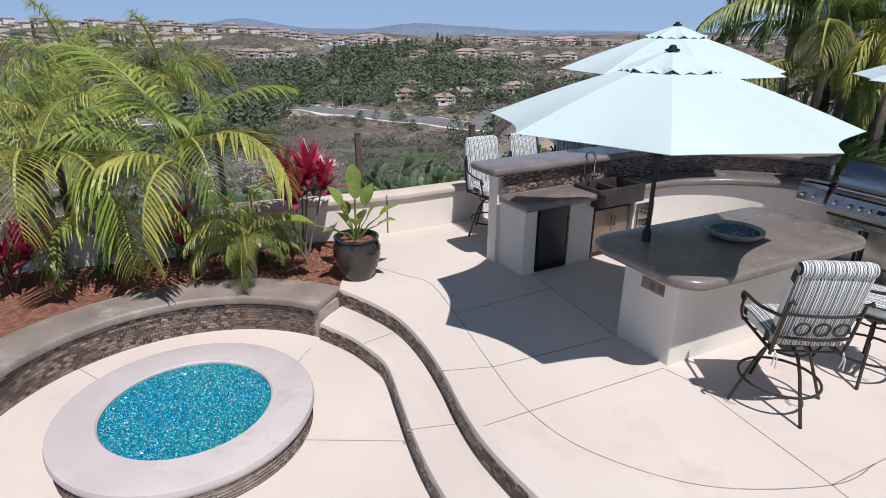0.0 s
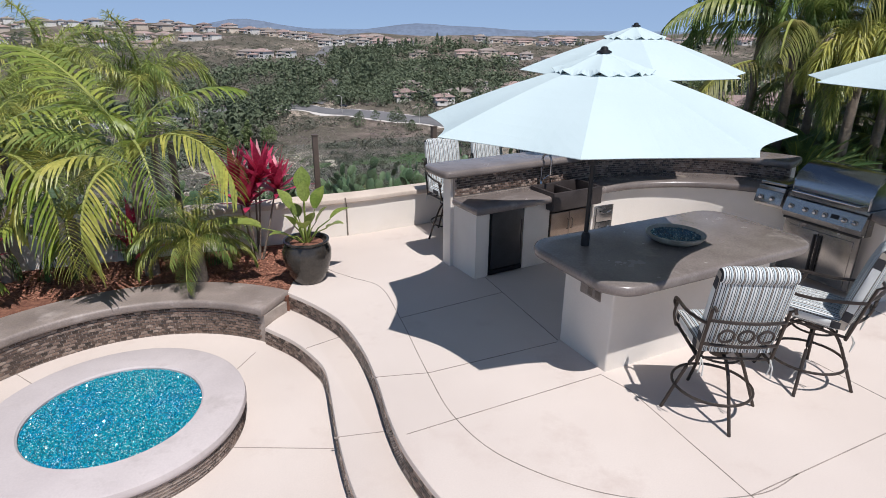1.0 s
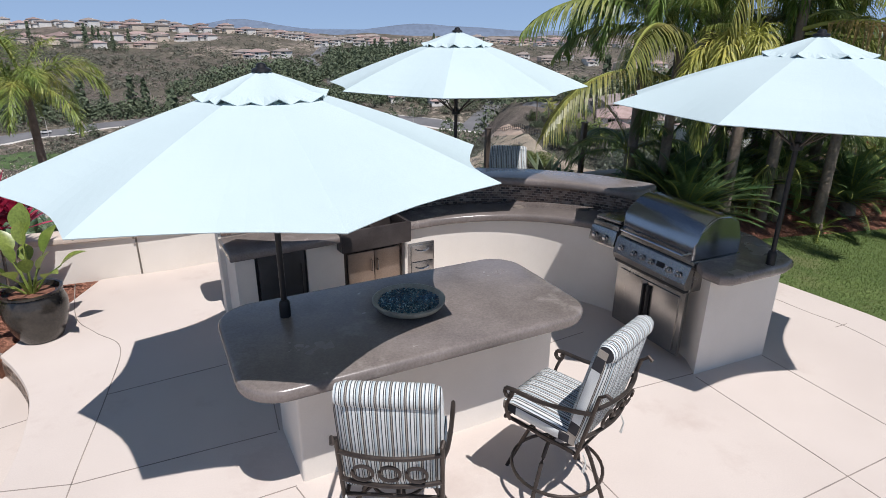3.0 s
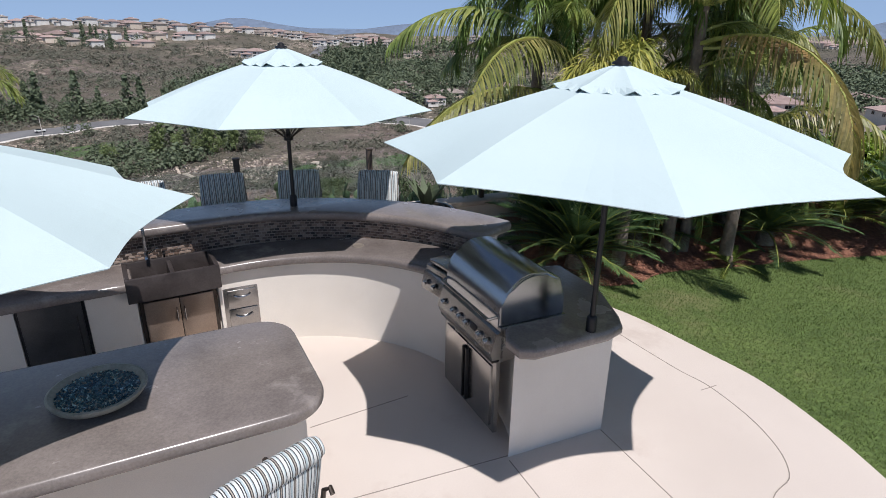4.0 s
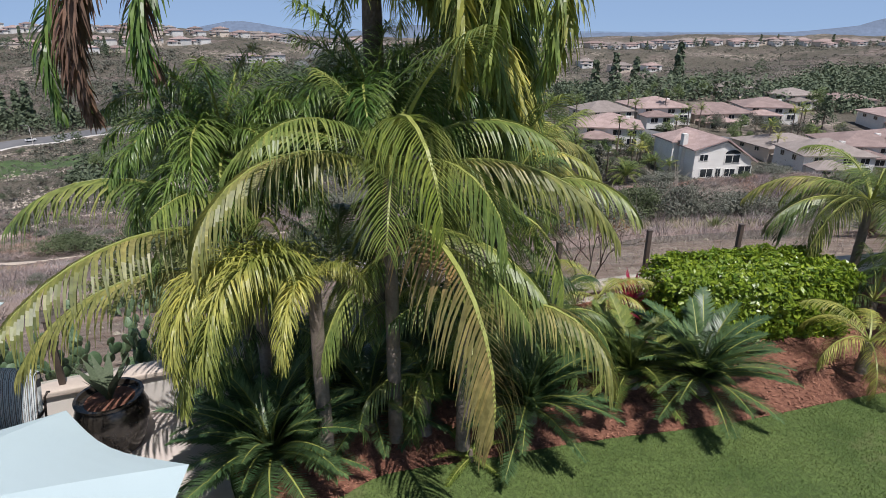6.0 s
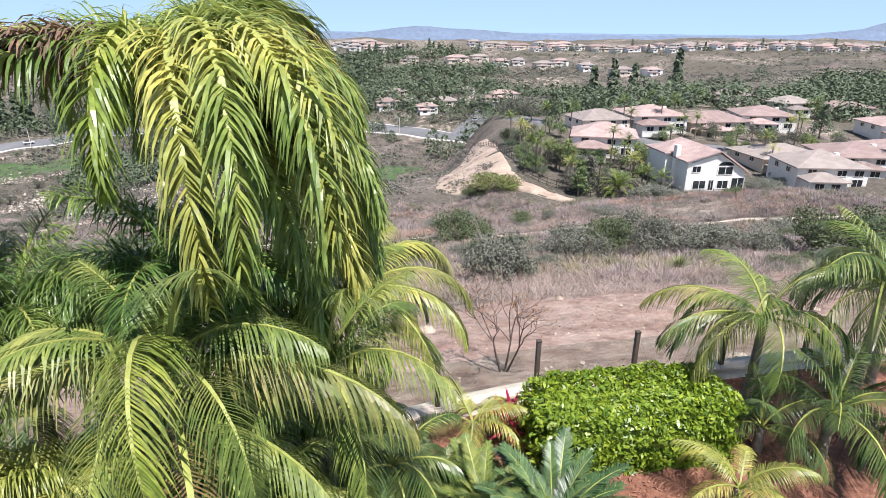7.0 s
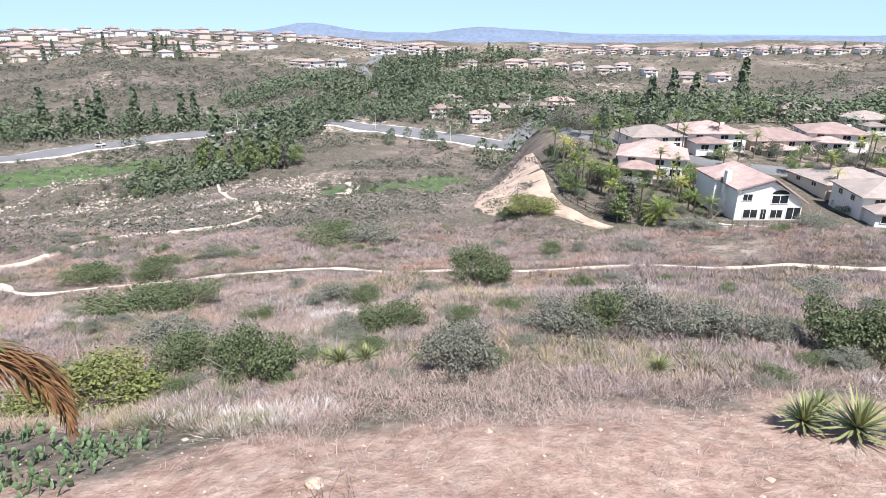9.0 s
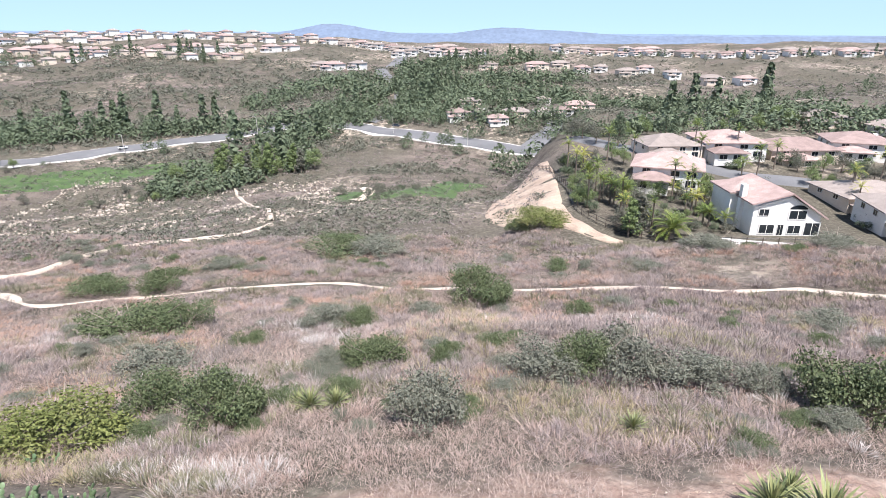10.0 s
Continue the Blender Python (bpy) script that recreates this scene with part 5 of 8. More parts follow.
# clump behind the grill
OLIVE = leafy("olive_frond", (0.2, 0.22, 0.06), (0.3, 0.3, 0.09), (0.42, 0.37, 0.15), 0.4, 0.4)
SCORCHED = leafy("scorched_frond", (0.28, 0.24, 0.09), (0.4, 0.33, 0.14), (0.38, 0.22, 0.11), 0.5, 0.35)
palm("kentia_palm", 10.05, 11.8, 0.1, 2.65, 1.7, 10, "kentia", M_FROND, "feather palm with drooping olive fronds", seed=21, first=60, spread=(0.0, 0.7),
     arms=((-125, 26, 70, 2.7, 0.0, OLIVE), (-155, 22, 85, 2.7, 0.5, OLIVE), (-173, 46, 95, 2.7, 0.0, M_FROND), (150, 40, 100, 2.2, 0.1, M_FROND), (-95, 15, 100, 1.7, 0.5, M_FROND)))
palm("queen_palm", 10.82, 11.2, 0.1, 2.4, 0.9, 5, "plume", M_FRONDY, "plumed yellow-green palm in the mulched bed", seed=22, spread=(0.3, 1), first=205, trunk_r=0.075, foxtail=True,
     arms=((-130, 50, 152, 2.2, 0.0, M_FRONDY), (-148, 46, 150, 2.1, 0.0, M_FRONDY), (-114, 54, 158, 2.2, 0.0, M_FRONDY), (-166, 40, 140, 1.6, 0.05, M_FRONDY), (-95, 40, 150, 1.5, 0.05, M_FRONDY), (-138, 20, 115, 2.0, 0.1, M_FRONDY)))
palm("kentia_palm", 11.6, 11.5, 0.2, 3.25, 1.9, 12, "kentia", M_FROND, "feather palm with arching fronds and scorched tips", seed=23, first=30, spread=(0.0, 0.75),
     arms=((-72, 62, 165, 2.5, -0.1, M_FRONDB), (-143, 38, 120, 2.5, 0.0, OLIVE), (-5, 22, 85, 2.7, 0.0, OLIVE), (-62, 18, 115, 3.0, 0.45, SCORCHED), (-45, 26, 80, 2.0, 0.75, M_FROND), (-15, 5, 80, 2.3, 0.5, M_FROND), (20, 20, 95, 2.2, 0.3, M_FROND), (-120, 0, 90, 1.6, 0.8, M_FROND)))
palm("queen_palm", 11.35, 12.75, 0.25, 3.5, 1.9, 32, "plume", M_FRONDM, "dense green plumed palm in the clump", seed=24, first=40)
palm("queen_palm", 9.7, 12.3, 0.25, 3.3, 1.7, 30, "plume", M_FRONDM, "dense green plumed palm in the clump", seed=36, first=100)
palm("kentia_palm", 12.4, 11.35, 0.2, 1.7, 1.2, 6, "kentia", M_FROND, "feather palm with drooping yellow-green fronds", seed=25, first=300, spread=(0.0, 0.7),
     arms=((-30, 46, 140, 2.2, 0.0, OLIVE), (10, 30, 110, 1.8, 0.1, M_FROND), (60, 40, 110, 1.6, 0.0, M_FROND)))
palm("kentia_palm", 12.9, 12.5, 0.25, 2.5, 1.9, 13, "kentia", M_FROND, "feather palm with drooping green fronds", seed=37, first=10)
palm("queen_palm", 11.3, 13.6, 0.25, 5.75, 1.9, 24, "plume", M_FRONDQ, "tall queen palm with hanging plumed fronds", seed=26, alt=(M_FRONDY, 0.25), first=15, trunk_r=0.13, spread=(0.15, 1.0),
     arms=((66, 32, 128, 4.5, 0.0, M_DEAD), (62, 30, 128, 4.3, 0.0, M_DEAD), (74, 40, 118, 3.3, 0.0, SCORCHED), (72, 52, 108, 3.3, 0.0, M_FRONDQ), (80, 48, 110, 3.4, 0.0, M_FRONDY), (60, 54, 112, 3.0, 0.0, M_FRONDQ), (84, 46, 112, 3.0, 0.0, M_FRONDQ), (102, 44, 115, 3.0, 0.0, M_FRONDQ), (122, 40, 120, 3.4, 0.0, M_FRONDQ), (48, 50, 140, 2.2, 0.0, M_FRONDQ),
           (-8, 40, 135, 2.7, 0.0, M_FRONDQ), (14, 38, 135, 2.6, 0.0, M_FRONDY), (32, 42, 135, 2.4, 0.0, M_FRONDQ), (-30, 38, 132, 2.8, 0.0, M_FRONDQ), (-14, 10, 105, 3.2, 0.05, M_FRONDQ), (4, 5, 100, 3.0, 0.05, M_FRONDQ),
           (-5, -10, 85, 3.4, 0.1, M_FRONDQ), (-22, -20, 75, 3.6, 0.1, M_FRONDY), (12, -15, 80, 3.2, 0.1, M_FRONDQ), (-40, -15, 80, 3.6, 0.1, M_FRONDQ), (26, -20, 75, 3.0, 0.15, M_FRONDY), (-30, -30, 65, 3.9, 0.15, M_FRONDQ), (-10, -30, 62, 3.8, 0.15, M_FRONDY),
           (-145, 28, 140, 5.0, 0.0, M_BROWN), (-141, 32, 142, 4.9, 0.0, M_BROWN), (-133, 32, 142, 4.2, 0.0, M_BROWN), (-148, 26, 136, 4.9, 0.0, M_BROWN), (-129, 26, 130, 4.3, 0.0, M_FRONDM), (-158, 26, 130, 5.2, 0.0, M_FRONDM), (-165, 30, 135, 5.0, 0.0, M_FRONDQ),
           (-62, 40, 165, 4.6, 0.0, M_FRONDQ), (-50, 40, 168, 4.7, 0.0, M_FRONDQ), (-70, 36, 160, 4.5, 0.05, M_FRONDY), (-44, 40, 170, 4.7, 0.0, M_FRONDY), (-88, 44, 150, 3.2, 0.0, M_FRONDB)))
# fill palms added to darken the clump, its shade in their leaf colour
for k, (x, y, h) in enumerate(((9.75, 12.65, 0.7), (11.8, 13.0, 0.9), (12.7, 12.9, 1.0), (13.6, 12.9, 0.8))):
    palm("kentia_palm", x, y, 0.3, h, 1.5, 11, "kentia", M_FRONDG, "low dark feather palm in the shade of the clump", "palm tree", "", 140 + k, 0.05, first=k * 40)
palm("kentia_palm", 12.3, 13.3, 0.3, 1.9, 1.9, 12, "kentia", M_FROND, "feather palm in the shade of the clump", seed=33, first=60)
palm("kentia_palm", 10.9, 12.4, 0.3, 1.6, 1.8, 12, "kentia", M_FROND, "feather palm in the shade of the clump", seed=34, first=190)
palm("kentia_palm", 12.95, 14.0, 0.3, 2.75, 1.5, 12, "kentia", M_FRONDY, "yellow-green feather palm near the garden wall", seed=35, alt=(M_FROND, 0.4), first=0,
     arms=((75, 60, 110, 2.2, 0.0, M_FRONDY), (48, 45, 125, 2.6, 0.0, M_FRONDY), (20, 35, 115, 2.3, 0.0, OLIVE), (-10, 30, 115, 2.1, 0.0, M_FRONDY), (95, 40, 100, 2.0, 0.0, M_FRONDY), (-45, 30, 110, 2.1, 0.0, OLIVE), (150, 30, 95, 2.0, 0.0, M_GREYDEAD), (165, 24, 100, 2.1, 0.1, M_GREYDEAD)))
palm("kentia_palm", 11.95, 11.75, 0.1, 0.8, 0.8, 5, "kentia", M_FROND, "small young palm under the clump", seed=27, spread=(0.0, 0.7), arms=((-147, 40, 170, 1.4, 0.0, M_FROND), (-100, 40, 160, 1.2, 0.0, M_FROND)))
palm("kentia_palm", 14.75, 14.25, 0.3, 0.45, 1.05, 9, "kentia", M_FRONDY, "young palm beside the hedge", seed=28, spread=(0.2, 1))
palm("kentia_palm", 19.6, 15.2, 0.3, 1.8, 1.8, 13, "kentia", M_FROND, "feather palm beyond the hedge", seed=29, alt=(M_FRONDG, 0.35), first=100, spread=(0.2, 1.0),
     arms=((150, 35, 95, 2.2, 0.0, OLIVE), (175, 30, 110, 2.0, 0.1, M_FROND), (-150, 25, 110, 2.1, 0.0, OLIVE)))
palm("kentia_palm", 21.2, 14.9, 0.3, 2.5, 1.9, 20, "kentia", M_FRONDG, "feather palm beyond the hedge", seed=30, alt=(M_FROND, 0.5), first=10)
palm("kentia_palm", 18.3, 12.9, 0.2, 0.5, 1.15, 9, "kentia", M_FRONDY, "young yellow-green palm beside the hedge", seed=31, spread=(0.2, 1))
# dark fill added low down in place of the shade below these crowns
palm("kentia_palm", 20.2, 14.0, 0.2, 0.9, 1.6, 12, "kentia", M_FRONDG, "low dark fill palm standing for shade beyond the hedge", seed=38, first=40)
palm("kentia_palm", 21.6, 13.6, 0.2, 1.1, 1.6, 12, "kentia", M_FRONDG, "low dark fill palm standing for shade beyond the hedge", seed=39, first=90)
palm("kentia_palm", 19.3, 14.2, 0.2, 0.5, 1.3, 9, "kentia", M_FRONDG, "low dark fill palm standing for shade beyond the hedge", seed=40, first=90)
palm("kentia_palm", 22.4, 16.0, 0.3, 1.9, 1.8, 14, "kentia", M_FRONDG, "feather palm beyond the hedge", seed=32)

# cycads: stiff rosettes
for i, (x, y, s, c) in enumerate(((10.2, 11.15, 1.3, 60), (11.25, 11.85, 1.2, 30), (13.25, 11.9, 1.15, 54), (14.8, 12.6, 1.1, 44), (15.7, 12.45, 1.25, 60), (12.3, 12.4, 1.2, 34), (14.1, 13.1, 1.0, 26), (9.95, 11.75, 1.1, 32), (11.7, 12.9, 1.2, 26), (13.2, 13.2, 1.1, 26), (10.6, 12.3, 1.2, 26))):
    palm("sago_cycad", x, y, 0.06 + 0.15 * ease(10.7, 12.6, y), 0.2, s, c, "cycad", M_CYCAD if i not in (3, 6) else M_FROND, "dark green sago cycad rosette in mulch", "cycad", "cycads in the bed", 40 + i, 0.11, (0.0, 0.97))
fern = palm("fern", 12.5, 11.35, 0.0, 0.05, 0.5, 8, "cycad", M_BROAD, "small bright green fern at the lawn edge", "fern", "", 60, 0.03, (0.4, 1.0))
cone = part("seed_cone", lathe(bmesh.new(), [(0, 0), (0.07, 0.02), (0.09, 0.08), (0.06, 0.14), (0, 0.17)], sides=14), M_DEAD)
cone.matrix_basis = pose(13.25, 12.0, 0.42)
tagged(cone, "tan seed cone in the heart of a cycad", "seed cone")


def blade(verts, faces, p, way, length, width, droop, segs=3, fold=None):
    """One tapering leaf blade."""
    k0 = len(verts)
    d, q = way.normalized(), p.copy()
    for s in range(segs + 1):
        f = s / segs
        sv = d.cross(Vector((0, 0, 1)))
        sv = sv.normalized() if sv.length > 0.05 else Vector((1, 0, 0))
        w = width * (0.35 + 0.65 * math.sin(math.pi * min(1, 0.15 + 0.75 * f))) * (1 - max(0, f - 0.6) / 0.4 * 0.97)
        verts += [q - sv * w / 2, q + sv * w / 2]
        d = (d + Vector((0, 0, -droop / segs))).normalized()
        q = q + d * length / segs
    for s in range(segs):
        a = k0 + 2 * s
        faces.append((a, a + 1, a + 3, a + 2))


def cordyline(x, y, z0, stems, label, seed):
    rnd = random.Random(seed)
    c = thing("cordyline", pose(x, y, z0), label, "red-leaved plant")
    for dx, dy, h in stems:
        part("stem", tube(bmesh.new(), [(dx * 0.2, dy * 0.2, 0), (dx * 0.7, dy * 0.7, h * 0.6), (dx, dy, h)], [0.016, 0.013, 0.011], 7), M_WOOD, c)
        for i in range(24):
            a, e = i * 2.4, 0.12 + 1.1 * i / 24
            verts, faces = [], []
            way = Vector((math.cos(a) * math.cos(radians(85) - e), math.sin(a) * math.cos(radians(85) - e), math.sin(radians(85) - e)))
            blade(verts, faces, Vector((dx, dy, h - 0.16 * i / 24)), way, rnd.uniform(0.36, 0.52), rnd.uniform(0.07, 0.1), 0.3, 4)
            part_of("leaf", raw(verts, faces), M_RED, c, smooth=True, flat=80)
    return c


cordyline(1.58, 8.85, -0.03, ((-0.2, 0.05, 1.12), (0.14, 0.0, 1.22), (0.02, 0.16, 1.05), (0.32, 0.08, 1.05), (-0.02, -0.1, 0.92)), "crimson cordyline on thin bare stems in the planter", 2)
cordyline(0.0, 8.85, -0.03, ((0, 0, 0.45), (0.12, -0.1, 0.3)), "low crimson cordyline under the palms", 4)
cordyline(-1.6, 7.75, -0.03, ((0, 0, 0.3), (0.2, 0.1, 0.5)), "low crimson cordyline under the palms", 5)
cordyline(15.3, 14.4, 0.3, ((0, 0, 0.3), (0.1, 0.1, 0.4)), "low crimson cordyline beside the hedge", 6)


def pot_plant(x, y, seed=1, r=1.0, label="dark glazed pot with broad-leaved plant", category="pot"):
    rnd = random.Random(seed)
    t = thing("plant_pot", pose(x, y, 0, 0, 0, 0), label, category)
    prof = [(0, 0), (0.17, 0), (0.185, 0.015), (0.235, 0.13), (0.275, 0.28), (0.28, 0.38), (0.255, 0.45), (0.245, 0.475), (0.262, 0.49), (0.262, 0.51), (0.235, 0.51), (0.225, 0.47), (0, 0.45)]
    part("pot", lathe(bmesh.new(), [(a * r, b * r) for a, b in prof], sides=40), M_POT, t, "dark brown glazed ceramic pot")
    part("soil", lathe(bmesh.new(), [(0.232 * r, 0.462 * r), (0.15 * r, 0.472 * r), (0, 0.475 * r)], sides=20), M_MULCH, t)
    return t


pot_plant(2.41, 8.13, r=1.04)
plant = thing("bird_of_paradise", pose(2.41, 8.13, 0.49), "broad paddle-leaved green plant in the pot", "potted plant")
rnd = random.Random(12)
LEAVES = [(100, 78, 0.6, 0.42), (150, 60, 0.45, 0.36), (200, 25, 0.55, 0.5), (60, 62, 0.42, 0.4), (20, 40, 0.4, 0.32), (330, 35, 0.42, 0.3), (280, 45, 0.36, 0.34), (240, 55, 0.33, 0.3), (120, 45, 0.35, 0.3), (0, 62, 0.3, 0.3), (180, 72, 0.34, 0.3), (310, 65, 0.28, 0.28), (80, 85, 0.5, 0.34), (225, 30, 0.28, 0.28)]
for az, el, stem, size in LEAVES:
    a, e = radians(az), radians(el)
    d = Vector((math.cos(a) * math.cos(e), math.sin(a) * math.cos(e), math.sin(e)))
    tip = d * stem
    s = part("stem", tube(bmesh.new(), [(d.x * 0.05, d.y * 0.05, 0), tip * 0.5 + Vector((0, 0, 0.03)), tip], [0.012, 0.009, 0.006], 6), M_BROAD, plant)
    verts, faces = [], []
    side_v = d.cross(Vector((0, 0, 1))).normalized()
    up = side_v.cross(d)
    n = 8
    for i in range(n + 1):
        f = i / n
        w = size * 0.24 * math.sin(math.pi * (0.06 + 0.94 * f) ** 0.8) if f < 1 else 0.0
        c = tip + d * size * f + Vector((0, 0, -0.14 * size * f * f * 2))
        verts += [c - side_v * w + up * w * 0.4, c, c + side_v * w + up * w * 0.4]
    for i in range(n):
        k = 3 * i
        faces += [(k, k + 1, k + 4, k + 3), (k + 1, k + 2, k + 5, k + 4)]
    part_of("leaf", raw(verts, faces), M_BROAD, plant, flat=80)
pot_plant(8.15, 11.7, 3, 1.45, "dark glazed pot standing behind the bar")
hl = thing("rubber_plant", pose(8.15, 11.7, 0.68), "upright dark-leaved plant in the pot", "potted plant")
for k in range(10):
    verts, faces = [], []
    a = k * 2.4
    blade(verts, faces, Vector((0, 0, 0)), Vector((math.cos(a) * 0.5, math.sin(a) * 0.5, 1)), 0.6, 0.11, 0.4, 5)
    part_of("leaf", raw(verts, faces), M_TREE, hl, flat=80)


def leaf_cloud(verts, faces, spots, size, rnd, aspect=0.45):
    """Small pointed leaves at the given spots."""
    for p in spots:
        d = Vector((rnd.gauss(0, 1), rnd.gauss(0, 1), rnd.gauss(0.3, 0.8))).normalized()
        v = d.cross(Vector((rnd.gauss(0, 1), rnd.gauss(0, 1), rnd.gauss(0, 1)))).normalized()
        s = size * rnd.uniform(0.6, 1.3)
        k = len(verts)
        verts += [p - d * s, p + v * s * aspect, p + d * s, p - v * s * aspect]
        faces.append((k, k + 1, k + 2, k + 3))


def puff(verts, faces, spots, size, rnd, aspect=0.6, loose=0.7):
    """Small leaves at spots (place, way out of the mound), each turned roughly outwards."""
    for p, out in spots:
        n_ = (out + Vector((rnd.gauss(0, loose), rnd.gauss(0, loose), rnd.gauss(0, loose)))).normalized()
        d = n_.cross(Vector((rnd.gauss(0, 1), rnd.gauss(0, 1), rnd.gauss(0, 1)))).normalized()
        v = n_.cross(d)
        s = size * rnd.uniform(0.6, 1.35)
        k = len(verts)
        verts += [p - d * s, p + v * s * aspect, p + d * s, p - v * s * aspect]
        faces.append((k, k + 1, k + 2, k + 3))


def hedge():
    rnd = random.Random(71)
    h = thing("hedge", pose(17.2, 14.3, 0.2, 0, 0, 6), "clipped hedge of glossy yellow-green leaves", "hedge")
    spots = []
    for _ in range(26000):
        u, v, w = rnd.uniform(-1, 1), rnd.uniform(-1, 1), rnd.uniform(-1, 1)
        ax = rnd.randrange(6)
        if ax < 2:
            w = 1
        elif ax < 4:
            v = -1
        elif ax == 4:
            u = rnd.choice((-1, 1))
        e = (abs(u) ** 6 + abs(v) ** 6 + abs(w) ** 6) ** (1 / 6)
        q = Vector((u, v, w)) / e * rnd.uniform(0.88, 1.04) * (1 + 0.16 * noise.noise((u * 4, v * 3, w * 3)))
        spots.append(Vector((q.x * 1.6, q.y * 0.62, 0.58 + q.z * 0.62)))
    verts, faces = [], []
    puff(verts, faces, [(p, (p - Vector((p.x * 0.7, 0, 0.4))).normalized()) for p in spots], 0.05, rnd, 0.42, 0.7)
    tagged(part_of("leaves", raw(verts, faces), M_HEDGE, h, smooth=False), kind="stuff")
    # near-black ball added inside the leaves, shade of the gaps as its colour
    bm = bmesh.new()
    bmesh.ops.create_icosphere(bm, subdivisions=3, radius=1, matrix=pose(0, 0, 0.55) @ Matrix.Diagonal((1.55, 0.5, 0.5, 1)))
    part("core", bm, plain("hedge_inner_shade", (0.015, 0.025, 0.008), 0.9), h)
    for x in (-1.1, 0, 1.1):
        part("stem", tube(bmesh.new(), [(x, 0, -0.1), (x, 0, 0.4)], 0.03, 7), M_WOOD, h)


hedge()


# prickly pear on the rise behind the wall
pad_bm = bmesh.new()
bmesh.ops.create_uvsphere(pad_bm, u_segments=8, v_segments=6, radius=1, matrix=pose(0, 0, 1.0) @ Matrix.Diagonal((0.68, 0.13, 1.0, 1)))
PAD = bpy.data.meshes.new("pad")
pad_bm.to_mesh(PAD)
M_PAD = leafy("prickly_pear", (0.075, 0.135, 0.065), (0.17, 0.235, 0.12), (0.19, 0.24, 0.13), 0.5, 0.0)


def prickly_pear(x, y, seed, height, most=30, stems=10):
    rnd = random.Random(seed)
    c = thing("prickly_pear", pose(x, y, land(x, y) - 0.05), "grey-green prickly pear cactus on the slope", "cactus", "cactus thicket")
    count = 0
    for st in range(stems):
        m = pose(rnd.uniform(-0.7, 0.7), rnd.uniform(-0.5, 0.5), 0, rnd.uniform(-25, 25), rnd.uniform(-25, 25), rnd.uniform(0, 360))
        chain = [(m, 0.15)]
        while chain and count < most * (st + 1) // stems:
            m, s = chain.pop(0)
            ob = part_of("pad", PAD, M_PAD, c, flat=80)
            ob.matrix_basis = m @ Matrix.Diagonal((s, s, s, 1))
            count += 1
            tip = (m @ Vector((0, 0, 1.9 * s)))
            if tip.z < height:
                for _ in range(rnd.choice((1, 1, 2))):
                    e = m.to_euler()
                    chain.append((Matrix.Translation(m @ Vector((rnd.uniform(-0.4, 0.4) * s, 0, 1.75 * s))) @ Euler((e.x * 0.6 + rnd.uniform(-0.5, 0.5), e.y * 0.6 + rnd.uniform(-0.6, 0.6), e.z + rnd.uniform(-1, 1))).to_matrix().to_4x4(), s * rnd.uniform(0.8, 0.98)))


rnd = random.Random(81)
for i in range(20):
    x = -1.5 + i * 0.56
    y = fence_y(x) + 0.9 + rnd.uniform(0, 1.0) + (1.9 if i % 2 else 0)
    prickly_pear(x, y, 200 + i, rnd.uniform(1.5, 2.0), 52)
for i in range(16):
    k = i / 16
    prickly_pear(-1.0 + 7.6 * k + rnd.uniform(-0.5, 0.5), 23.2 + (i % 4) * 1.25 + rnd.uniform(-0.5, 0.5) + (3 if k < 0.3 else 0), 300 + i, rnd.uniform(1.3, 1.7), 30)


# short blades of the lawn
def lawn_blades():
    rnd = random.Random(91)
    verts, faces = [], []
    edge = [(p[1], p[0]) for p in LAWN_EDGE]
    bed = list(BED_EDGE)
    for _ in range(150000):
        x, y = rnd.uniform(9.8, 20.5), rnd.uniform(5.5, 12.9)
        lim = next((a[1] + (b[1] - a[1]) * (y - a[0]) / (b[0] - a[0]) for a, b in zip(edge, edge[1:]) if a[0] <= y <= b[0]), 99)
        top = next((a[1] + (b[1] - a[1]) * (x - a[0]) / (b[0] - a[0]) for a, b in zip(bed, bed[1:]) if a[0] <= x <= b[0]), 99)
        if x < lim + 0.01 or y > top - 0.0:
            continue
        if noise.noise((x * 0.7, y * 0.7, 2)) < -0.35 and rnd.random() < 0.5:
            continue
        a, h = rnd.uniform(0, math.tau), rnd.uniform(0.018, 0.036)
        p = Vector((x, y, -0.016))
        s = Vector((math.cos(a), math.sin(a), 0)) * 0.004
        k = len(verts)
        verts += [p - s, p + s, p + Vector((rnd.uniform(-0.02, 0.02), rnd.uniform(-0.02, 0.02), h))]
        faces.append((k, k + 1, k + 2))
    tagged(part_of("grass", raw(verts, faces), M_GRASS, smooth=False), "short mown lawn grass", "grass", kind="stuff")


lawn_blades()
rnd = random.Random(95)
spots = []
for _ in range(6000):
    x = rnd.uniform(9.7, 20)
    k = rnd.random() ** 1.3
    lo = next((a[1] + (b[1] - a[1]) * (x - a[0]) / (b[0] - a[0]) for a, b in zip(BED_EDGE, BED_EDGE[1:]) if a[0] <= x <= b[0]), 13)
    y = lo + (fence_y(x) - lo) * k
    spots.append((x, y, -0.01 + 0.34 * ease(0, 0.5, k)))
chips("bark_mulch", spots, "loose red-brown bark chips in the bed")


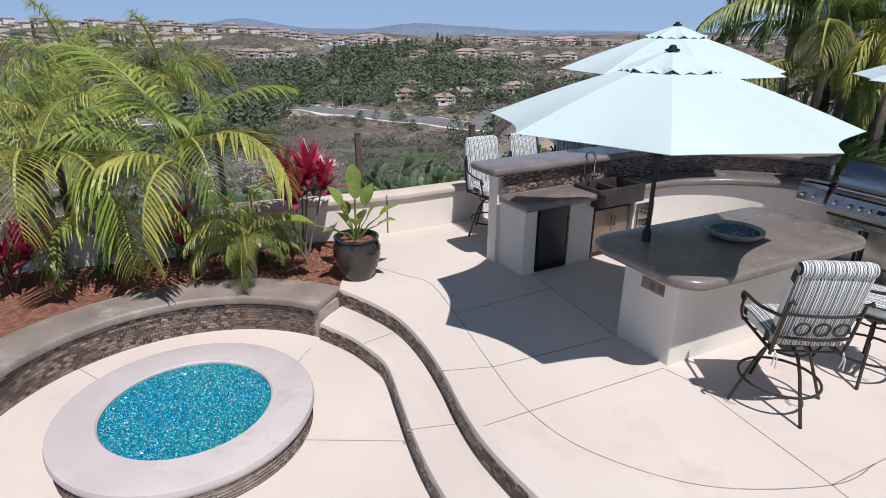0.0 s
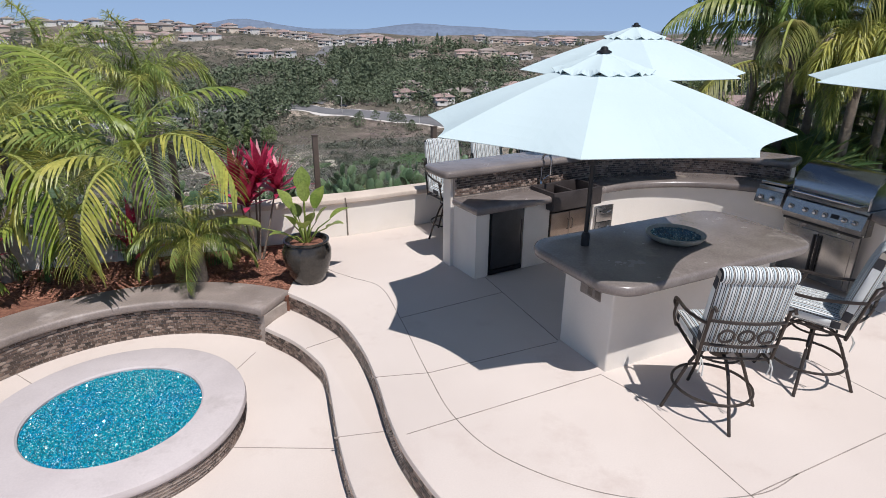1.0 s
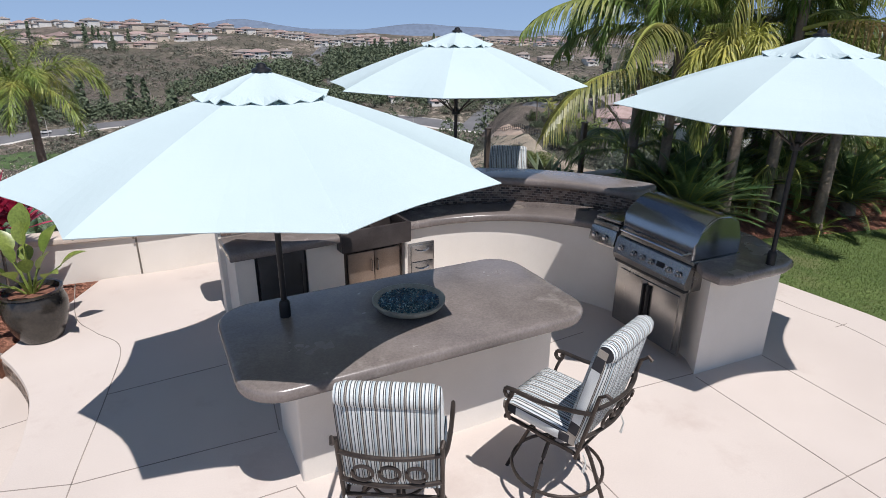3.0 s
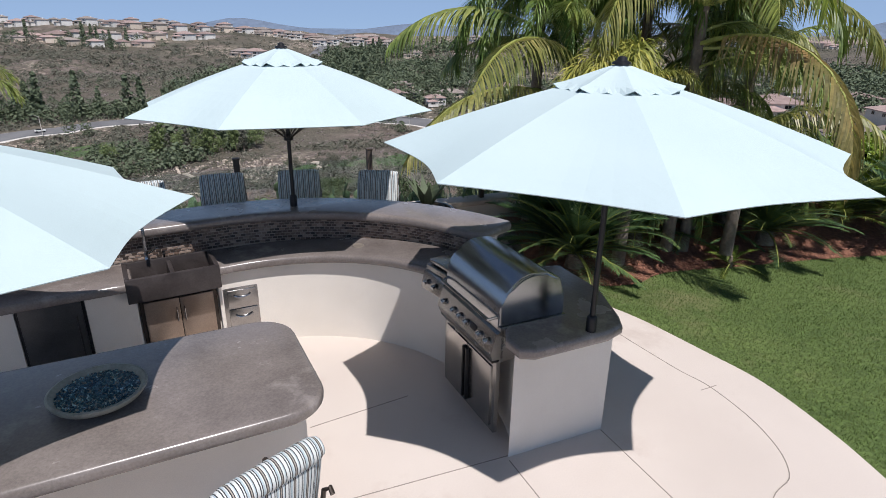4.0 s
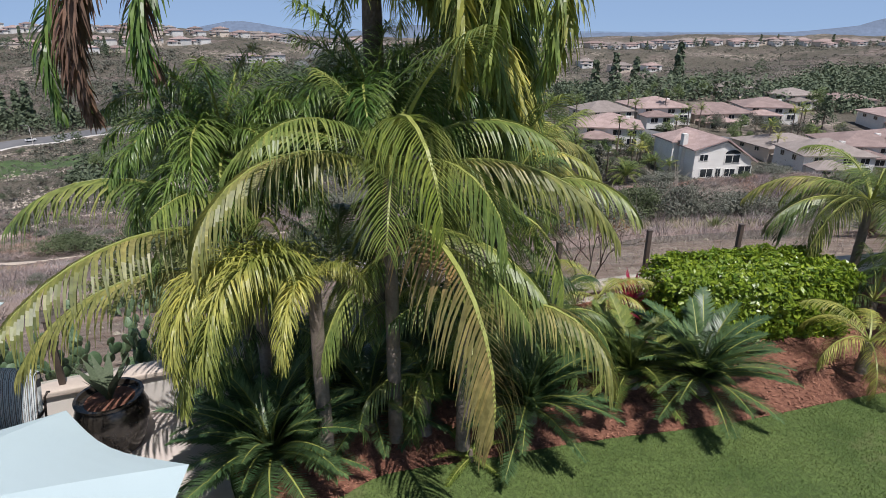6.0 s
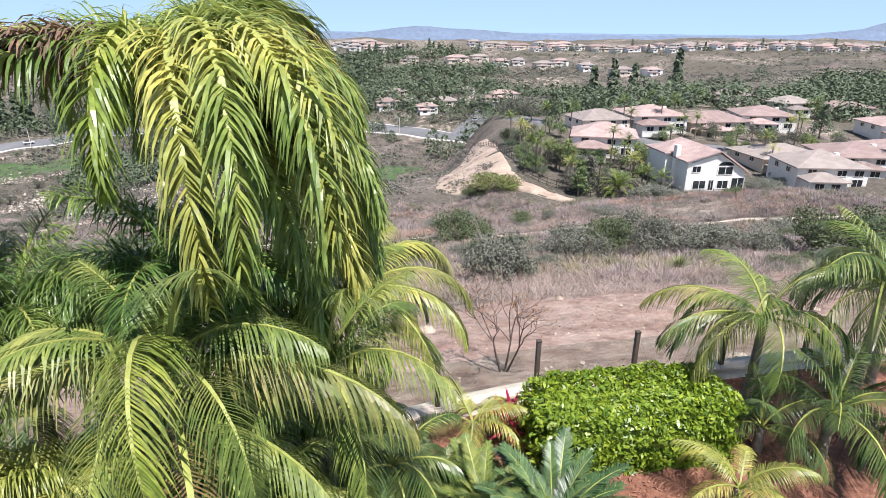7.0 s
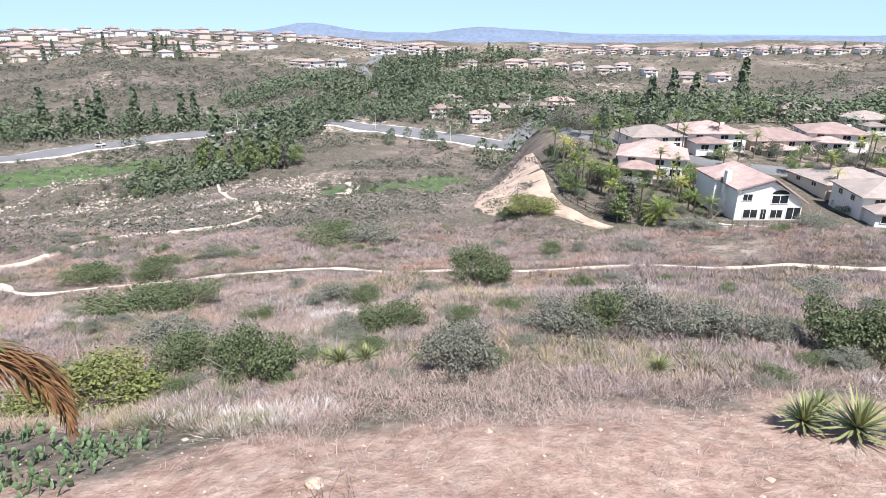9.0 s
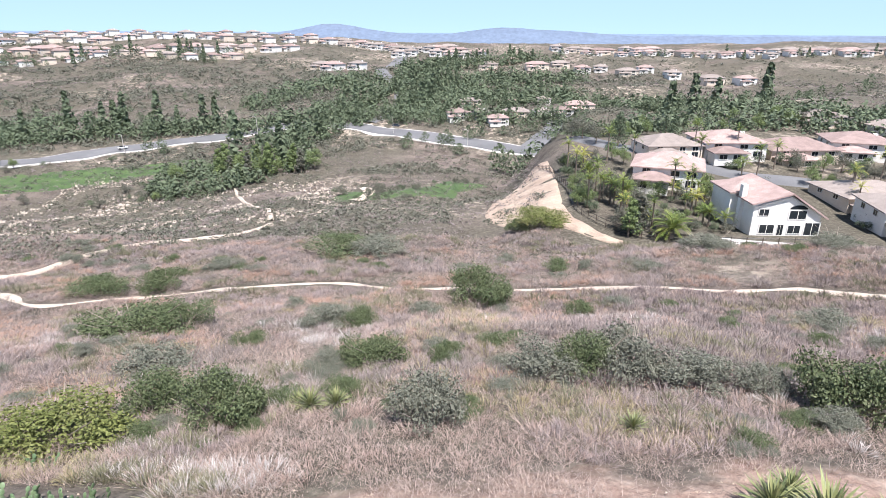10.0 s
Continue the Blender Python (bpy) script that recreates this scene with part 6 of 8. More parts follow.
# ---- open land: trail, road, bare bank ----
def draped(name, line, width, material, lift, label, category, parent=None, step=3.0, ragged=0.0):
    """A band laid on the land along a line."""
    length, at = along(spline(line, 6))
    n = max(4, int(length / step))
    verts, faces = [], []
    m = 4
    for i in range(n + 1):
        p, t = at(length * i / n)
        s = Vector((-t.y, t.x))
        w = width * max(0.15, 1 + ragged * (noise.noise((i * 0.31, width, 4)) + 0.5 * noise.noise((i * 0.9, width, 9))))
        for j in range(m + 1):
            q = p + s * w * (j / m - 0.5)
            verts.append((q.x, q.y, land(q.x, q.y) + lift - (0.5 if j in (0, m) else 0)))
    for i in range(n):
        for j in range(m):
            a = i * (m + 1) + j
            faces.append((a, a + 1, a + m + 2, a + m + 1))
    return tagged(part_of(name, raw(verts, faces), material, parent, flat=180), label, category, kind="structure")


TRAIL = [(-70, 84), (-50.8, 78.5), (-41.6, 74.2), (-33.4, 78.5), (-23.3, 80.1), (-12.7, 84.1), (-1.4, 85.4), (10.8, 79.5), (21.7, 80.7), (28.1, 80.4), (34.6, 78.5), (43, 78), (53.6, 78.1), (60.1, 73.8), (85, 70)]
draped("trail", TRAIL, 1.6, M_TRAIL, 0.08, "pale sandy footpath across the slope", "path", step=1.2, ragged=1.5)
draped("trail_lower", [(-75, 82), (-60, 90), (-58, 101), (-50, 113), (-44, 120), (-36, 138)], 1.6, M_TRAIL, 0.5, "pale sandy footpath in the gully", "path", step=2, ragged=0.8)
draped("drain_channel", [(-37, 140), (-50, 165), (-80, 210), (-92, 231)], 1.4, M_TRAIL, 0.6, "pale concrete drainage channel", "channel", step=3, ragged=0.3)
draped("drain_outlet", [(-33, 196), (-30, 203), (-32, 216), (-36, 226)], 5, M_TRAIL, 0.6, "pale bare outlet of a drainage channel", "channel", step=4, ragged=0.4)
ROADLINE = [(-320, 215), (-212, 247), (-177, 277), (-148, 296), (-113, 335), (-80, 339), (-44, 325), (-3, 312), (17, 309), (40, 306), (70, 312), (120, 330)]
M_KERB = coarse("kerb_concrete", (0.55, 0.52, 0.48), (0.66, 0.63, 0.59), 0.3, 4, 0.9, 0.1)
draped("pavement_verge", ROADLINE, 17, M_KERB, 0.35, "pale pavement beside the road", "pavement", step=6)
draped("road", ROADLINE, 12, M_ROAD, 0.75, "grey asphalt road through the valley", "road", step=6)
draped("road_hill", [(-66, 345), (-58, 400), (-62, 440), (-84, 530), (-112, 590), (-118, 660), (-112, 740)], 13, M_ROAD, 0.8, "grey asphalt road climbing the hill", "road", step=8)
draped("road_close", [(26, 306), (34, 325), (43, 352), (49, 380)], 11, M_ROAD, 0.9, "short grey residential street", "road", step=5)
draped("road_estate", [(40, 205), (75, 170), (115, 160), (160, 165)], 9, M_ROAD, 0.5, "grey residential street between houses", "road", step=5)
M_BANK = coarse("bare_bank", (0.36, 0.265, 0.205), (0.52, 0.41, 0.32), 0.25, 3, 0.95, 0.8, spots=(0.26, 0.2, 0.15), spot_scale=0.3, bump_dist=0.3)
def bank_mesh():
    """The bare cut that falls from the edge of the estate, gullied."""
    verts, faces = [], []
    top = spline([(31.0, 190), (31.6, 172), (31.8, 160), (32.0, 146), (32.0, 134), (33, 124), (37, 116), (42, 112)], 8)
    foot = spline([(27, 200), (21, 182), (16.5, 164), (14.5, 150), (14.5, 138), (20, 127), (31, 116.5), (39.5, 110.5)], 8)
    la, fa_ = along(top)
    lb, fb_ = along(foot)
    n, m = 70, 22
    for i in range(n + 1):
        p, q = fa_(la * i / n)[0], fb_(lb * i / n)[0]
        for j in range(m + 1):
            k = j / m
            x, y = p.x + (q.x - p.x) * k, p.y + (q.y - p.y) * k
            g = noise.noise((i * 0.33, k * 1.2, 2)) * 1.2 + noise.noise((i * 1.1, k * 3, 5)) * 0.4
            rim = math.sin(math.pi * k) * (0.5 + 0.8 * g)
            verts.append((x, y, land(x, y) + 0.15 + rim - (1.2 if j in (0, m) or i in (0, n) else 0) - 0.6 * max(0, noise.noise((i * 0.25, k * 2.5, 8)))))
    faces = [(i * (m + 1) + j, (i + 1) * (m + 1) + j, (i + 1) * (m + 1) + j + 1, i * (m + 1) + j + 1) for i in range(n) for j in range(m)]
    tagged(part_of("bank", raw(verts, faces), M_BANK, flat=180), "bare eroded earth bank below the estate", "bank", kind="structure")


bank_mesh()
draped("terrace", [(58, 113.5), (66, 112.5), (80, 113.5)], 7, M_KERB, 0.3, "pale paved terrace behind a house", "terrace", step=2)
M_ICE = coarse("ground_cover", (0.04, 0.075, 0.025), (0.1, 0.15, 0.055), 0.3, 3, 0.9, 0.8, bump_dist=0.3)
draped("ground_cover_left", [(-215, 215), (-170, 238), (-120, 262), (-95, 268)], 26, M_ICE, 0.3, "green ground cover below the road", "ground cover", step=4, ragged=0.5)
draped("ground_cover_gully", [(-40, 206), (-22, 204), (-8, 214), (4, 232)], 17, M_ICE, 0.4, "green ground cover in the gully", "ground cover", step=3, ragged=0.7)


# ---- shrubs and trees ----
def clump_spots(rnd, count, w, h, lobes):
    """Spots for leaves, with their way out, in an uneven mound of several lobes with gaps."""
    cs = []
    for _ in range(lobes):
        a, r = rnd.uniform(0, math.tau), 0.36 * rnd.random() ** 0.6
        k = 1 - (r / 0.5) ** 2 * 0.7
        cs.append((math.cos(a) * r * w, math.sin(a) * r * w, rnd.uniform(0.3, 0.72) * h * k, rnd.uniform(0.09, 0.2)))
    out = []
    for _ in range(count):
        x, y, z, r = rnd.choice(cs)
        d = Vector((rnd.gauss(0, 1), rnd.gauss(0, 1), rnd.gauss(0.35, 1))).normalized()
        q = d * (0.45 + 0.55 * rnd.random() ** 0.5) * (1 + 0.5 * noise.noise((d.x * 3 + x * 9, d.y * 3 + y * 9, d.z * 3)))
        out.append((Vector((x + q.x * r * w, y + q.y * r * w, max(0.01, z + q.z * r * h * 1.5))), (d + Vector((0, 0, 0.25))).normalized()))
    return out


def shrub_mesh(seed, count, size, lobes, material, h=0.45):
    rnd = random.Random(seed)
    verts, faces = [], []
    puff(verts, faces, clump_spots(rnd, count, 1.0, h, lobes), size, rnd, 0.5, 0.6)
    me = raw(verts, faces)
    me.materials.append(material)
    return me


SHRUBS = {k: [shrub_mesh(400 + 10 * j + i, 9000, 0.0125, 26, mat, 0.5) for i in range(3)] for j, (k, mat) in enumerate((("green", M_SHRUB), ("grey", M_SHRUBG), ("bright", leafy("bright_shrub", (0.085, 0.105, 0.025), (0.2, 0.22, 0.065), (0.2, 0.2, 0.075), 0.7, 0.1, island=True))))}
TWIG = bmesh.new()
trnd = random.Random(4)
for _ in range(26):
    a, e, r = trnd.uniform(0, math.tau), trnd.uniform(0.3, 1.3), trnd.uniform(0.3, 0.5)
    tube(TWIG, [(0, 0, -0.05), (math.cos(a) * r * 0.4, math.sin(a) * r * 0.4, r * 0.4 * math.tan(e) * 0.5), (math.cos(a) * r, math.sin(a) * r, min(0.48, r * math.tan(e) * 0.6))], [0.008, 0.005, 0.002], 4)
TWIGS = bpy.data.meshes.new("twigwork")
TWIG.to_mesh(TWIGS)
TWIGS.materials.append(coarse("grey_twig", (0.25, 0.2, 0.16), (0.42, 0.36, 0.31), 3, 20, 0.95, 0.2))


def shrub(x, y, w, tall, kind, seed, twigs=True):
    label = {"green": "dark green rounded shrub on the dry slope", "grey": "grey half-dry shrub on the slope", "bright": "yellow-green shrub on the dry slope"}[kind]
    s = thing("shrub", pose(x, y, land(x, y) - 0.02 * w, 0, 0, seed * 77) @ Matrix.Diagonal((w * 1.22, w * 1.1, tall * 2.5, 1)), label, "shrub", "shrubs on the slope")
    if twigs:
        part_of("twigwork", TWIGS, TWIGS.materials[0], s)
    part_of("foliage", SHRUBS[kind][seed % 3], M_SHRUB, s, smooth=False)


# plan place, width, height, kind
for i, (x, y, w, h, k) in enumerate(((-1.6, 33.6, 7.4, 2.4, "bright"), (1.6, 37.2, 4.6, 2.2, "green"), (6.5, 35.2, 5.0, 2.9, "green"), (4.3, 38.5, 3.6, 1.8, "grey"), (-4.5, 46, 6.5, 2.0, "grey"), (-14.5, 57.5, 9.5, 3.0, "green"), (-10.2, 58.5, 6.5, 2.6, "green"),
                                     (-37, 81, 9, 2.6, "green"), (-28.5, 82.5, 7, 3.4, "green"), (-9, 105, 13, 3.2, "green"), (-2.5, 104, 11, 3.0, "grey"), (17.3, 73.8, 8.6, 4.3, "green"), (3.0, 62.5, 6.2, 1.9, "grey"), (6.6, 62, 4.4, 1.8, "green"),
                                     (12.4, 44.6, 4.6, 2.3, "green"), (9.3, 43.6, 3.6, 1.3, "grey"), (17.6, 34.4, 4.2, 2.5, "grey"), (17.2, 44.6, 2.6, 1.3, "green"), (23.2, 41.6, 5.0, 2.0, "grey"), (25.6, 42.2, 4.2, 2.3, "green"), (28.2, 42.3, 5.0, 2.9, "grey"),
                                     (31.6, 40.6, 5.0, 1.8, "grey"), (35.0, 40.6, 3.4, 1.4, "grey"), (38.2, 38.4, 5.4, 3.4, "green"), (41.5, 39.5, 4.5, 2.6, "grey"), (26.6, 121.5, 12, 3.4, "bright"), (22.5, 121, 6, 2.6, "green"), (27.9, 64.6, 3.6, 1.7, "green"), (20.2, 47.4, 2.8, 0.9, "green"),
                                     (27.8, 93.5, 5.2, 1.6, "green"), (50.6, 98, 9, 2.2, "grey"), (67, 96, 7.4, 2.0, "grey"), (12.3, 67, 4, 1.4, "grey"), (48, 60, 6, 1.6, "grey"), (-20, 66, 5, 1.4, "grey"), (55, 48, 6, 1.8, "grey"), (60, 60, 5, 1.4, "green"),
                                     (78.6, 113, 7, 2, "green"), (54, 109.5, 6.5, 1.6, "green"), (33, 70, 4, 1.0, "grey"), (40, 88, 5, 1.2, "grey"), (14, 92, 5, 1.3, "grey"), (-25, 95, 6, 1.6, "grey"))):
    shrub(x, y, w, h, k, i)
rnd = random.Random(431)
n = 0
while n < 150:
    y = 32 + 84 * rnd.random() ** 1.2
    x = 12 + rnd.uniform(-1, 1) * (10 + 0.68 * y)
    if (x > 30 and y > 106) or 71 < y < 88 or noise.noise((x * 0.06, y * 0.06, 17)) < -0.1:
        continue
    n += 1
    w = rnd.uniform(0.8, 2.6) * (0.7 + y / 110)
    shrub(x, y, w, w * rnd.uniform(0.22, 0.42), rnd.choice(("green", "grey", "grey")), n, False)


def scrub(name, count, dist0, dist1, size, per, material, label, seed, keep, leaf=0.3, tall=0.42):
    """Far brush: many small tufts of leaves, joined."""
    rnd = random.Random(seed)
    verts, faces = [], []
    done = 0
    while done < count:
        y = dist0 * (dist1 / dist0) ** rnd.random()
        x = 12 + rnd.uniform(-1, 0.95) * (18 + 0.98 * y)
        if not keep(x, y, rnd):
            continue
        s = size * rnd.uniform(0.5, 1.5) * (0.7 + y / 420)
        z = land(x, y)
        spots = []
        for _ in range(per):
            d = Vector((rnd.gauss(0, 1), rnd.gauss(0, 1), abs(rnd.gauss(0, 1)) + 0.15)).normalized()
            k = rnd.uniform(0.6, 1.1)
            spots.append((Vector((x + d.x * s * k, y + d.y * s * k, z + d.z * s * k * tall * 2)), (d + Vector((0, 0, 0.3))).normalized()))
        puff(verts, faces, spots, s * leaf, rnd, 0.65, 0.45)
        done += 1
    tagged(part_of(name, raw(verts, faces), material, smooth=False), label, "brush", kind="stuff")


def trail_y(x):
    for a, b in zip(TRAIL, TRAIL[1:]):
        if a[0] <= x <= b[0]:
            return a[1] + (b[1] - a[1]) * (x - a[0]) / (b[0] - a[0])
    return -99


def wild(x, y):
    """Open land without road, houses or paths."""
    if (x > 28 and 110 < y < 300) or (-3 < x < 8.5 and 22 < y < 28.5):
        return False
    if y > 230 and y < 350 and x > -240:
        for a, b in zip(ROADLINE, ROADLINE[1:]):
            if a[0] <= x <= b[0]:
                r = a[1] + (b[1] - a[1]) * (x - a[0]) / (b[0] - a[0])
                if abs(y - r) < 15:
                    return False
    if 66 < y < 92 and abs(y - trail_y(x)) < 1.3:
        return False
    return True


M_SCRUBD = leafy("dry_scrub", (0.155, 0.13, 0.12), (0.3, 0.257, 0.24), (0.245, 0.21, 0.197), 0.95, 0.05, island=True)
M_SCRUBG = leafy("olive_scrub", (0.085, 0.09, 0.066), (0.175, 0.172, 0.132), (0.15, 0.145, 0.115), 0.9, 0.05, island=True)
M_MAUVE = leafy("grey_brush", (0.22, 0.175, 0.165), (0.45, 0.375, 0.36), (0.36, 0.285, 0.275), 0.95, 0.1, island=True)
scrub("scrub_dry", 15000, 96, 620, 0.8, 18, M_SCRUBD, "dry brown brush on the slopes", 501, lambda x, y, r: wild(x, y) and noise.noise((x * 0.03, y * 0.03, 1)) > -0.45, 0.2, 0.3)
scrub("scrub_olive", 16000, 100, 800, 1.0, 20, M_SCRUBG, "olive green brush on the slopes", 502, lambda x, y, r: wild(x, y) and noise.noise((x * 0.012, y * 0.012, 8)) + 0.6 * noise.noise((x * 0.05, y * 0.05, 4)) > (0.15 if y < 130 else -0.3), 0.2, 0.36)


def brush(name, count, y0, y1, tall, material, label, seed, level, fine=1.0, blades=58, bare=False, x_least=-999):
    """Low mounds of thin twigs and blades that fan out from their feet, joined."""
    rnd = random.Random(seed)
    verts, faces = [], []
    done = 0
    while done < count:
        y = y0 + (y1 - y0) * rnd.random() ** 1.7
        x = 12 + rnd.uniform(-1, 1) * (14 + 0.72 * y)
        if x < x_least or not wild(x, y) or (y < 26.5 + 0.25 * (x - 8)) != bare or y < fence_y(x) + 1 or noise.noise((x * 0.09, y * 0.09, seed)) < level:
            continue
        done += 1
        r = rnd.uniform(0.35, 1.0) * (0.8 + y / 90)
        h = r * rnd.uniform(0.5, 0.9) * tall
        z = land(x, y)
        for _ in range(blades):
            a, k = rnd.uniform(0, math.tau), rnd.random() ** 0.6
            foot = Vector((x + math.cos(a) * r * 0.5 * k, y + math.sin(a) * r * 0.5 * k, z - 0.04))
            lift = h * (1.05 - 0.75 * k * k) * rnd.uniform(0.6, 1.1)
            tip = Vector((x + math.cos(a) * r * k * 1.2 + rnd.gauss(0, 0.1) * r, y + math.sin(a) * r * k * 1.2 + rnd.gauss(0, 0.1) * r, z + lift))
            w = (0.004 + y * 0.00022) * fine * rnd.uniform(0.6, 1.4)
            b_ = rnd.uniform(0, math.tau)
            s = Vector((math.cos(b_), math.sin(b_), 0)) * w
            mid = foot.lerp(tip, 0.55) + Vector((0, 0, 0.08 * lift))
            q = len(verts)
            verts += [foot, mid - s, mid + s, tip]
            faces.append((q, q + 1, q + 3, q + 2))
    tagged(part_of(name, raw(verts, faces), material, smooth=False), label, "brush", kind="stuff")


M_PINK = leafy("rosy_brush", (0.29, 0.205, 0.175), (0.49, 0.385, 0.335), (0.41, 0.31, 0.27), 0.95, 0.15, island=True)
M_OLIVEB = leafy("dull_green_brush", (0.11, 0.11, 0.07), (0.26, 0.25, 0.16), (0.22, 0.2, 0.13), 0.9, 0.1, island=True)
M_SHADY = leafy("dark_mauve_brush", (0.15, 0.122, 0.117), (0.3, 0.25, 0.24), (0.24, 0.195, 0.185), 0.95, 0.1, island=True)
M_PALE = leafy("bleached_twigs", (0.42, 0.38, 0.36), (0.62, 0.57, 0.54), (0.55, 0.5, 0.47), 0.95, 0.1, island=True)
M_STRAW = leafy("olive_straw", (0.24, 0.2, 0.11), (0.44, 0.38, 0.23), (0.36, 0.31, 0.18), 0.95, 0.15, island=True)
M_RUST = leafy("rusty_brush", (0.3, 0.18, 0.13), (0.47, 0.32, 0.25), (0.4, 0.26, 0.2), 0.95, 0.15, island=True)
brush("brush_tufts", 150, 17, 32, 0.45, M_SCRUBD, "small dry tufts on bare soil", 510, -0.2, 0.8, 22, True)
brush("brush_grey", 2300, 26, 112, 1.0, M_MAUVE, "grey-mauve half-dead brush on the slope", 504, 0.05)
brush("brush_rosy", 3400, 26, 118, 0.8, M_PINK, "rosy tan dry brush on the slope", 505, -0.3)
brush("brush_olive", 1300, 27, 118, 0.9, M_OLIVEB, "dull green low brush on the slope", 506, 0.15, 1.6)
brush("brush_pale", 300, 27, 62, 1.0, M_PALE, "bleached grey dead twigs on the slope", 512, 0.22, 0.9)
brush("brush_straw", 700, 27, 70, 0.9, M_STRAW, "olive straw-coloured brush on the slope", 513, 0.18, 1.1)
brush("brush_rust", 1300, 40, 116, 0.7, M_RUST, "rusty brown dry brush on the slope", 514, 0.15, 1.2)
brush("brush_mauve", 1500, 40, 80, 0.9, M_SHADY, "dark mauve brush on the slope", 515, -0.5, 1.3, 58, False, 24)
brush("brush_brown", 2200, 40, 118, 0.8, M_SCRUBD, "dark brown dry brush on the slope", 507, 0.0, 1.3)

scrub("scrub_far", 5000, 250, 640, 1.5, 26, M_SCRUBG, "dark shrubs dotted over the far slopes", 508, lambda x, y, r: wild(x, y) and x < 40 + 0.2 * y and noise.noise((x * 0.02, y * 0.02, 30)) > -0.1, 0.2, 0.42)
M_RUBBLE = leafy("pale_rubble", (0.4, 0.34, 0.28), (0.62, 0.54, 0.45), (0.5, 0.43, 0.36), 0.95, 0.0, island=True)
scrub("rubble", 3800, 138, 240, 0.8, 4, M_RUBBLE, "pale broken rubble on the gully slopes", 509, lambda x, y, r: -165 < x < -25 and x < 60 - 0.55 * y + 40 and noise.noise((x * 0.05, y * 0.05, 33)) > -0.05, 0.42, 0.15)

WOODS = ((-235, 275, -130, 325, 9), (-112, 232, -86, 262, 16), (-100, 300, -66, 365, 13), (-50, 360, -46, 460, 13), (-86, 390, -80, 470, 9), (-50, 480, -75, 640, 28), (-60, 640, 40, 720, 30),
         (-30, 350, 45, 360, 12), (-20, 420, 60, 470, 26), (60, 410, 150, 440, 16), (45, 205, 130, 262, 26), (130, 200, 260, 330, 36), (-60, 470, -10, 560, 24), (-98, 352, -96, 470, 10), (-40, 352, -36, 460, 14), (-20, 480, 60, 560, 26), (-300, 285, -235, 300, 14), (-150, 400, -110, 520, 16), (-200, 300, -110, 345, 8))


def in_woods(x, y):
    for x0, y0, x1, y1, w in WOODS:
        d = Vector((x1 - x0, y1 - y0))
        k = min(1, max(0, (Vector((x, y)) - Vector((x0, y0))).dot(d) / d.length_squared))
        if (Vector((x0, y0)) + d * k - Vector((x, y))).length < w:
            return True
    return False


scrub("woods", 2500, 215, 730, 2.3, 62, M_TREE, "dark green trees massed along the valley", 503, lambda x, y, r: in_woods(x, y) and (not (x > 28 and 110 < y < 300) or r.random() < 0.4), 0.18, 0.95)


def dry_grass():
    rnd = random.Random(511)
    verts, faces = [], []
    n = 0
    while n < 60000:
        y = 24 + 96 * rnd.random() ** 1.9
        x = 12 + rnd.uniform(-1, 1) * (14 + 0.75 * y)
        edge = 23.5 + 0.25 * x - 9 * 0.5 * (noise.noise((x * 0.3, y * 0.3, 3)) + 0.1)
        if y < edge and rnd.random() > 0.03:
            continue
        if abs(y - trail_y(x)) < 1.2 or noise.noise((x * 0.11, y * 0.11, 6)) < -0.45 or (x > 30 and y > 106) or (-3 < x < 8.5 and y < 28.5):
            continue
        n += 1
        z = land(x, y)
        h = rnd.uniform(0.08, 0.3) * (1 + y / 75) * (1 + 0.6 * noise.noise((x * 0.4, y * 0.4, 9)))
        for _ in range(6):
            p = Vector((x + rnd.gauss(0, 0.26 + y * 0.002), y + rnd.gauss(0, 0.26 + y * 0.002), z - 0.03))
            a = rnd.uniform(0, math.tau)
            s = Vector((math.cos(a), math.sin(a), 0)) * (0.005 + y * 0.0002)
            k = len(verts)
            verts += [p - s, p + s, p + Vector((rnd.gauss(0, 0.8), rnd.gauss(0, 0.8), 1)) * h]
            faces.append((k, k + 1, k + 2))
    tagged(part_of("dry_grass", raw(verts, faces), M_DRY, smooth=False), "pale dry grass and brush on the slope", "dry grass", kind="stuff")


dry_grass()


def stones():
    rnd = random.Random(521)
    verts, faces = [], []
    for _ in range(420):
        x, y = rnd.uniform(2, 34), rnd.uniform(16.5, 30)
        if y < fence_y(x) + 1:
            continue
        s = rnd.uniform(0.02, 0.07) * (2.2 if rnd.random() < 0.03 else 1)
        c = Vector((x, y, land(x, y) + s * 0.2))
        k = len(verts)
        for d in ((1, 0, 0), (0, 1, 0), (-1, 0, 0), (0, -1, 0), (0, 0, 0.8), (0, 0, -0.6)):
            verts.append(c + Vector(d) * s * rnd.uniform(0.7, 1.3))
        for a, b in ((0, 1), (1, 2), (2, 3), (3, 0)):
            faces += [(k + a, k + b, k + 4), (k + b, k + a, k + 5)]
    tagged(part_of("stones", raw(verts, faces), M_ROCK, smooth=False), "small pale stones on bare soil", "stones", kind="stuff")


stones()
bm = bmesh.new()
bmesh.ops.create_icosphere(bm, subdivisions=3, radius=0.24, matrix=Matrix.Diagonal((1.3, 0.9, 0.75, 1)))
for v in bm.verts:
    v.co += v.co * 0.3 * noise.noise(v.co * 5)
rock = part("boulder", bm, M_ROCK, flat=25)
rock.location = (13.96, 22.86, land(13.96, 22.86) + 0.05)
tagged(rock, "pale sandy boulder on bare soil", "boulder")


M_SAPLING = coarse("sapling_bark", (0.09, 0.065, 0.055), (0.17, 0.125, 0.105), 5, 40, 0.95, 0.3)


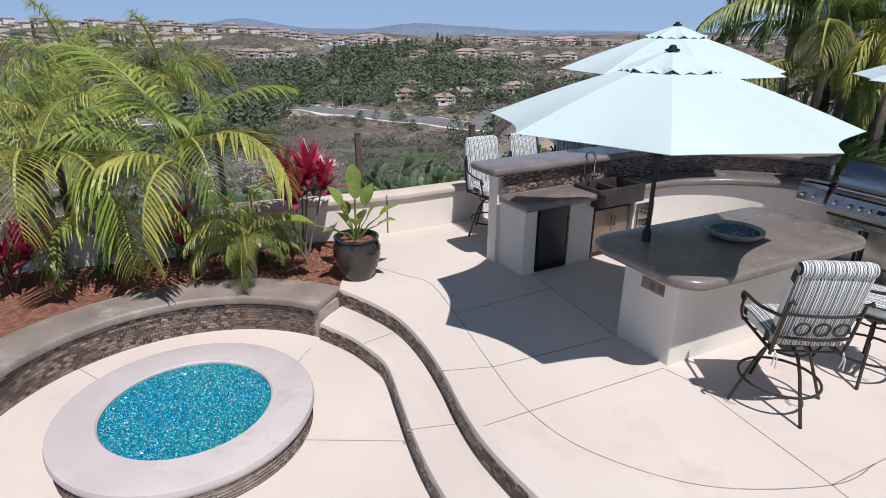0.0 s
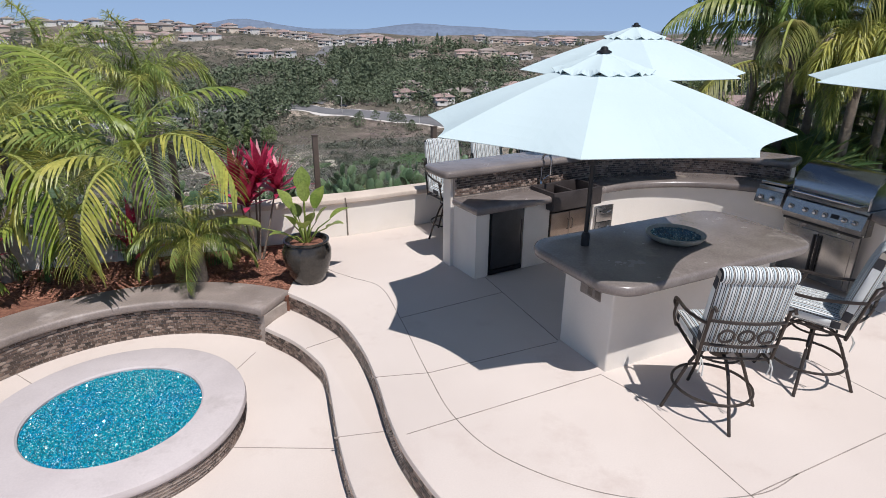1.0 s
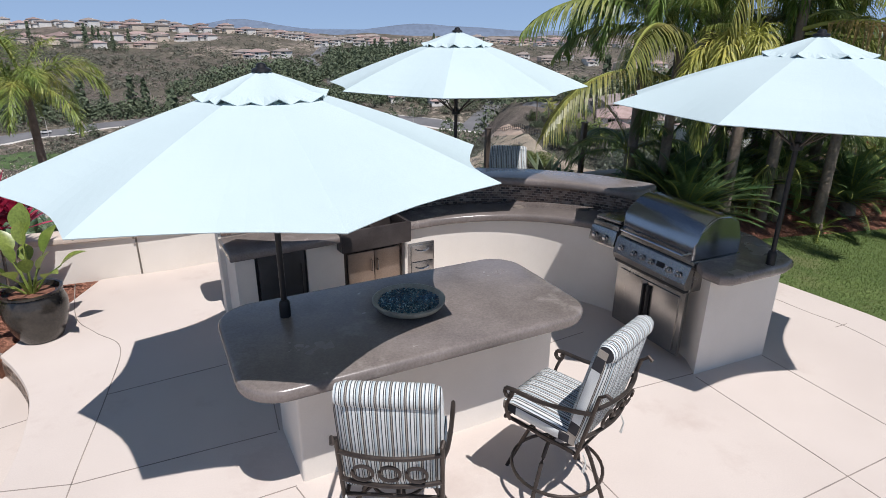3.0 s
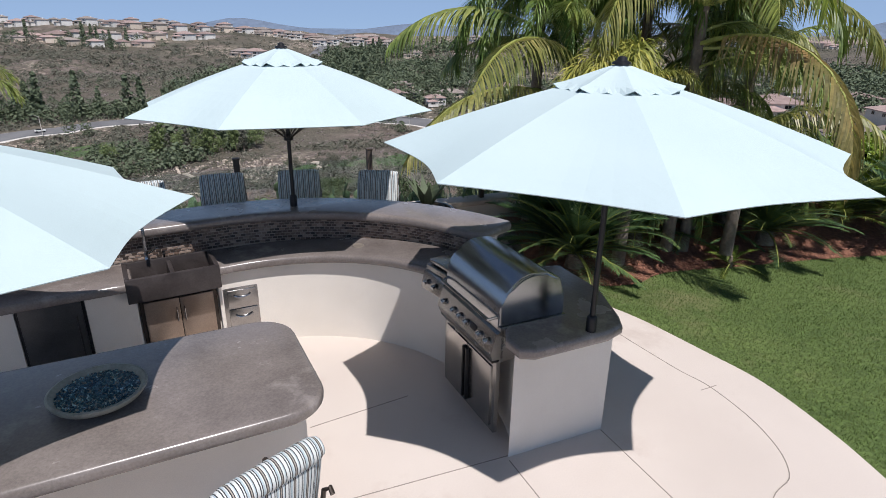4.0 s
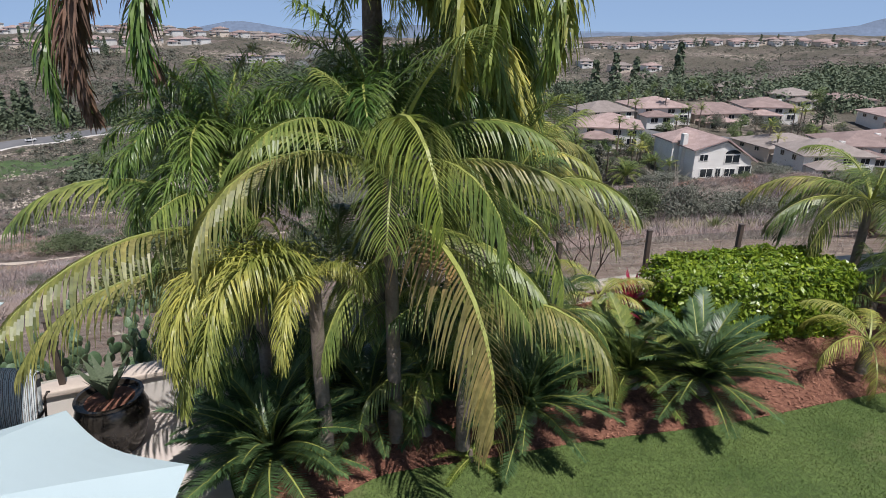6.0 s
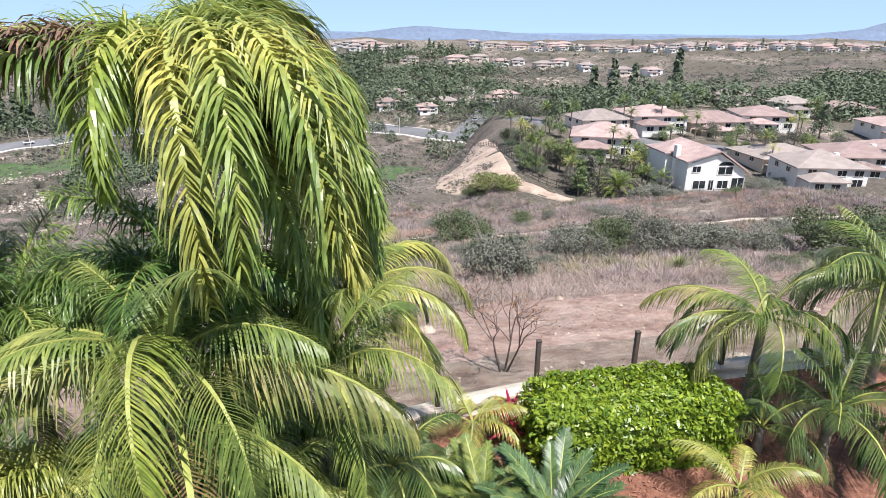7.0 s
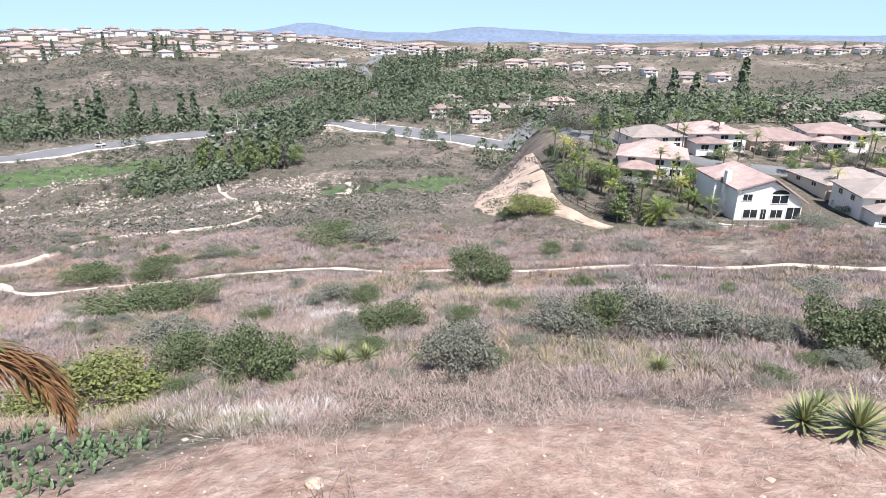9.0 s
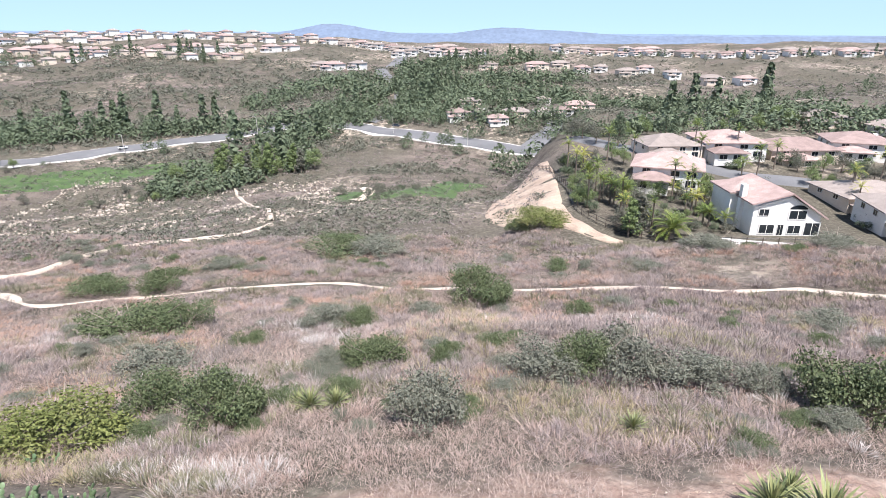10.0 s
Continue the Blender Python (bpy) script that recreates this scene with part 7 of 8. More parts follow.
def dead_tree(x, y):
    rnd = random.Random(31)
    t = thing("dead_sapling", pose(x, y, land(x, y) - 0.05), "bare sapling with a few brown leaves", "sapling")
    segs, tips = [], []

    def grow(p, d, ln, r, depth):
        q = p + d * ln
        segs.append(([p, p + d * ln * 0.5 + Vector((rnd.gauss(0, 0.02), rnd.gauss(0, 0.02), 0)), q], [r, r * 0.85, r * 0.65]))
        if depth == 0:
            tips.append(q)
            return
        for _ in range(rnd.choice((2, 3))):
            nd = (d + Vector((rnd.gauss(0, 0.5), rnd.gauss(0, 0.5), rnd.gauss(0.15, 0.3)))).normalized()
            grow(q, nd, ln * rnd.uniform(0.55, 0.85), r * 0.62, depth - 1)
    for dx, dy in ((0.15, 0.05), (-0.25, 0.1), (0.35, -0.1)):
        grow(Vector((dx * 0.2, dy * 0.2, 0)), Vector((dx, dy, 1)).normalized(), 0.85, 0.03, 4)
    for i, (pts, rad) in enumerate(segs):
        if i < 12:
            part("branch", tube(bmesh.new(), pts, rad, 5), M_SAPLING, t)
    bm = bmesh.new()
    for pts, rad in segs[12:]:
        tube(bm, pts, rad, 4)
    tagged(part("twigs", bm, M_SAPLING, t), kind="stuff")
    verts, faces = [], []
    leaf_cloud(verts, faces, [p + Vector((rnd.gauss(0, 0.06), rnd.gauss(0, 0.06), rnd.gauss(0, 0.06))) for p in tips for _ in range(2)], 0.035, rnd, 0.5)
    tagged(part_of("leaves", raw(verts, faces), M_DEAD, t, smooth=False), kind="stuff")


dead_tree(15.85, 19.0)


def yucca(x, y, r, seed, n=70):
    rnd = random.Random(seed)
    t = thing("yucca", pose(x, y, land(x, y)), "spiky pale green yucca rosette on bare soil", "yucca", "yuccas")
    verts, faces = [], []
    for i in range(n):
        a, e = i * 2.4, radians(85 - 80 * (i / n) ** 0.8)
        blade(verts, faces, Vector((0, 0, 0.25 * r)), Vector((math.cos(a) * math.cos(e), math.sin(a) * math.cos(e), math.sin(e))), r * rnd.uniform(0.8, 1.1), r * 0.085, 0.25, 3)
    tagged(part_of("leaves", raw(verts, faces), M_YUCCA, t, smooth=False), kind="stuff")
    part("stem", lathe(bmesh.new(), [(0.14 * r, -0.1), (0.12 * r, 0.2 * r), (0.05 * r, 0.3 * r), (0, 0.32 * r)], sides=10), M_WOOD, t)


for i, (x, y, r) in enumerate(((11.0, 36.3, 1.1), (12.3, 36.6, 1.0), (10.2, 36.8, 0.9), (26.9, 34.4, 0.9), (29.9, 27.9, 1.2), (31.3, 27.3, 1.5), (33.3, 27.1, 1.2), (30.9, 28.9, 1.0))):
    yucca(x, y, r, 600 + i)


def tree_variant(seed, h, w, kind):
    """A trunk with limbs and an uneven crown of small leaf clumps with gaps."""
    rnd = random.Random(seed)
    t = thing("tree", pose(0, 0, 0), "bushy grey-green valley tree" if kind == "round" else "tall narrow dark green valley tree", "tree", "valley trees")
    part("trunk", tube(bmesh.new(), [(0, 0, -0.4), (rnd.uniform(-0.2, 0.2), 0.1, h * 0.35), (0, 0, h * 0.75)], [0.026 * h, 0.018 * h, 0.006 * h], 7), M_WOOD, t)
    lobes, spots = [], []
    count = 15 if kind == "tall" else 11
    for i in range(count):
        f = (i + 0.5) / count
        a = i * 2.4 + rnd.uniform(-0.4, 0.4)
        if kind == "tall":
            z, r = h * (0.2 + 0.74 * f), w * (0.27 - 0.15 * f) * rnd.uniform(0.75, 1.3)
            off = w * (0.34 - 0.26 * f) * rnd.uniform(0.5, 1.25)
        else:
            z, r = h * (0.36 + 0.46 * rnd.random()), w * rnd.uniform(0.17, 0.28)
            off = w * 0.34 * rnd.random() ** 0.5
        lobes.append((off * math.cos(a), off * math.sin(a), z, r))
    for x, y, z, r in lobes[1::5]:
        part("limb", tube(bmesh.new(), [(0, 0, z * 0.6), (x * 0.6, y * 0.6, z * 0.9), (x, y, z)], [0.012 * h * 0.4, 0.008 * h * 0.4, 0.003 * h], 5), M_WOOD, t)
    for _ in range(1500):
        x, y, z, r = rnd.choice(lobes)
        d = Vector((rnd.gauss(0, 1), rnd.gauss(0, 1), rnd.gauss(0.2, 1))).normalized()
        k = 0.4 + 0.65 * rnd.random() ** 0.5
        spots.append((Vector((x + d.x * r * k, y + d.y * r * k, z + d.z * r * k * 0.85)), d))
    verts, faces = [], []
    puff(verts, faces, spots, h * 0.024, rnd, 0.65, 0.6)
    part_of("crown", raw(verts, faces), (M_TREE, M_TREEB, M_SCRUBG)[seed % 3], t, smooth=False)
    return t


M_TREEB = leafy("green_tree_leaf", (0.08, 0.12, 0.04), (0.2, 0.26, 0.1), (0.22, 0.26, 0.11), 0.7, 0.12, island=True)
VARIANTS = [tree_variant(700, 13, 6, "tall"), tree_variant(701, 15, 6.5, "tall"), tree_variant(702, 11, 6, "tall"), tree_variant(703, 8, 7.5, "round"), tree_variant(704, 7, 6.5, "round"), tree_variant(705, 6, 6, "round")]
SPOTS = []
rnd = random.Random(710)


def grove(x0, y0, x1, y1, across, count, kinds, s0=0.8, s1=1.2):
    for _ in range(count):
        k = rnd.random()
        x, y = x0 + (x1 - x0) * k + rnd.uniform(-1, 1) * across, y0 + (y1 - y0) * k + rnd.uniform(-1, 1) * across
        SPOTS.append((x, y, rnd.choice(kinds), rnd.uniform(s0, s1)))


grove(-235, 275, -130, 325, 6, 18, (3, 4, 0, 1), 1.0, 1.6)
grove(-225, 230, -130, 283, 5, 9, (3, 4, 5))
grove(-112, 244, -70, 268, 12, 28, (0, 1, 3, 3), 1.3, 2.2)
grove(-100, 300, -66, 365, 10, 17, (0, 1, 3, 4), 0.8, 1.2)
grove(-52, 360, -48, 460, 12, 22, (0, 1, 3), 1.0, 1.5)
grove(50, 262, 130, 292, 12, 16, (3, 3, 4, 0), 1.2, 1.7)
grove(42, 200, 62, 236, 8, 14, (3, 4, 5), 0.8, 1.2)
grove(62, 212, 122, 240, 14, 24, (3, 3, 4, 5), 0.9, 1.4)
grove(-40, 300, 20, 330, 6, 10, (3, 4, 5), 0.7, 1.1)
grove(-85, 390, -78, 470, 8, 10, (0, 1, 2), 0.8, 1.2)
grove(-50, 480, -75, 640, 26, 30, (0, 1, 2, 3), 0.9, 1.3)
grove(-60, 640, 40, 720, 26, 34, (0, 1, 2, 3), 0.9, 1.3)
grove(-35, 345, 40, 345, 10, 12, (3, 4, 5, 2), 0.7, 1.1)
grove(-25, 312, 18, 275, 4, 7, (3, 4, 5), 0.7, 0.9)
grove(-20, 420, 60, 470, 22, 24, (3, 4, 5, 0), 0.7, 1.1)
grove(60, 400, 240, 470, 40, 44, (3, 4, 5, 3), 0.9, 1.4)
grove(-40, 208, -20, 208, 4, 6, (4, 5), 0.7, 1.0)
grove(34.5, 165, 36, 122, 1.8, 24, (4, 5, 3), 0.4, 0.65)
grove(40, 118, 62, 121, 2.5, 12, (4, 5), 0.35, 0.6)
grove(44, 142, 78, 146, 5, 16, (4, 5, 3), 0.5, 0.75)
grove(38, 165, 44, 130, 4, 14, (3, 4, 5), 0.55, 0.85)
grove(42, 170, 120, 178, 6, 20, (3, 4, 5), 0.5, 0.8)
grove(-8, 180, -22, 205, 6, 12, (4, 5), 0.35, 0.6)
grove(-30, 200, 4, 236, 6, 16, (4, 5), 0.35, 0.7)
grove(-170, 205, -110, 232, 12, 12, (3, 4, 5), 0.6, 1.1)
grove(-330, 330, -140, 420, 60, 26, (3, 4, 5), 0.5, 0.9)
grove(-140, 380, -100, 520, 50, 24, (3, 4, 5), 0.5, 0.9)
grove(60, 165, 130, 172, 8, 16, (3, 4, 5), 0.5, 0.9)
grove(45, 200, 130, 260, 22, 26, (3, 4, 5, 2), 0.6, 1.1)
grove(130, 200, 260, 330, 30, 26, (3, 4, 5, 2), 0.7, 1.2)
grove(-470, 560, -300, 690, 60, 24, (3, 4, 5), 0.7, 1.1)
grove(90, 132, 130, 140, 8, 6, (4, 5), 0.5, 0.8)
grove(-500, 535, -270, 640, 30, 60, (3, 4, 5, 3, 1), 0.8, 1.4)
grove(80, 800, 600, 730, 22, 40, (3, 4, 5, 2), 0.8, 1.3)
grove(40, 112, 60, 140, 5, 16, (4, 5, 3), 0.35, 0.55)
grove(70, 130, 120, 140, 5, 14, (4, 5), 0.4, 0.6)
SPOTS.append((14, 268, 3, 1.6))
SPOTS.append((19, 262, 3, 1.4))
SPOTS.append((150, 215, 3, 1.8))
SPOTS = [(x, y, v, s * (1.45 if x > 33 and 108 < y < 205 else 1)) for x, y, v, s in SPOTS]
SPOTS.sort(key=lambda q: q[1])
for i, (x, y, v, s) in enumerate(SPOTS[:290]):
    m = pose(x, y, land(x, y) - 0.2, 0, 0, i * 67) @ Matrix.Diagonal((s, s, s * 1.0, 1))
    if i < len(VARIANTS):
        VARIANTS[i].matrix_basis = m
    else:
        copy_thing(VARIANTS[v], m)
verts, faces = [], []
for x, y, v, s in SPOTS[290:]:
    z, h, w = land(x, y), (13, 15, 11, 8, 7, 6)[v] * s, (5, 5, 5, 7, 6.5, 6)[v] * s
    spots = []
    for _ in range(200):
        f = rnd.random()
        r = w * 0.5 * (1 - 0.75 * f if v < 3 else math.sin(math.pi * (0.25 + 0.7 * f))) * rnd.random() ** 0.4
        a = rnd.uniform(0, math.tau)
        spots.append((Vector((x + math.cos(a) * r, y + math.sin(a) * r, z + h * (0.14 + 0.86 * f))), Vector((math.cos(a), math.sin(a), 0.4)).normalized()))
    puff(verts, faces, spots, h * 0.055, rnd, 0.65, 0.6)
tagged(part_of("far_trees", raw(verts, faces), M_TREE, smooth=False), "dark green trees far across the valley", "trees", kind="stuff")


def crown_mesh(style, leaf, count, seed):
    """A whole far palm crown of unit length in one mesh."""
    rnd = random.Random(seed)
    verts, faces, mats = [], [], []
    for i in range(count):
        me = frond_of(style, (i + 0.5) / count, leaf, i % 2)
        m = pose(0, 0, 0, rnd.uniform(-8, 8), rnd.uniform(-7, 7), i * 137.5)
        k = len(verts)
        verts += [m @ v.co for v in me.vertices]
        faces += [tuple(k + v for v in f.vertices) for f in me.polygons]
        mats += [f.material_index for f in me.polygons]
    out = raw(verts, faces)
    out.materials.append(leaf)
    out.materials.append(M_RACHIS)
    out.polygons.foreach_set("material_index", mats)
    return out


CROWNS = [crown_mesh("fine", M_FROND, 15, 1), crown_mesh("fine", M_FRONDG, 15, 2), crown_mesh("fine", M_FRONDY, 13, 3)]
PALMS = [(36, 129, 6, 2.2), (39, 134, 5, 2.2), (42, 122, 4.5, 2.2), (35, 147, 7, 2.3), (34, 158, 7, 2.3), (55, 139, 8, 2.4), (60, 143, 6, 2.2), (57, 131, 4, 2.4), (59, 135, 5, 2.4), (81, 163, 8, 2.6), (70, 180, 9, 2.6), (108, 160, 10, 2.8), (120, 176, 9, 2.6), (45, 168, 8, 2.4), (50, 160, 9, 2.4), (98, 130, 5, 2.2)]
rnd = random.Random(777)
for k in range(34):
    q = rnd.random()
    if k < 16:
        PALMS.append((34.5 + q * 9 + rnd.uniform(0, 3), 158 - q * 40 + rnd.uniform(-2, 2), rnd.uniform(2.5, 6.5), rnd.uniform(1.8, 2.5)))
    elif k < 24:
        PALMS.append((53 + q * 8, 121 + rnd.uniform(0, 22), rnd.uniform(2, 5), rnd.uniform(1.8, 2.6)))
    else:
        PALMS.append((62 + q * 70, 140 + rnd.uniform(0, 50), rnd.uniform(5, 9), rnd.uniform(2, 2.8)))
for i, (x, y, h, ln) in enumerate(PALMS):
    p = thing("palm_tree", pose(x, y, land(x, y)), "garden palm beside the houses of the estate", "palm tree", "estate palms")
    part("trunk", tube(bmesh.new(), [(0, 0, -0.3), (0.1, 0, h * 0.5), (0, 0, h)], [0.22, 0.16, 0.14], 8), M_WOOD, p)
    c = part_of("crown", CROWNS[(0, 0, 1, 2)[i % 4]], M_FROND, p, smooth=False)
    c.matrix_basis = pose(0, 0, h, 0, 0, i * 50) @ Matrix.Diagonal((ln, ln, ln, 1))
palm("date_palm", 49.5, 115, land(49.5, 115), 1.6, 4.2, 34, "fine", M_FROND, "broad date palm with arching fronds beside the estate fence", "palm tree", "", 800, 0.5)


# ---- houses ----
WIN = bpy.data.meshes.new("pane")
wb = box(bmesh.new(), (1, 0.1, 1), (0, 0, 0))
wb.to_mesh(WIN)
WINF = bpy.data.meshes.new("window_frame")
wb = bmesh.new()
for q in ((0, 0.54, 1.16, 0.08), (0, -0.54, 1.16, 0.08), (0.54, 0, 0.08, 1.0), (-0.54, 0, 0.08, 1.0), (0, 0, 0.04, 1.0)):
    box(wb, (q[2], 0.16, q[3]), (q[0], 0, q[1]))
wb.to_mesh(WINF)


def window(parent, m, w, h, arch=False):
    f = part_of("window", WINF, M_FRAME, parent, smooth=False)
    f.matrix_basis = m @ Matrix.Diagonal((w, 1, h, 1))
    g = part_of("pane", WIN, M_WIN, f, smooth=False)
    return f


def hip(bm, w, d, z, rise_, over=0.6, ridge=0.5):
    """A hipped roof with eaves; the ridge runs along the longer side."""
    a, b = w / 2 + over, d / 2 + over
    r = max(0, (a - b)) if w >= d else 0
    q = max(0, (b - a)) if d > w else 0
    e = [bm.verts.new(p) for p in ((-a, -b, z), (a, -b, z), (a, b, z), (-a, b, z))]
    u = [bm.verts.new(p) for p in ((-a, -b, z - 0.25), (a, -b, z - 0.25), (a, b, z - 0.25), (-a, b, z - 0.25))]
    t0, t1 = bm.verts.new((-r, -q, z + rise_)), bm.verts.new((r + 1e-3, q + 1e-3, z + rise_))
    if w >= d:
        for f in ((e[0], e[1], t1, t0), (e[1], e[2], t1), (e[2], e[3], t0, t1), (e[3], e[0], t0)):
            bm.faces.new(f)
    else:
        for f in ((e[0], e[1], t0), (e[1], e[2], t1, t0), (e[2], e[3], t1), (e[3], e[0], t0, t1)):
            bm.faces.new(f)
    for k in range(4):
        bm.faces.new((u[k], u[(k + 1) % 4], e[(k + 1) % 4], e[k]))
    bm.faces.new(u[::-1])
    return bm


def house_variant(seed, w, d, h, wall_m, roof_m, label, far=False):
    """A two-storey stucco house with a lower wing, tiled hip roofs, a chimney and windows on its faces."""
    rnd = random.Random(seed)
    t = thing("house", pose(0, 0, 0), label, "house", "valley houses")
    part("wall", box(bmesh.new(), (w, d, h + 1.5), (0, 0, h / 2 - 0.75)), wall_m, t, smooth=False)
    roof = part("roof", hip(bmesh.new(), w, d, h, min(w, d) * 0.24), roof_m, t, "clay tile hip roof", smooth=False)
    part("wall", box(bmesh.new(), (w * 0.5, d * 0.45, h * 0.55 + 1.5), (-w * 0.2, -d * 0.6, h * 0.275 - 0.75)), wall_m, t, smooth=False)
    lw = hip(bmesh.new(), w * 0.5, d * 0.45, h * 0.55, d * 0.12)
    lw.transform(pose(-w * 0.2, -d * 0.6, 0))
    part("roof", lw, roof_m, t, smooth=False)
    part("chimney", box(bmesh.new(), (0.9, 0.9, h * 0.5), (w * 0.3, d * 0.1, h * 1.15), 0, 0.05), wall_m, roof, smooth=False)
    if far:
        for x, z in ((-0.3, 0.78), (0.24, 0.72), (0.24, 0.27)):
            window(t, pose(w * x, -d / 2 - 0.02, h * z), 2.6, 1.4)
        window(t, pose(-w * 0.2, -d * 0.825 - 0.02, h * 0.27), 2.8, 1.5)
        return t
    for x in (0.12, 0.36):
        window(t, pose(w * x, -d / 2 - 0.02, h * 0.74), 1.6, 1.3)
        window(t, pose(w * x, -d / 2 - 0.02, h * 0.26), 1.9, 1.7)
    window(t, pose(-w * 0.3, -d / 2 - 0.02, h * 0.78), 1.5, 1.2)
    for x in (-0.32, -0.1):
        window(t, pose(w * x, -d * 0.825 - 0.02, h * 0.27), 1.6, 1.5)
    for y in (-0.2, 0.2):
        window(t, pose(-w / 2 - 0.02, d * y, h * 0.72, 0, 0, 90), 1.4, 1.2)
        window(t, pose(w / 2 + 0.02, d * y, h * 0.5, 0, 0, 90), 1.4, 1.2)
    return t


M_ROOFG = coarse("grey_tile_roof", (0.22, 0.183, 0.162), (0.31, 0.265, 0.238), 0.6, 5, 0.9, 0.4, vary=0.15, bump_dist=0.06)
M_CREAM = coarse("cream_house", (0.6, 0.5, 0.4), (0.7, 0.6, 0.5), 0.3, 8, 0.9, 0.1, vary=0.12)
HOUSES = [house_variant(901, 13, 12, 4.8, M_WHITE, M_ROOF, "pale stucco house with pinkish clay roof"),
          house_variant(902, 16, 13, 4.2, M_CREAM, M_ROOFG, "cream stucco house with grey-brown tile roof"),
          house_variant(903, 13, 12, 4.8, M_WHITE, M_ROOFG, "white stucco house with grey-brown tile roof"),
          house_variant(904, 18, 12, 4.4, M_CREAM, M_ROOF, "long cream house with clay tile roof")]
FAR = [house_variant(905, 14, 11, 5.6, M_WHITE, M_ROOF, "pale stucco house with clay roof on the ridge", True), house_variant(906, 17, 11, 5.4, M_CREAM, M_ROOFG, "cream house with grey-brown roof on the ridge", True),
       house_variant(907, 12, 11, 6, M_WHITE, M_ROOFG, "white house with grey-brown roof on the ridge", True), house_variant(908, 20, 11, 5.6, M_CREAM, M_ROOF, "long cream house with clay roof on the ridge", True)]
PLACES = [(98, 131, 2, -5, 1.1), (57.5, 155, 0, -15, 1.15), (80, 186, 0, 5, 1.1), (100, 190, 3, 10, 1.1), (122, 200, 0, -10, 1.1), (63, 182, 1, 12, 0.95), (100, 150, 1, 8, 1.15), (118, 148, 0, -6, 1.1), (138, 155, 3, 4, 1.1),
          (128, 238, 1, 0, 1.0), (145, 225, 2, 10, 1.0), (160, 190, 0, -8, 1.1), (175, 240, 3, 0, 1.0), (165, 150, 1, 0, 1.2),
          (-14, 352, 0, 20, 0.9), (-2, 362, 2, -10, 0.9), (10, 346, 0, 12, 0.9), (20, 372, 1, 0, 0.9), (36, 380, 2, 15, 0.9), (49, 376, 0, 0, 0.9), (-11, 415, 1, 10, 0.9), (14, 442, 0, -6, 0.9), (39, 448, 2, 8, 0.9), (60, 400, 3, 5, 0.9),
          (8, 690, 3, 0, 1.25), (38, 628, 3, 6, 1.25), (-12, 655, 1, 0, 1.3), (62, 650, 1, 8, 1.2), (84, 640, 0, 0, 1.25), (104, 655, 2, -5, 1.25), (125, 622, 1, 10, 1.25), (144, 632, 0, 0, 1.2), (163, 602, 2, 8, 1.25), (191, 578, 1, 14, 1.3), (218, 572, 0, 12, 1.25), (-160, 592, 0, -20, 1.4), (-138, 600, 2, -12, 1.3), (-175, 602, 1, -20, 1.2)]
rnd = random.Random(915)
# rows along the brow of the mesa
for k in range(11):
    PLACES.append((-470 + k * 19 + rnd.uniform(-3, 3), 535 + k * 9.5 + rnd.uniform(-4, 4), rnd.choice((0, 3, 1, 0)), -35 + rnd.uniform(-15, 15), rnd.uniform(0.9, 1.2)))
for k in range(14):
    PLACES.append((-540 + k * 23 + rnd.uniform(-5, 5), 580 + k * 9 + rnd.uniform(-6, 6), rnd.choice((0, 2, 0, 3)), -30 + rnd.uniform(-15, 15), rnd.uniform(1.1, 1.4)))
for k in range(26):
    PLACES.append((78 + k * 21 + rnd.uniform(-6, 6), 815 - k * 3 + rnd.uniform(-10, 10), rnd.choice((0, 2)), 12 + rnd.uniform(-14, 14), rnd.uniform(0.9, 1.2)))
for x in (-78, -60, -44, -30, -120, -108):
    PLACES.append((x, 735 + 0.1 * x + rnd.uniform(-8, 8), rnd.choice((0, 2)), rnd.uniform(-14, 14), rnd.uniform(1.2, 1.6)))
for k in range(13):
    PLACES.append((-490 + k * 17 + rnd.uniform(-4, 4), 588 + k * 6.5 + rnd.uniform(-6, 6), rnd.randrange(4), -30 + rnd.uniform(-12, 12), rnd.uniform(1.1, 1.5)))
for k in range(17):
    PLACES.append((-560 + k * 22 + rnd.uniform(-6, 6), 655 + k * 9 + rnd.uniform(-10, 10), rnd.randrange(4), -30 + rnd.uniform(-12, 12), rnd.uniform(1.1, 1.5)))
for k in range(15):
    PLACES.append((-640 + k * 26 + rnd.uniform(-6, 6), 720 + k * 10 + rnd.uniform(-10, 10), rnd.choice((0, 2)), -30 + rnd.uniform(-12, 12), rnd.uniform(1.1, 1.5)))
for k in range(13):
    PLACES.append((-215 + k * 13 + rnd.uniform(-3, 3), 800 + rnd.uniform(-14, 14), rnd.randrange(4), -10 + rnd.uniform(-10, 10), rnd.uniform(1.1, 1.5)))
for k in range(34):
    PLACES.append((70 + k * 17 + rnd.uniform(-5, 5), 845 - k * 3 + rnd.uniform(-16, 16), rnd.randrange(4), 15 + rnd.uniform(-14, 14), rnd.uniform(1.1, 1.5)))
used = set()
for x, y, v, a, s in PLACES:
    m = pose(x, y, land(x, y) + (0.0 if 140 < y < 300 else 0.3), 0, 0, a) @ Matrix.Diagonal((s, s, s * (0.82 if y < 300 else 0.9), 1))
    kind = (FAR if y > 300 else HOUSES)[v]
    if kind.name in used:
        copy_thing(kind, m)
    else:
        kind.matrix_basis = m
        used.add(kind.name)


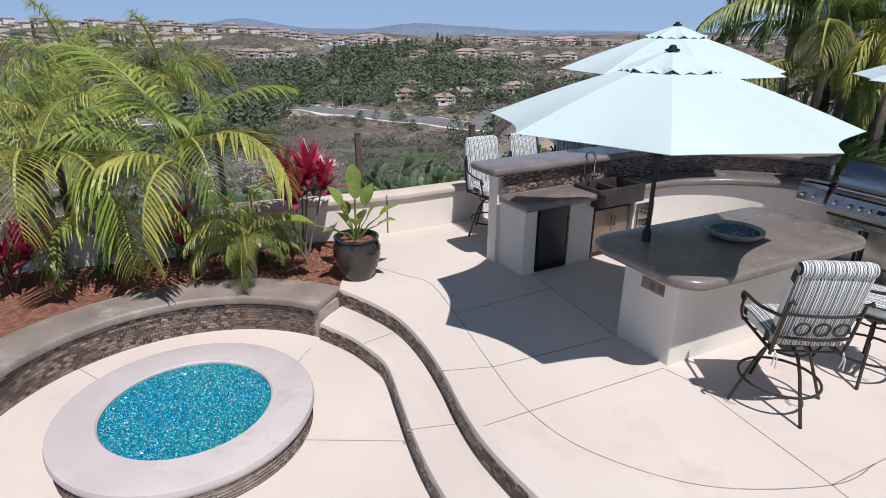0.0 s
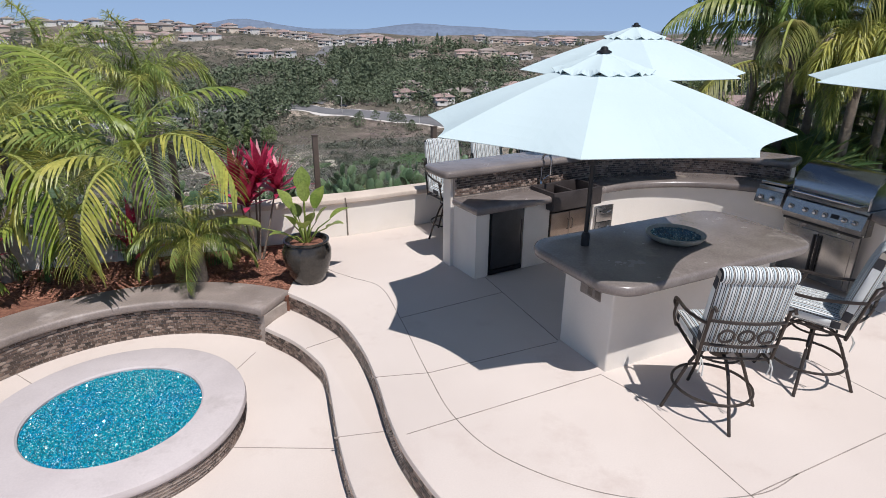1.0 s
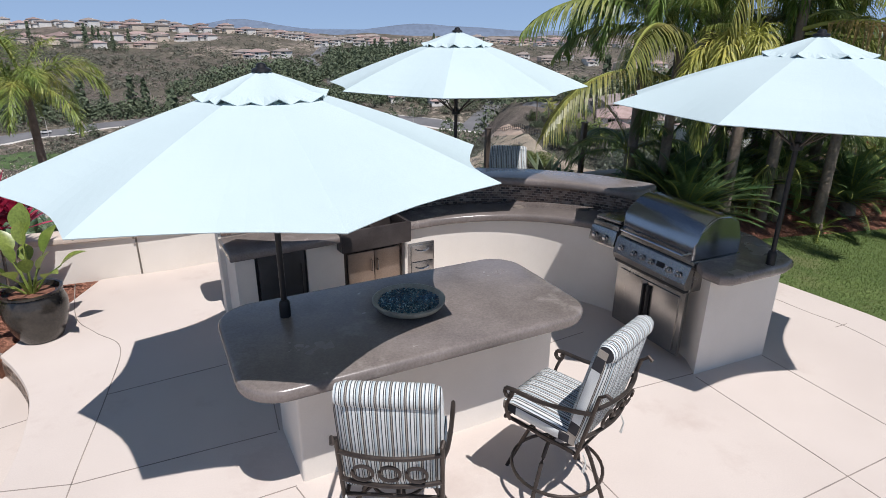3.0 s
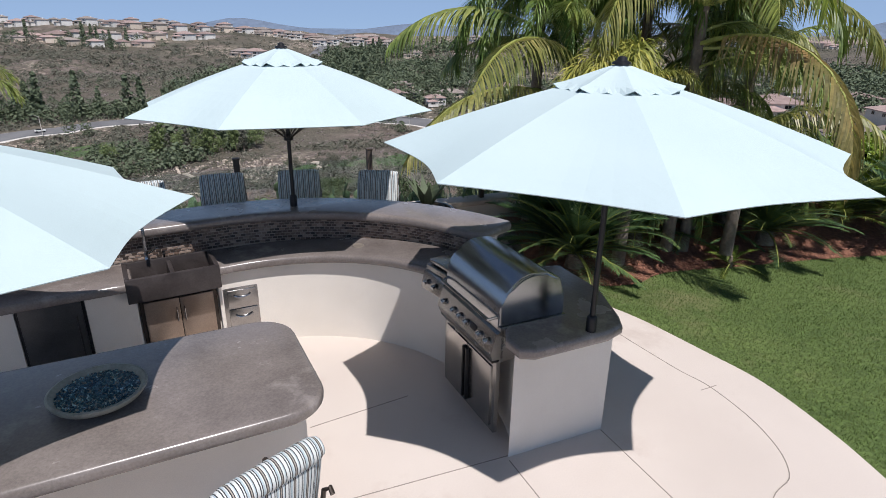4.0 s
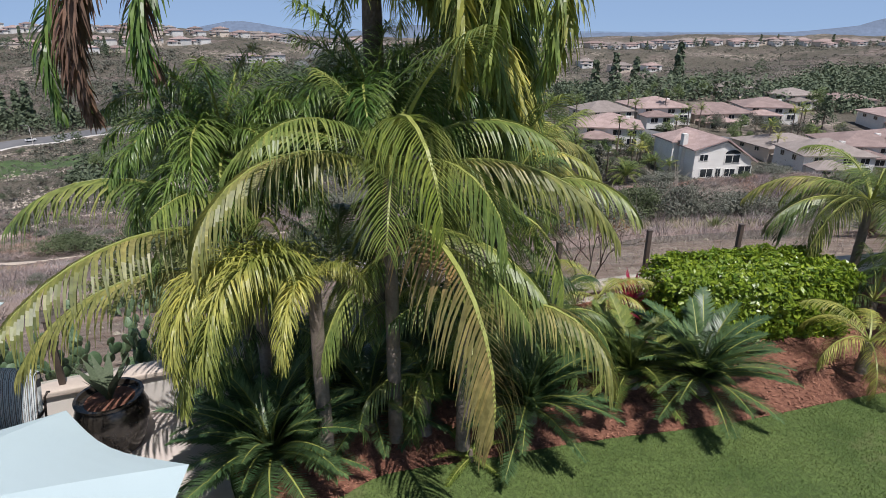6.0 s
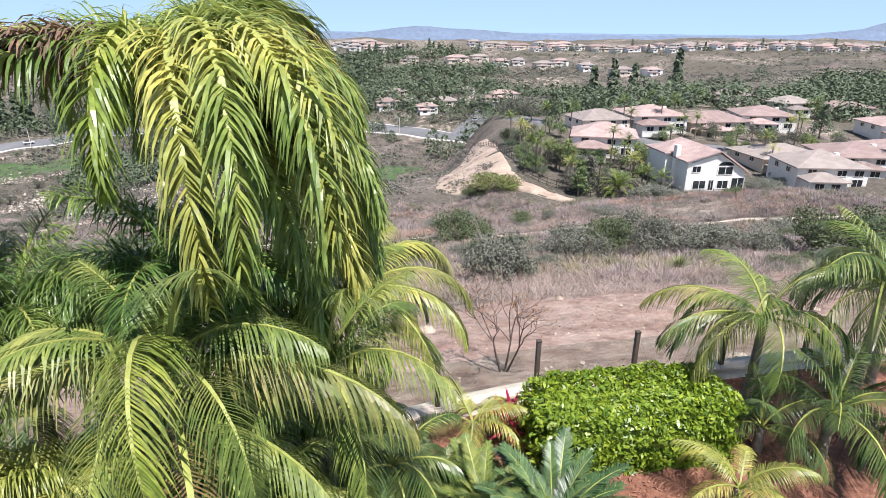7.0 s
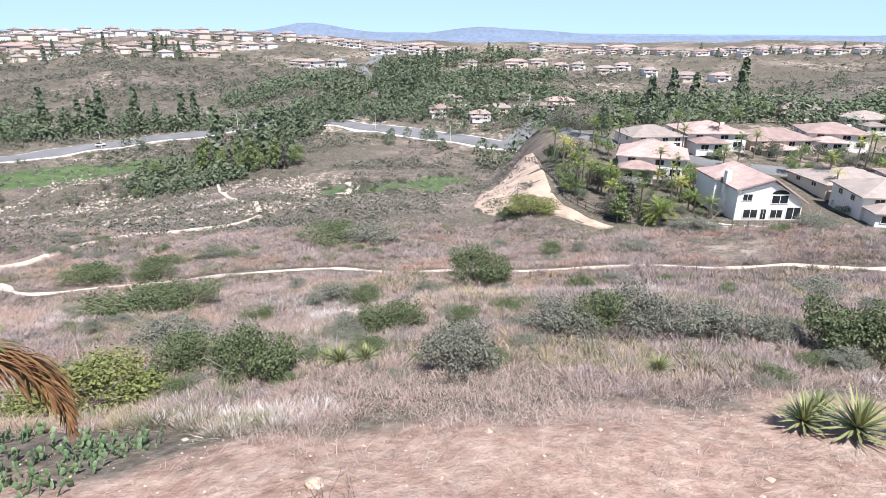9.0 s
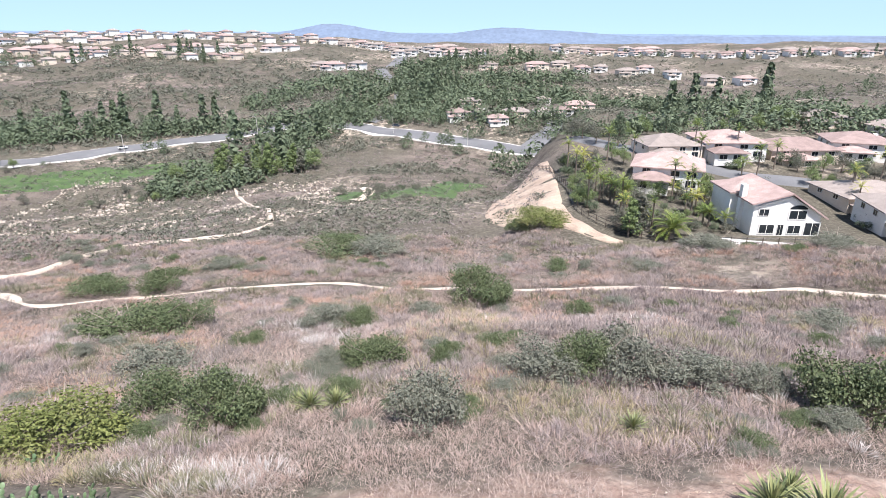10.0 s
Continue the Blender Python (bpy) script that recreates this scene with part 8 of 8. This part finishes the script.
def gable_house():
    """White house with a broad lopsided gable, arched window and patio doors."""
    t = thing("gable_house", pose(64.6, 119.7, -23.3, 0, 0, 6), "white stucco house with lopsided gable and clay roof", "house")
    w, d = 12.4, 15.0
    prof = [(0, -1.5), (w, -1.5), (w, 3.6), (6.3, 7.6), (0, 5.9)]
    bm = bmesh.new()
    a = [bm.verts.new((x, 0, z)) for x, z in prof]
    b = [bm.verts.new((x, d, z)) for x, z in prof]
    for k in range(5):
        bm.faces.new((a[k], b[k], b[(k + 1) % 5], a[(k + 1) % 5]))
    bm.faces.new(a[::-1]), bm.faces.new(b)
    part("wall", bm, M_WHITE, t, smooth=False)
    bm = bmesh.new()
    for (x0, z0), (x1, z1) in (((-0.7, 5.75), (6.3, 7.75)), ((6.3, 7.75), (w + 0.9, 3.15))):
        n = Vector((-(z1 - z0), 0, x1 - x0)).normalized() * 0.28
        p = [Vector((x0, -0.7, z0)), Vector((x1, -0.7, z1)), Vector((x1, d + 0.5, z1)), Vector((x0, d + 0.5, z0))]
        lo, hi = [bm.verts.new(v) for v in p], [bm.verts.new(v + n) for v in p]
        bm.faces.new(hi), bm.faces.new(lo[::-1])
        for k in range(4):
            bm.faces.new((lo[k], lo[(k + 1) % 4], hi[(k + 1) % 4], hi[k]))
    roof = part("roof", bm, M_ROOF, t, "pinkish clay tile roof", smooth=False)
    hb_ = hip(bmesh.new(), 9, 8, 6.6, 1.8)
    hb_.transform(pose(2.8, 10, 0))
    part("roof", hb_, M_ROOF, t, smooth=False)
    part("wall", box(bmesh.new(), (9, 8, 6.6), (2.8, 10, 3.3)), M_WHITE, t, smooth=False)
    part("chimney", box(bmesh.new(), (1.0, 1.2, 8.4), (-0.2, 4.5, 4.2), 0, 0.06), M_WHITE, roof, smooth=False)
    bm = bmesh.new()
    tr = [((0.6, 5.5), (6.3, 7.3)), ((6.3, 7.3), (12.6, 3.6))]
    for (x0, z0), (x1, z1) in tr:
        tube(bm, [(x0, -0.12, z0), (x1, -0.12, z1)], 0.14, 4)
    part("fascia", bm, M_FRAME, t, smooth=False)
    window(t, pose(1.9, -0.03, 4.3), 1.7, 1.2)
    for x, z, ww, hh in ((2.9, 1.15, 2.6, 1.6), (7.9, 1.1, 2.2, 1.5), (8.1, 3.9, 3.0, 1.5)):
        window(t, pose(x, -0.03, z), ww, hh)
    dw = window(t, pose(11.1, -0.03, 1.2), 2.6, 2.3)
    window(t, pose(5.4, -0.03, 1.0), 1.0, 2.0)
    bm = bmesh.new()
    pts = [(8.1 + 1.6 * math.cos(radians(k)), 0.75 * math.sin(radians(k)) + 4.95) for k in range(0, 181, 15)]
    v0 = [bm.verts.new((x, -0.08, z)) for x, z in pts]
    v1 = [bm.verts.new((x, 0.05, z)) for x, z in pts]
    bm.faces.new(v0)
    for k in range(len(pts) - 1):
        bm.faces.new((v0[k], v0[k + 1], v1[k + 1], v1[k]))
    part("arched_pane", bm, M_WIN, t, "arched dark window", smooth=False)


gable_house()
bm = bmesh.new()
MESA = [(27, 196), (30, 170), (31, 158), (33, 140), (34, 126), (40, 117), (50, 112), (64, 108.5), (82, 109), (96, 112)]
fl, fa = along(spline(MESA, 5))
estate = thing("estate_fence", pose(0, 0, 0), "dark iron fence along the edge of the estate", "fence")
s = 0
prev = None
bmr = bmesh.new()
while s < fl:
    p, t = fa(s)
    z = land(p.x, p.y)
    ob = part_of("post", post_me, M_BLACK, estate)
    ob.matrix_basis = Matrix.Translation((p.x, p.y, z)) @ Matrix.Diagonal((1.6, 1.6, 2.0, 1))
    if prev:
        for h in (0.3, 0.9, 1.6):
            tube(bmr, [prev + Vector((0, 0, h)), Vector((p.x, p.y, z + h))], 0.05, 4)
    prev = Vector((p.x, p.y, z))
    s += 2.4
part("rail", bmr, M_BLACK, estate, smooth=False)


# street lamps and cars in the valley
def street_lamp(x, y, h):
    t = thing("street_lamp", pose(x, y, land(x, y), 0, 0, 200), "tall pale street lamp beside the road", "street lamp", "street lamps")
    part("pole", tube(bmesh.new(), [(0, 0, 0), (0, 0, h)], [0.16, 0.09], 8), M_KERB, t)
    part("arm", tube(bmesh.new(), [(0, 0, h), (0.9, 0, h + 0.5), (2.2, 0, h + 0.6)], 0.07, 6), M_KERB, t)
    part("head", box(bmesh.new(), (0.9, 0.35, 0.18), (2.5, 0, h + 0.56), 0, 0.04), M_STEEL, t)


for x, y in ((-45, 322), (-168, 272), (-3, 303), (-120, 318)):
    street_lamp(x, y, 9)


def car(x, y, turn, paint, label):
    c = thing("car", pose(x, y, land(x, y) + 0.78, 0, 0, turn), label, "car", "cars in the valley")
    bm = box(bmesh.new(), (4.4, 1.8, 0.7), (0, 0, 0.7), 0, 0.15)
    part("body", bm, plain("car_paint", paint, 0.3), c)
    bm = bmesh.new()
    vs = [bm.verts.new(p) for p in ((-1.7, -0.8, 1.0), (1.1, -0.8, 1.0), (1.1, 0.8, 1.0), (-1.7, 0.8, 1.0), (-1.2, -0.65, 1.5), (0.5, -0.65, 1.5), (0.5, 0.65, 1.5), (-1.2, 0.65, 1.5))]
    for f in ((4, 5, 6, 7), (0, 1, 5, 4), (1, 2, 6, 5), (2, 3, 7, 6), (3, 0, 4, 7)):
        bm.faces.new([vs[k] for k in f])
    part("cabin", bm, M_WIN, c, "dark glazed cabin", smooth=False)
    for x_ in (-1.4, 1.4):
        for y_ in (-0.85, 0.85):
            w = tube(bmesh.new(), [(x_, y_ - 0.1, 0.33), (x_, y_ + 0.1, 0.33)], 0.33, 12)
            part("wheel", w, M_BLACK, c)


car(-46, 335, -8, (0.03, 0.035, 0.05), "dark car on the valley road")
car(-172, 277, 38, (0.7, 0.7, 0.7), "pale car on the valley road")
car(37, 332, 66, (0.35, 0.36, 0.38), "grey car parked in the short street")
car(41, 350, 68, (0.04, 0.04, 0.05), "dark car parked in the short street")


# ---- wall tiles, last: the stretch beside the steps one by one, the rest joined ----
TILE = tile_mesh(0.056, 0.026)
TILE.materials.append(M_TILE)
near = [m for m in bench_tiles if m.translation.x > 1.0][:300]
chosen = {id(m) for m in near}
for m in near:
    ob = new("tile", TILE)
    ob.parent = bench
    ob.matrix_basis = m
tiles_joined("tiles", [m for m in bench_tiles if id(m) not in chosen], 0.056, 0.026, bench, "brown and black mosaic tiles")
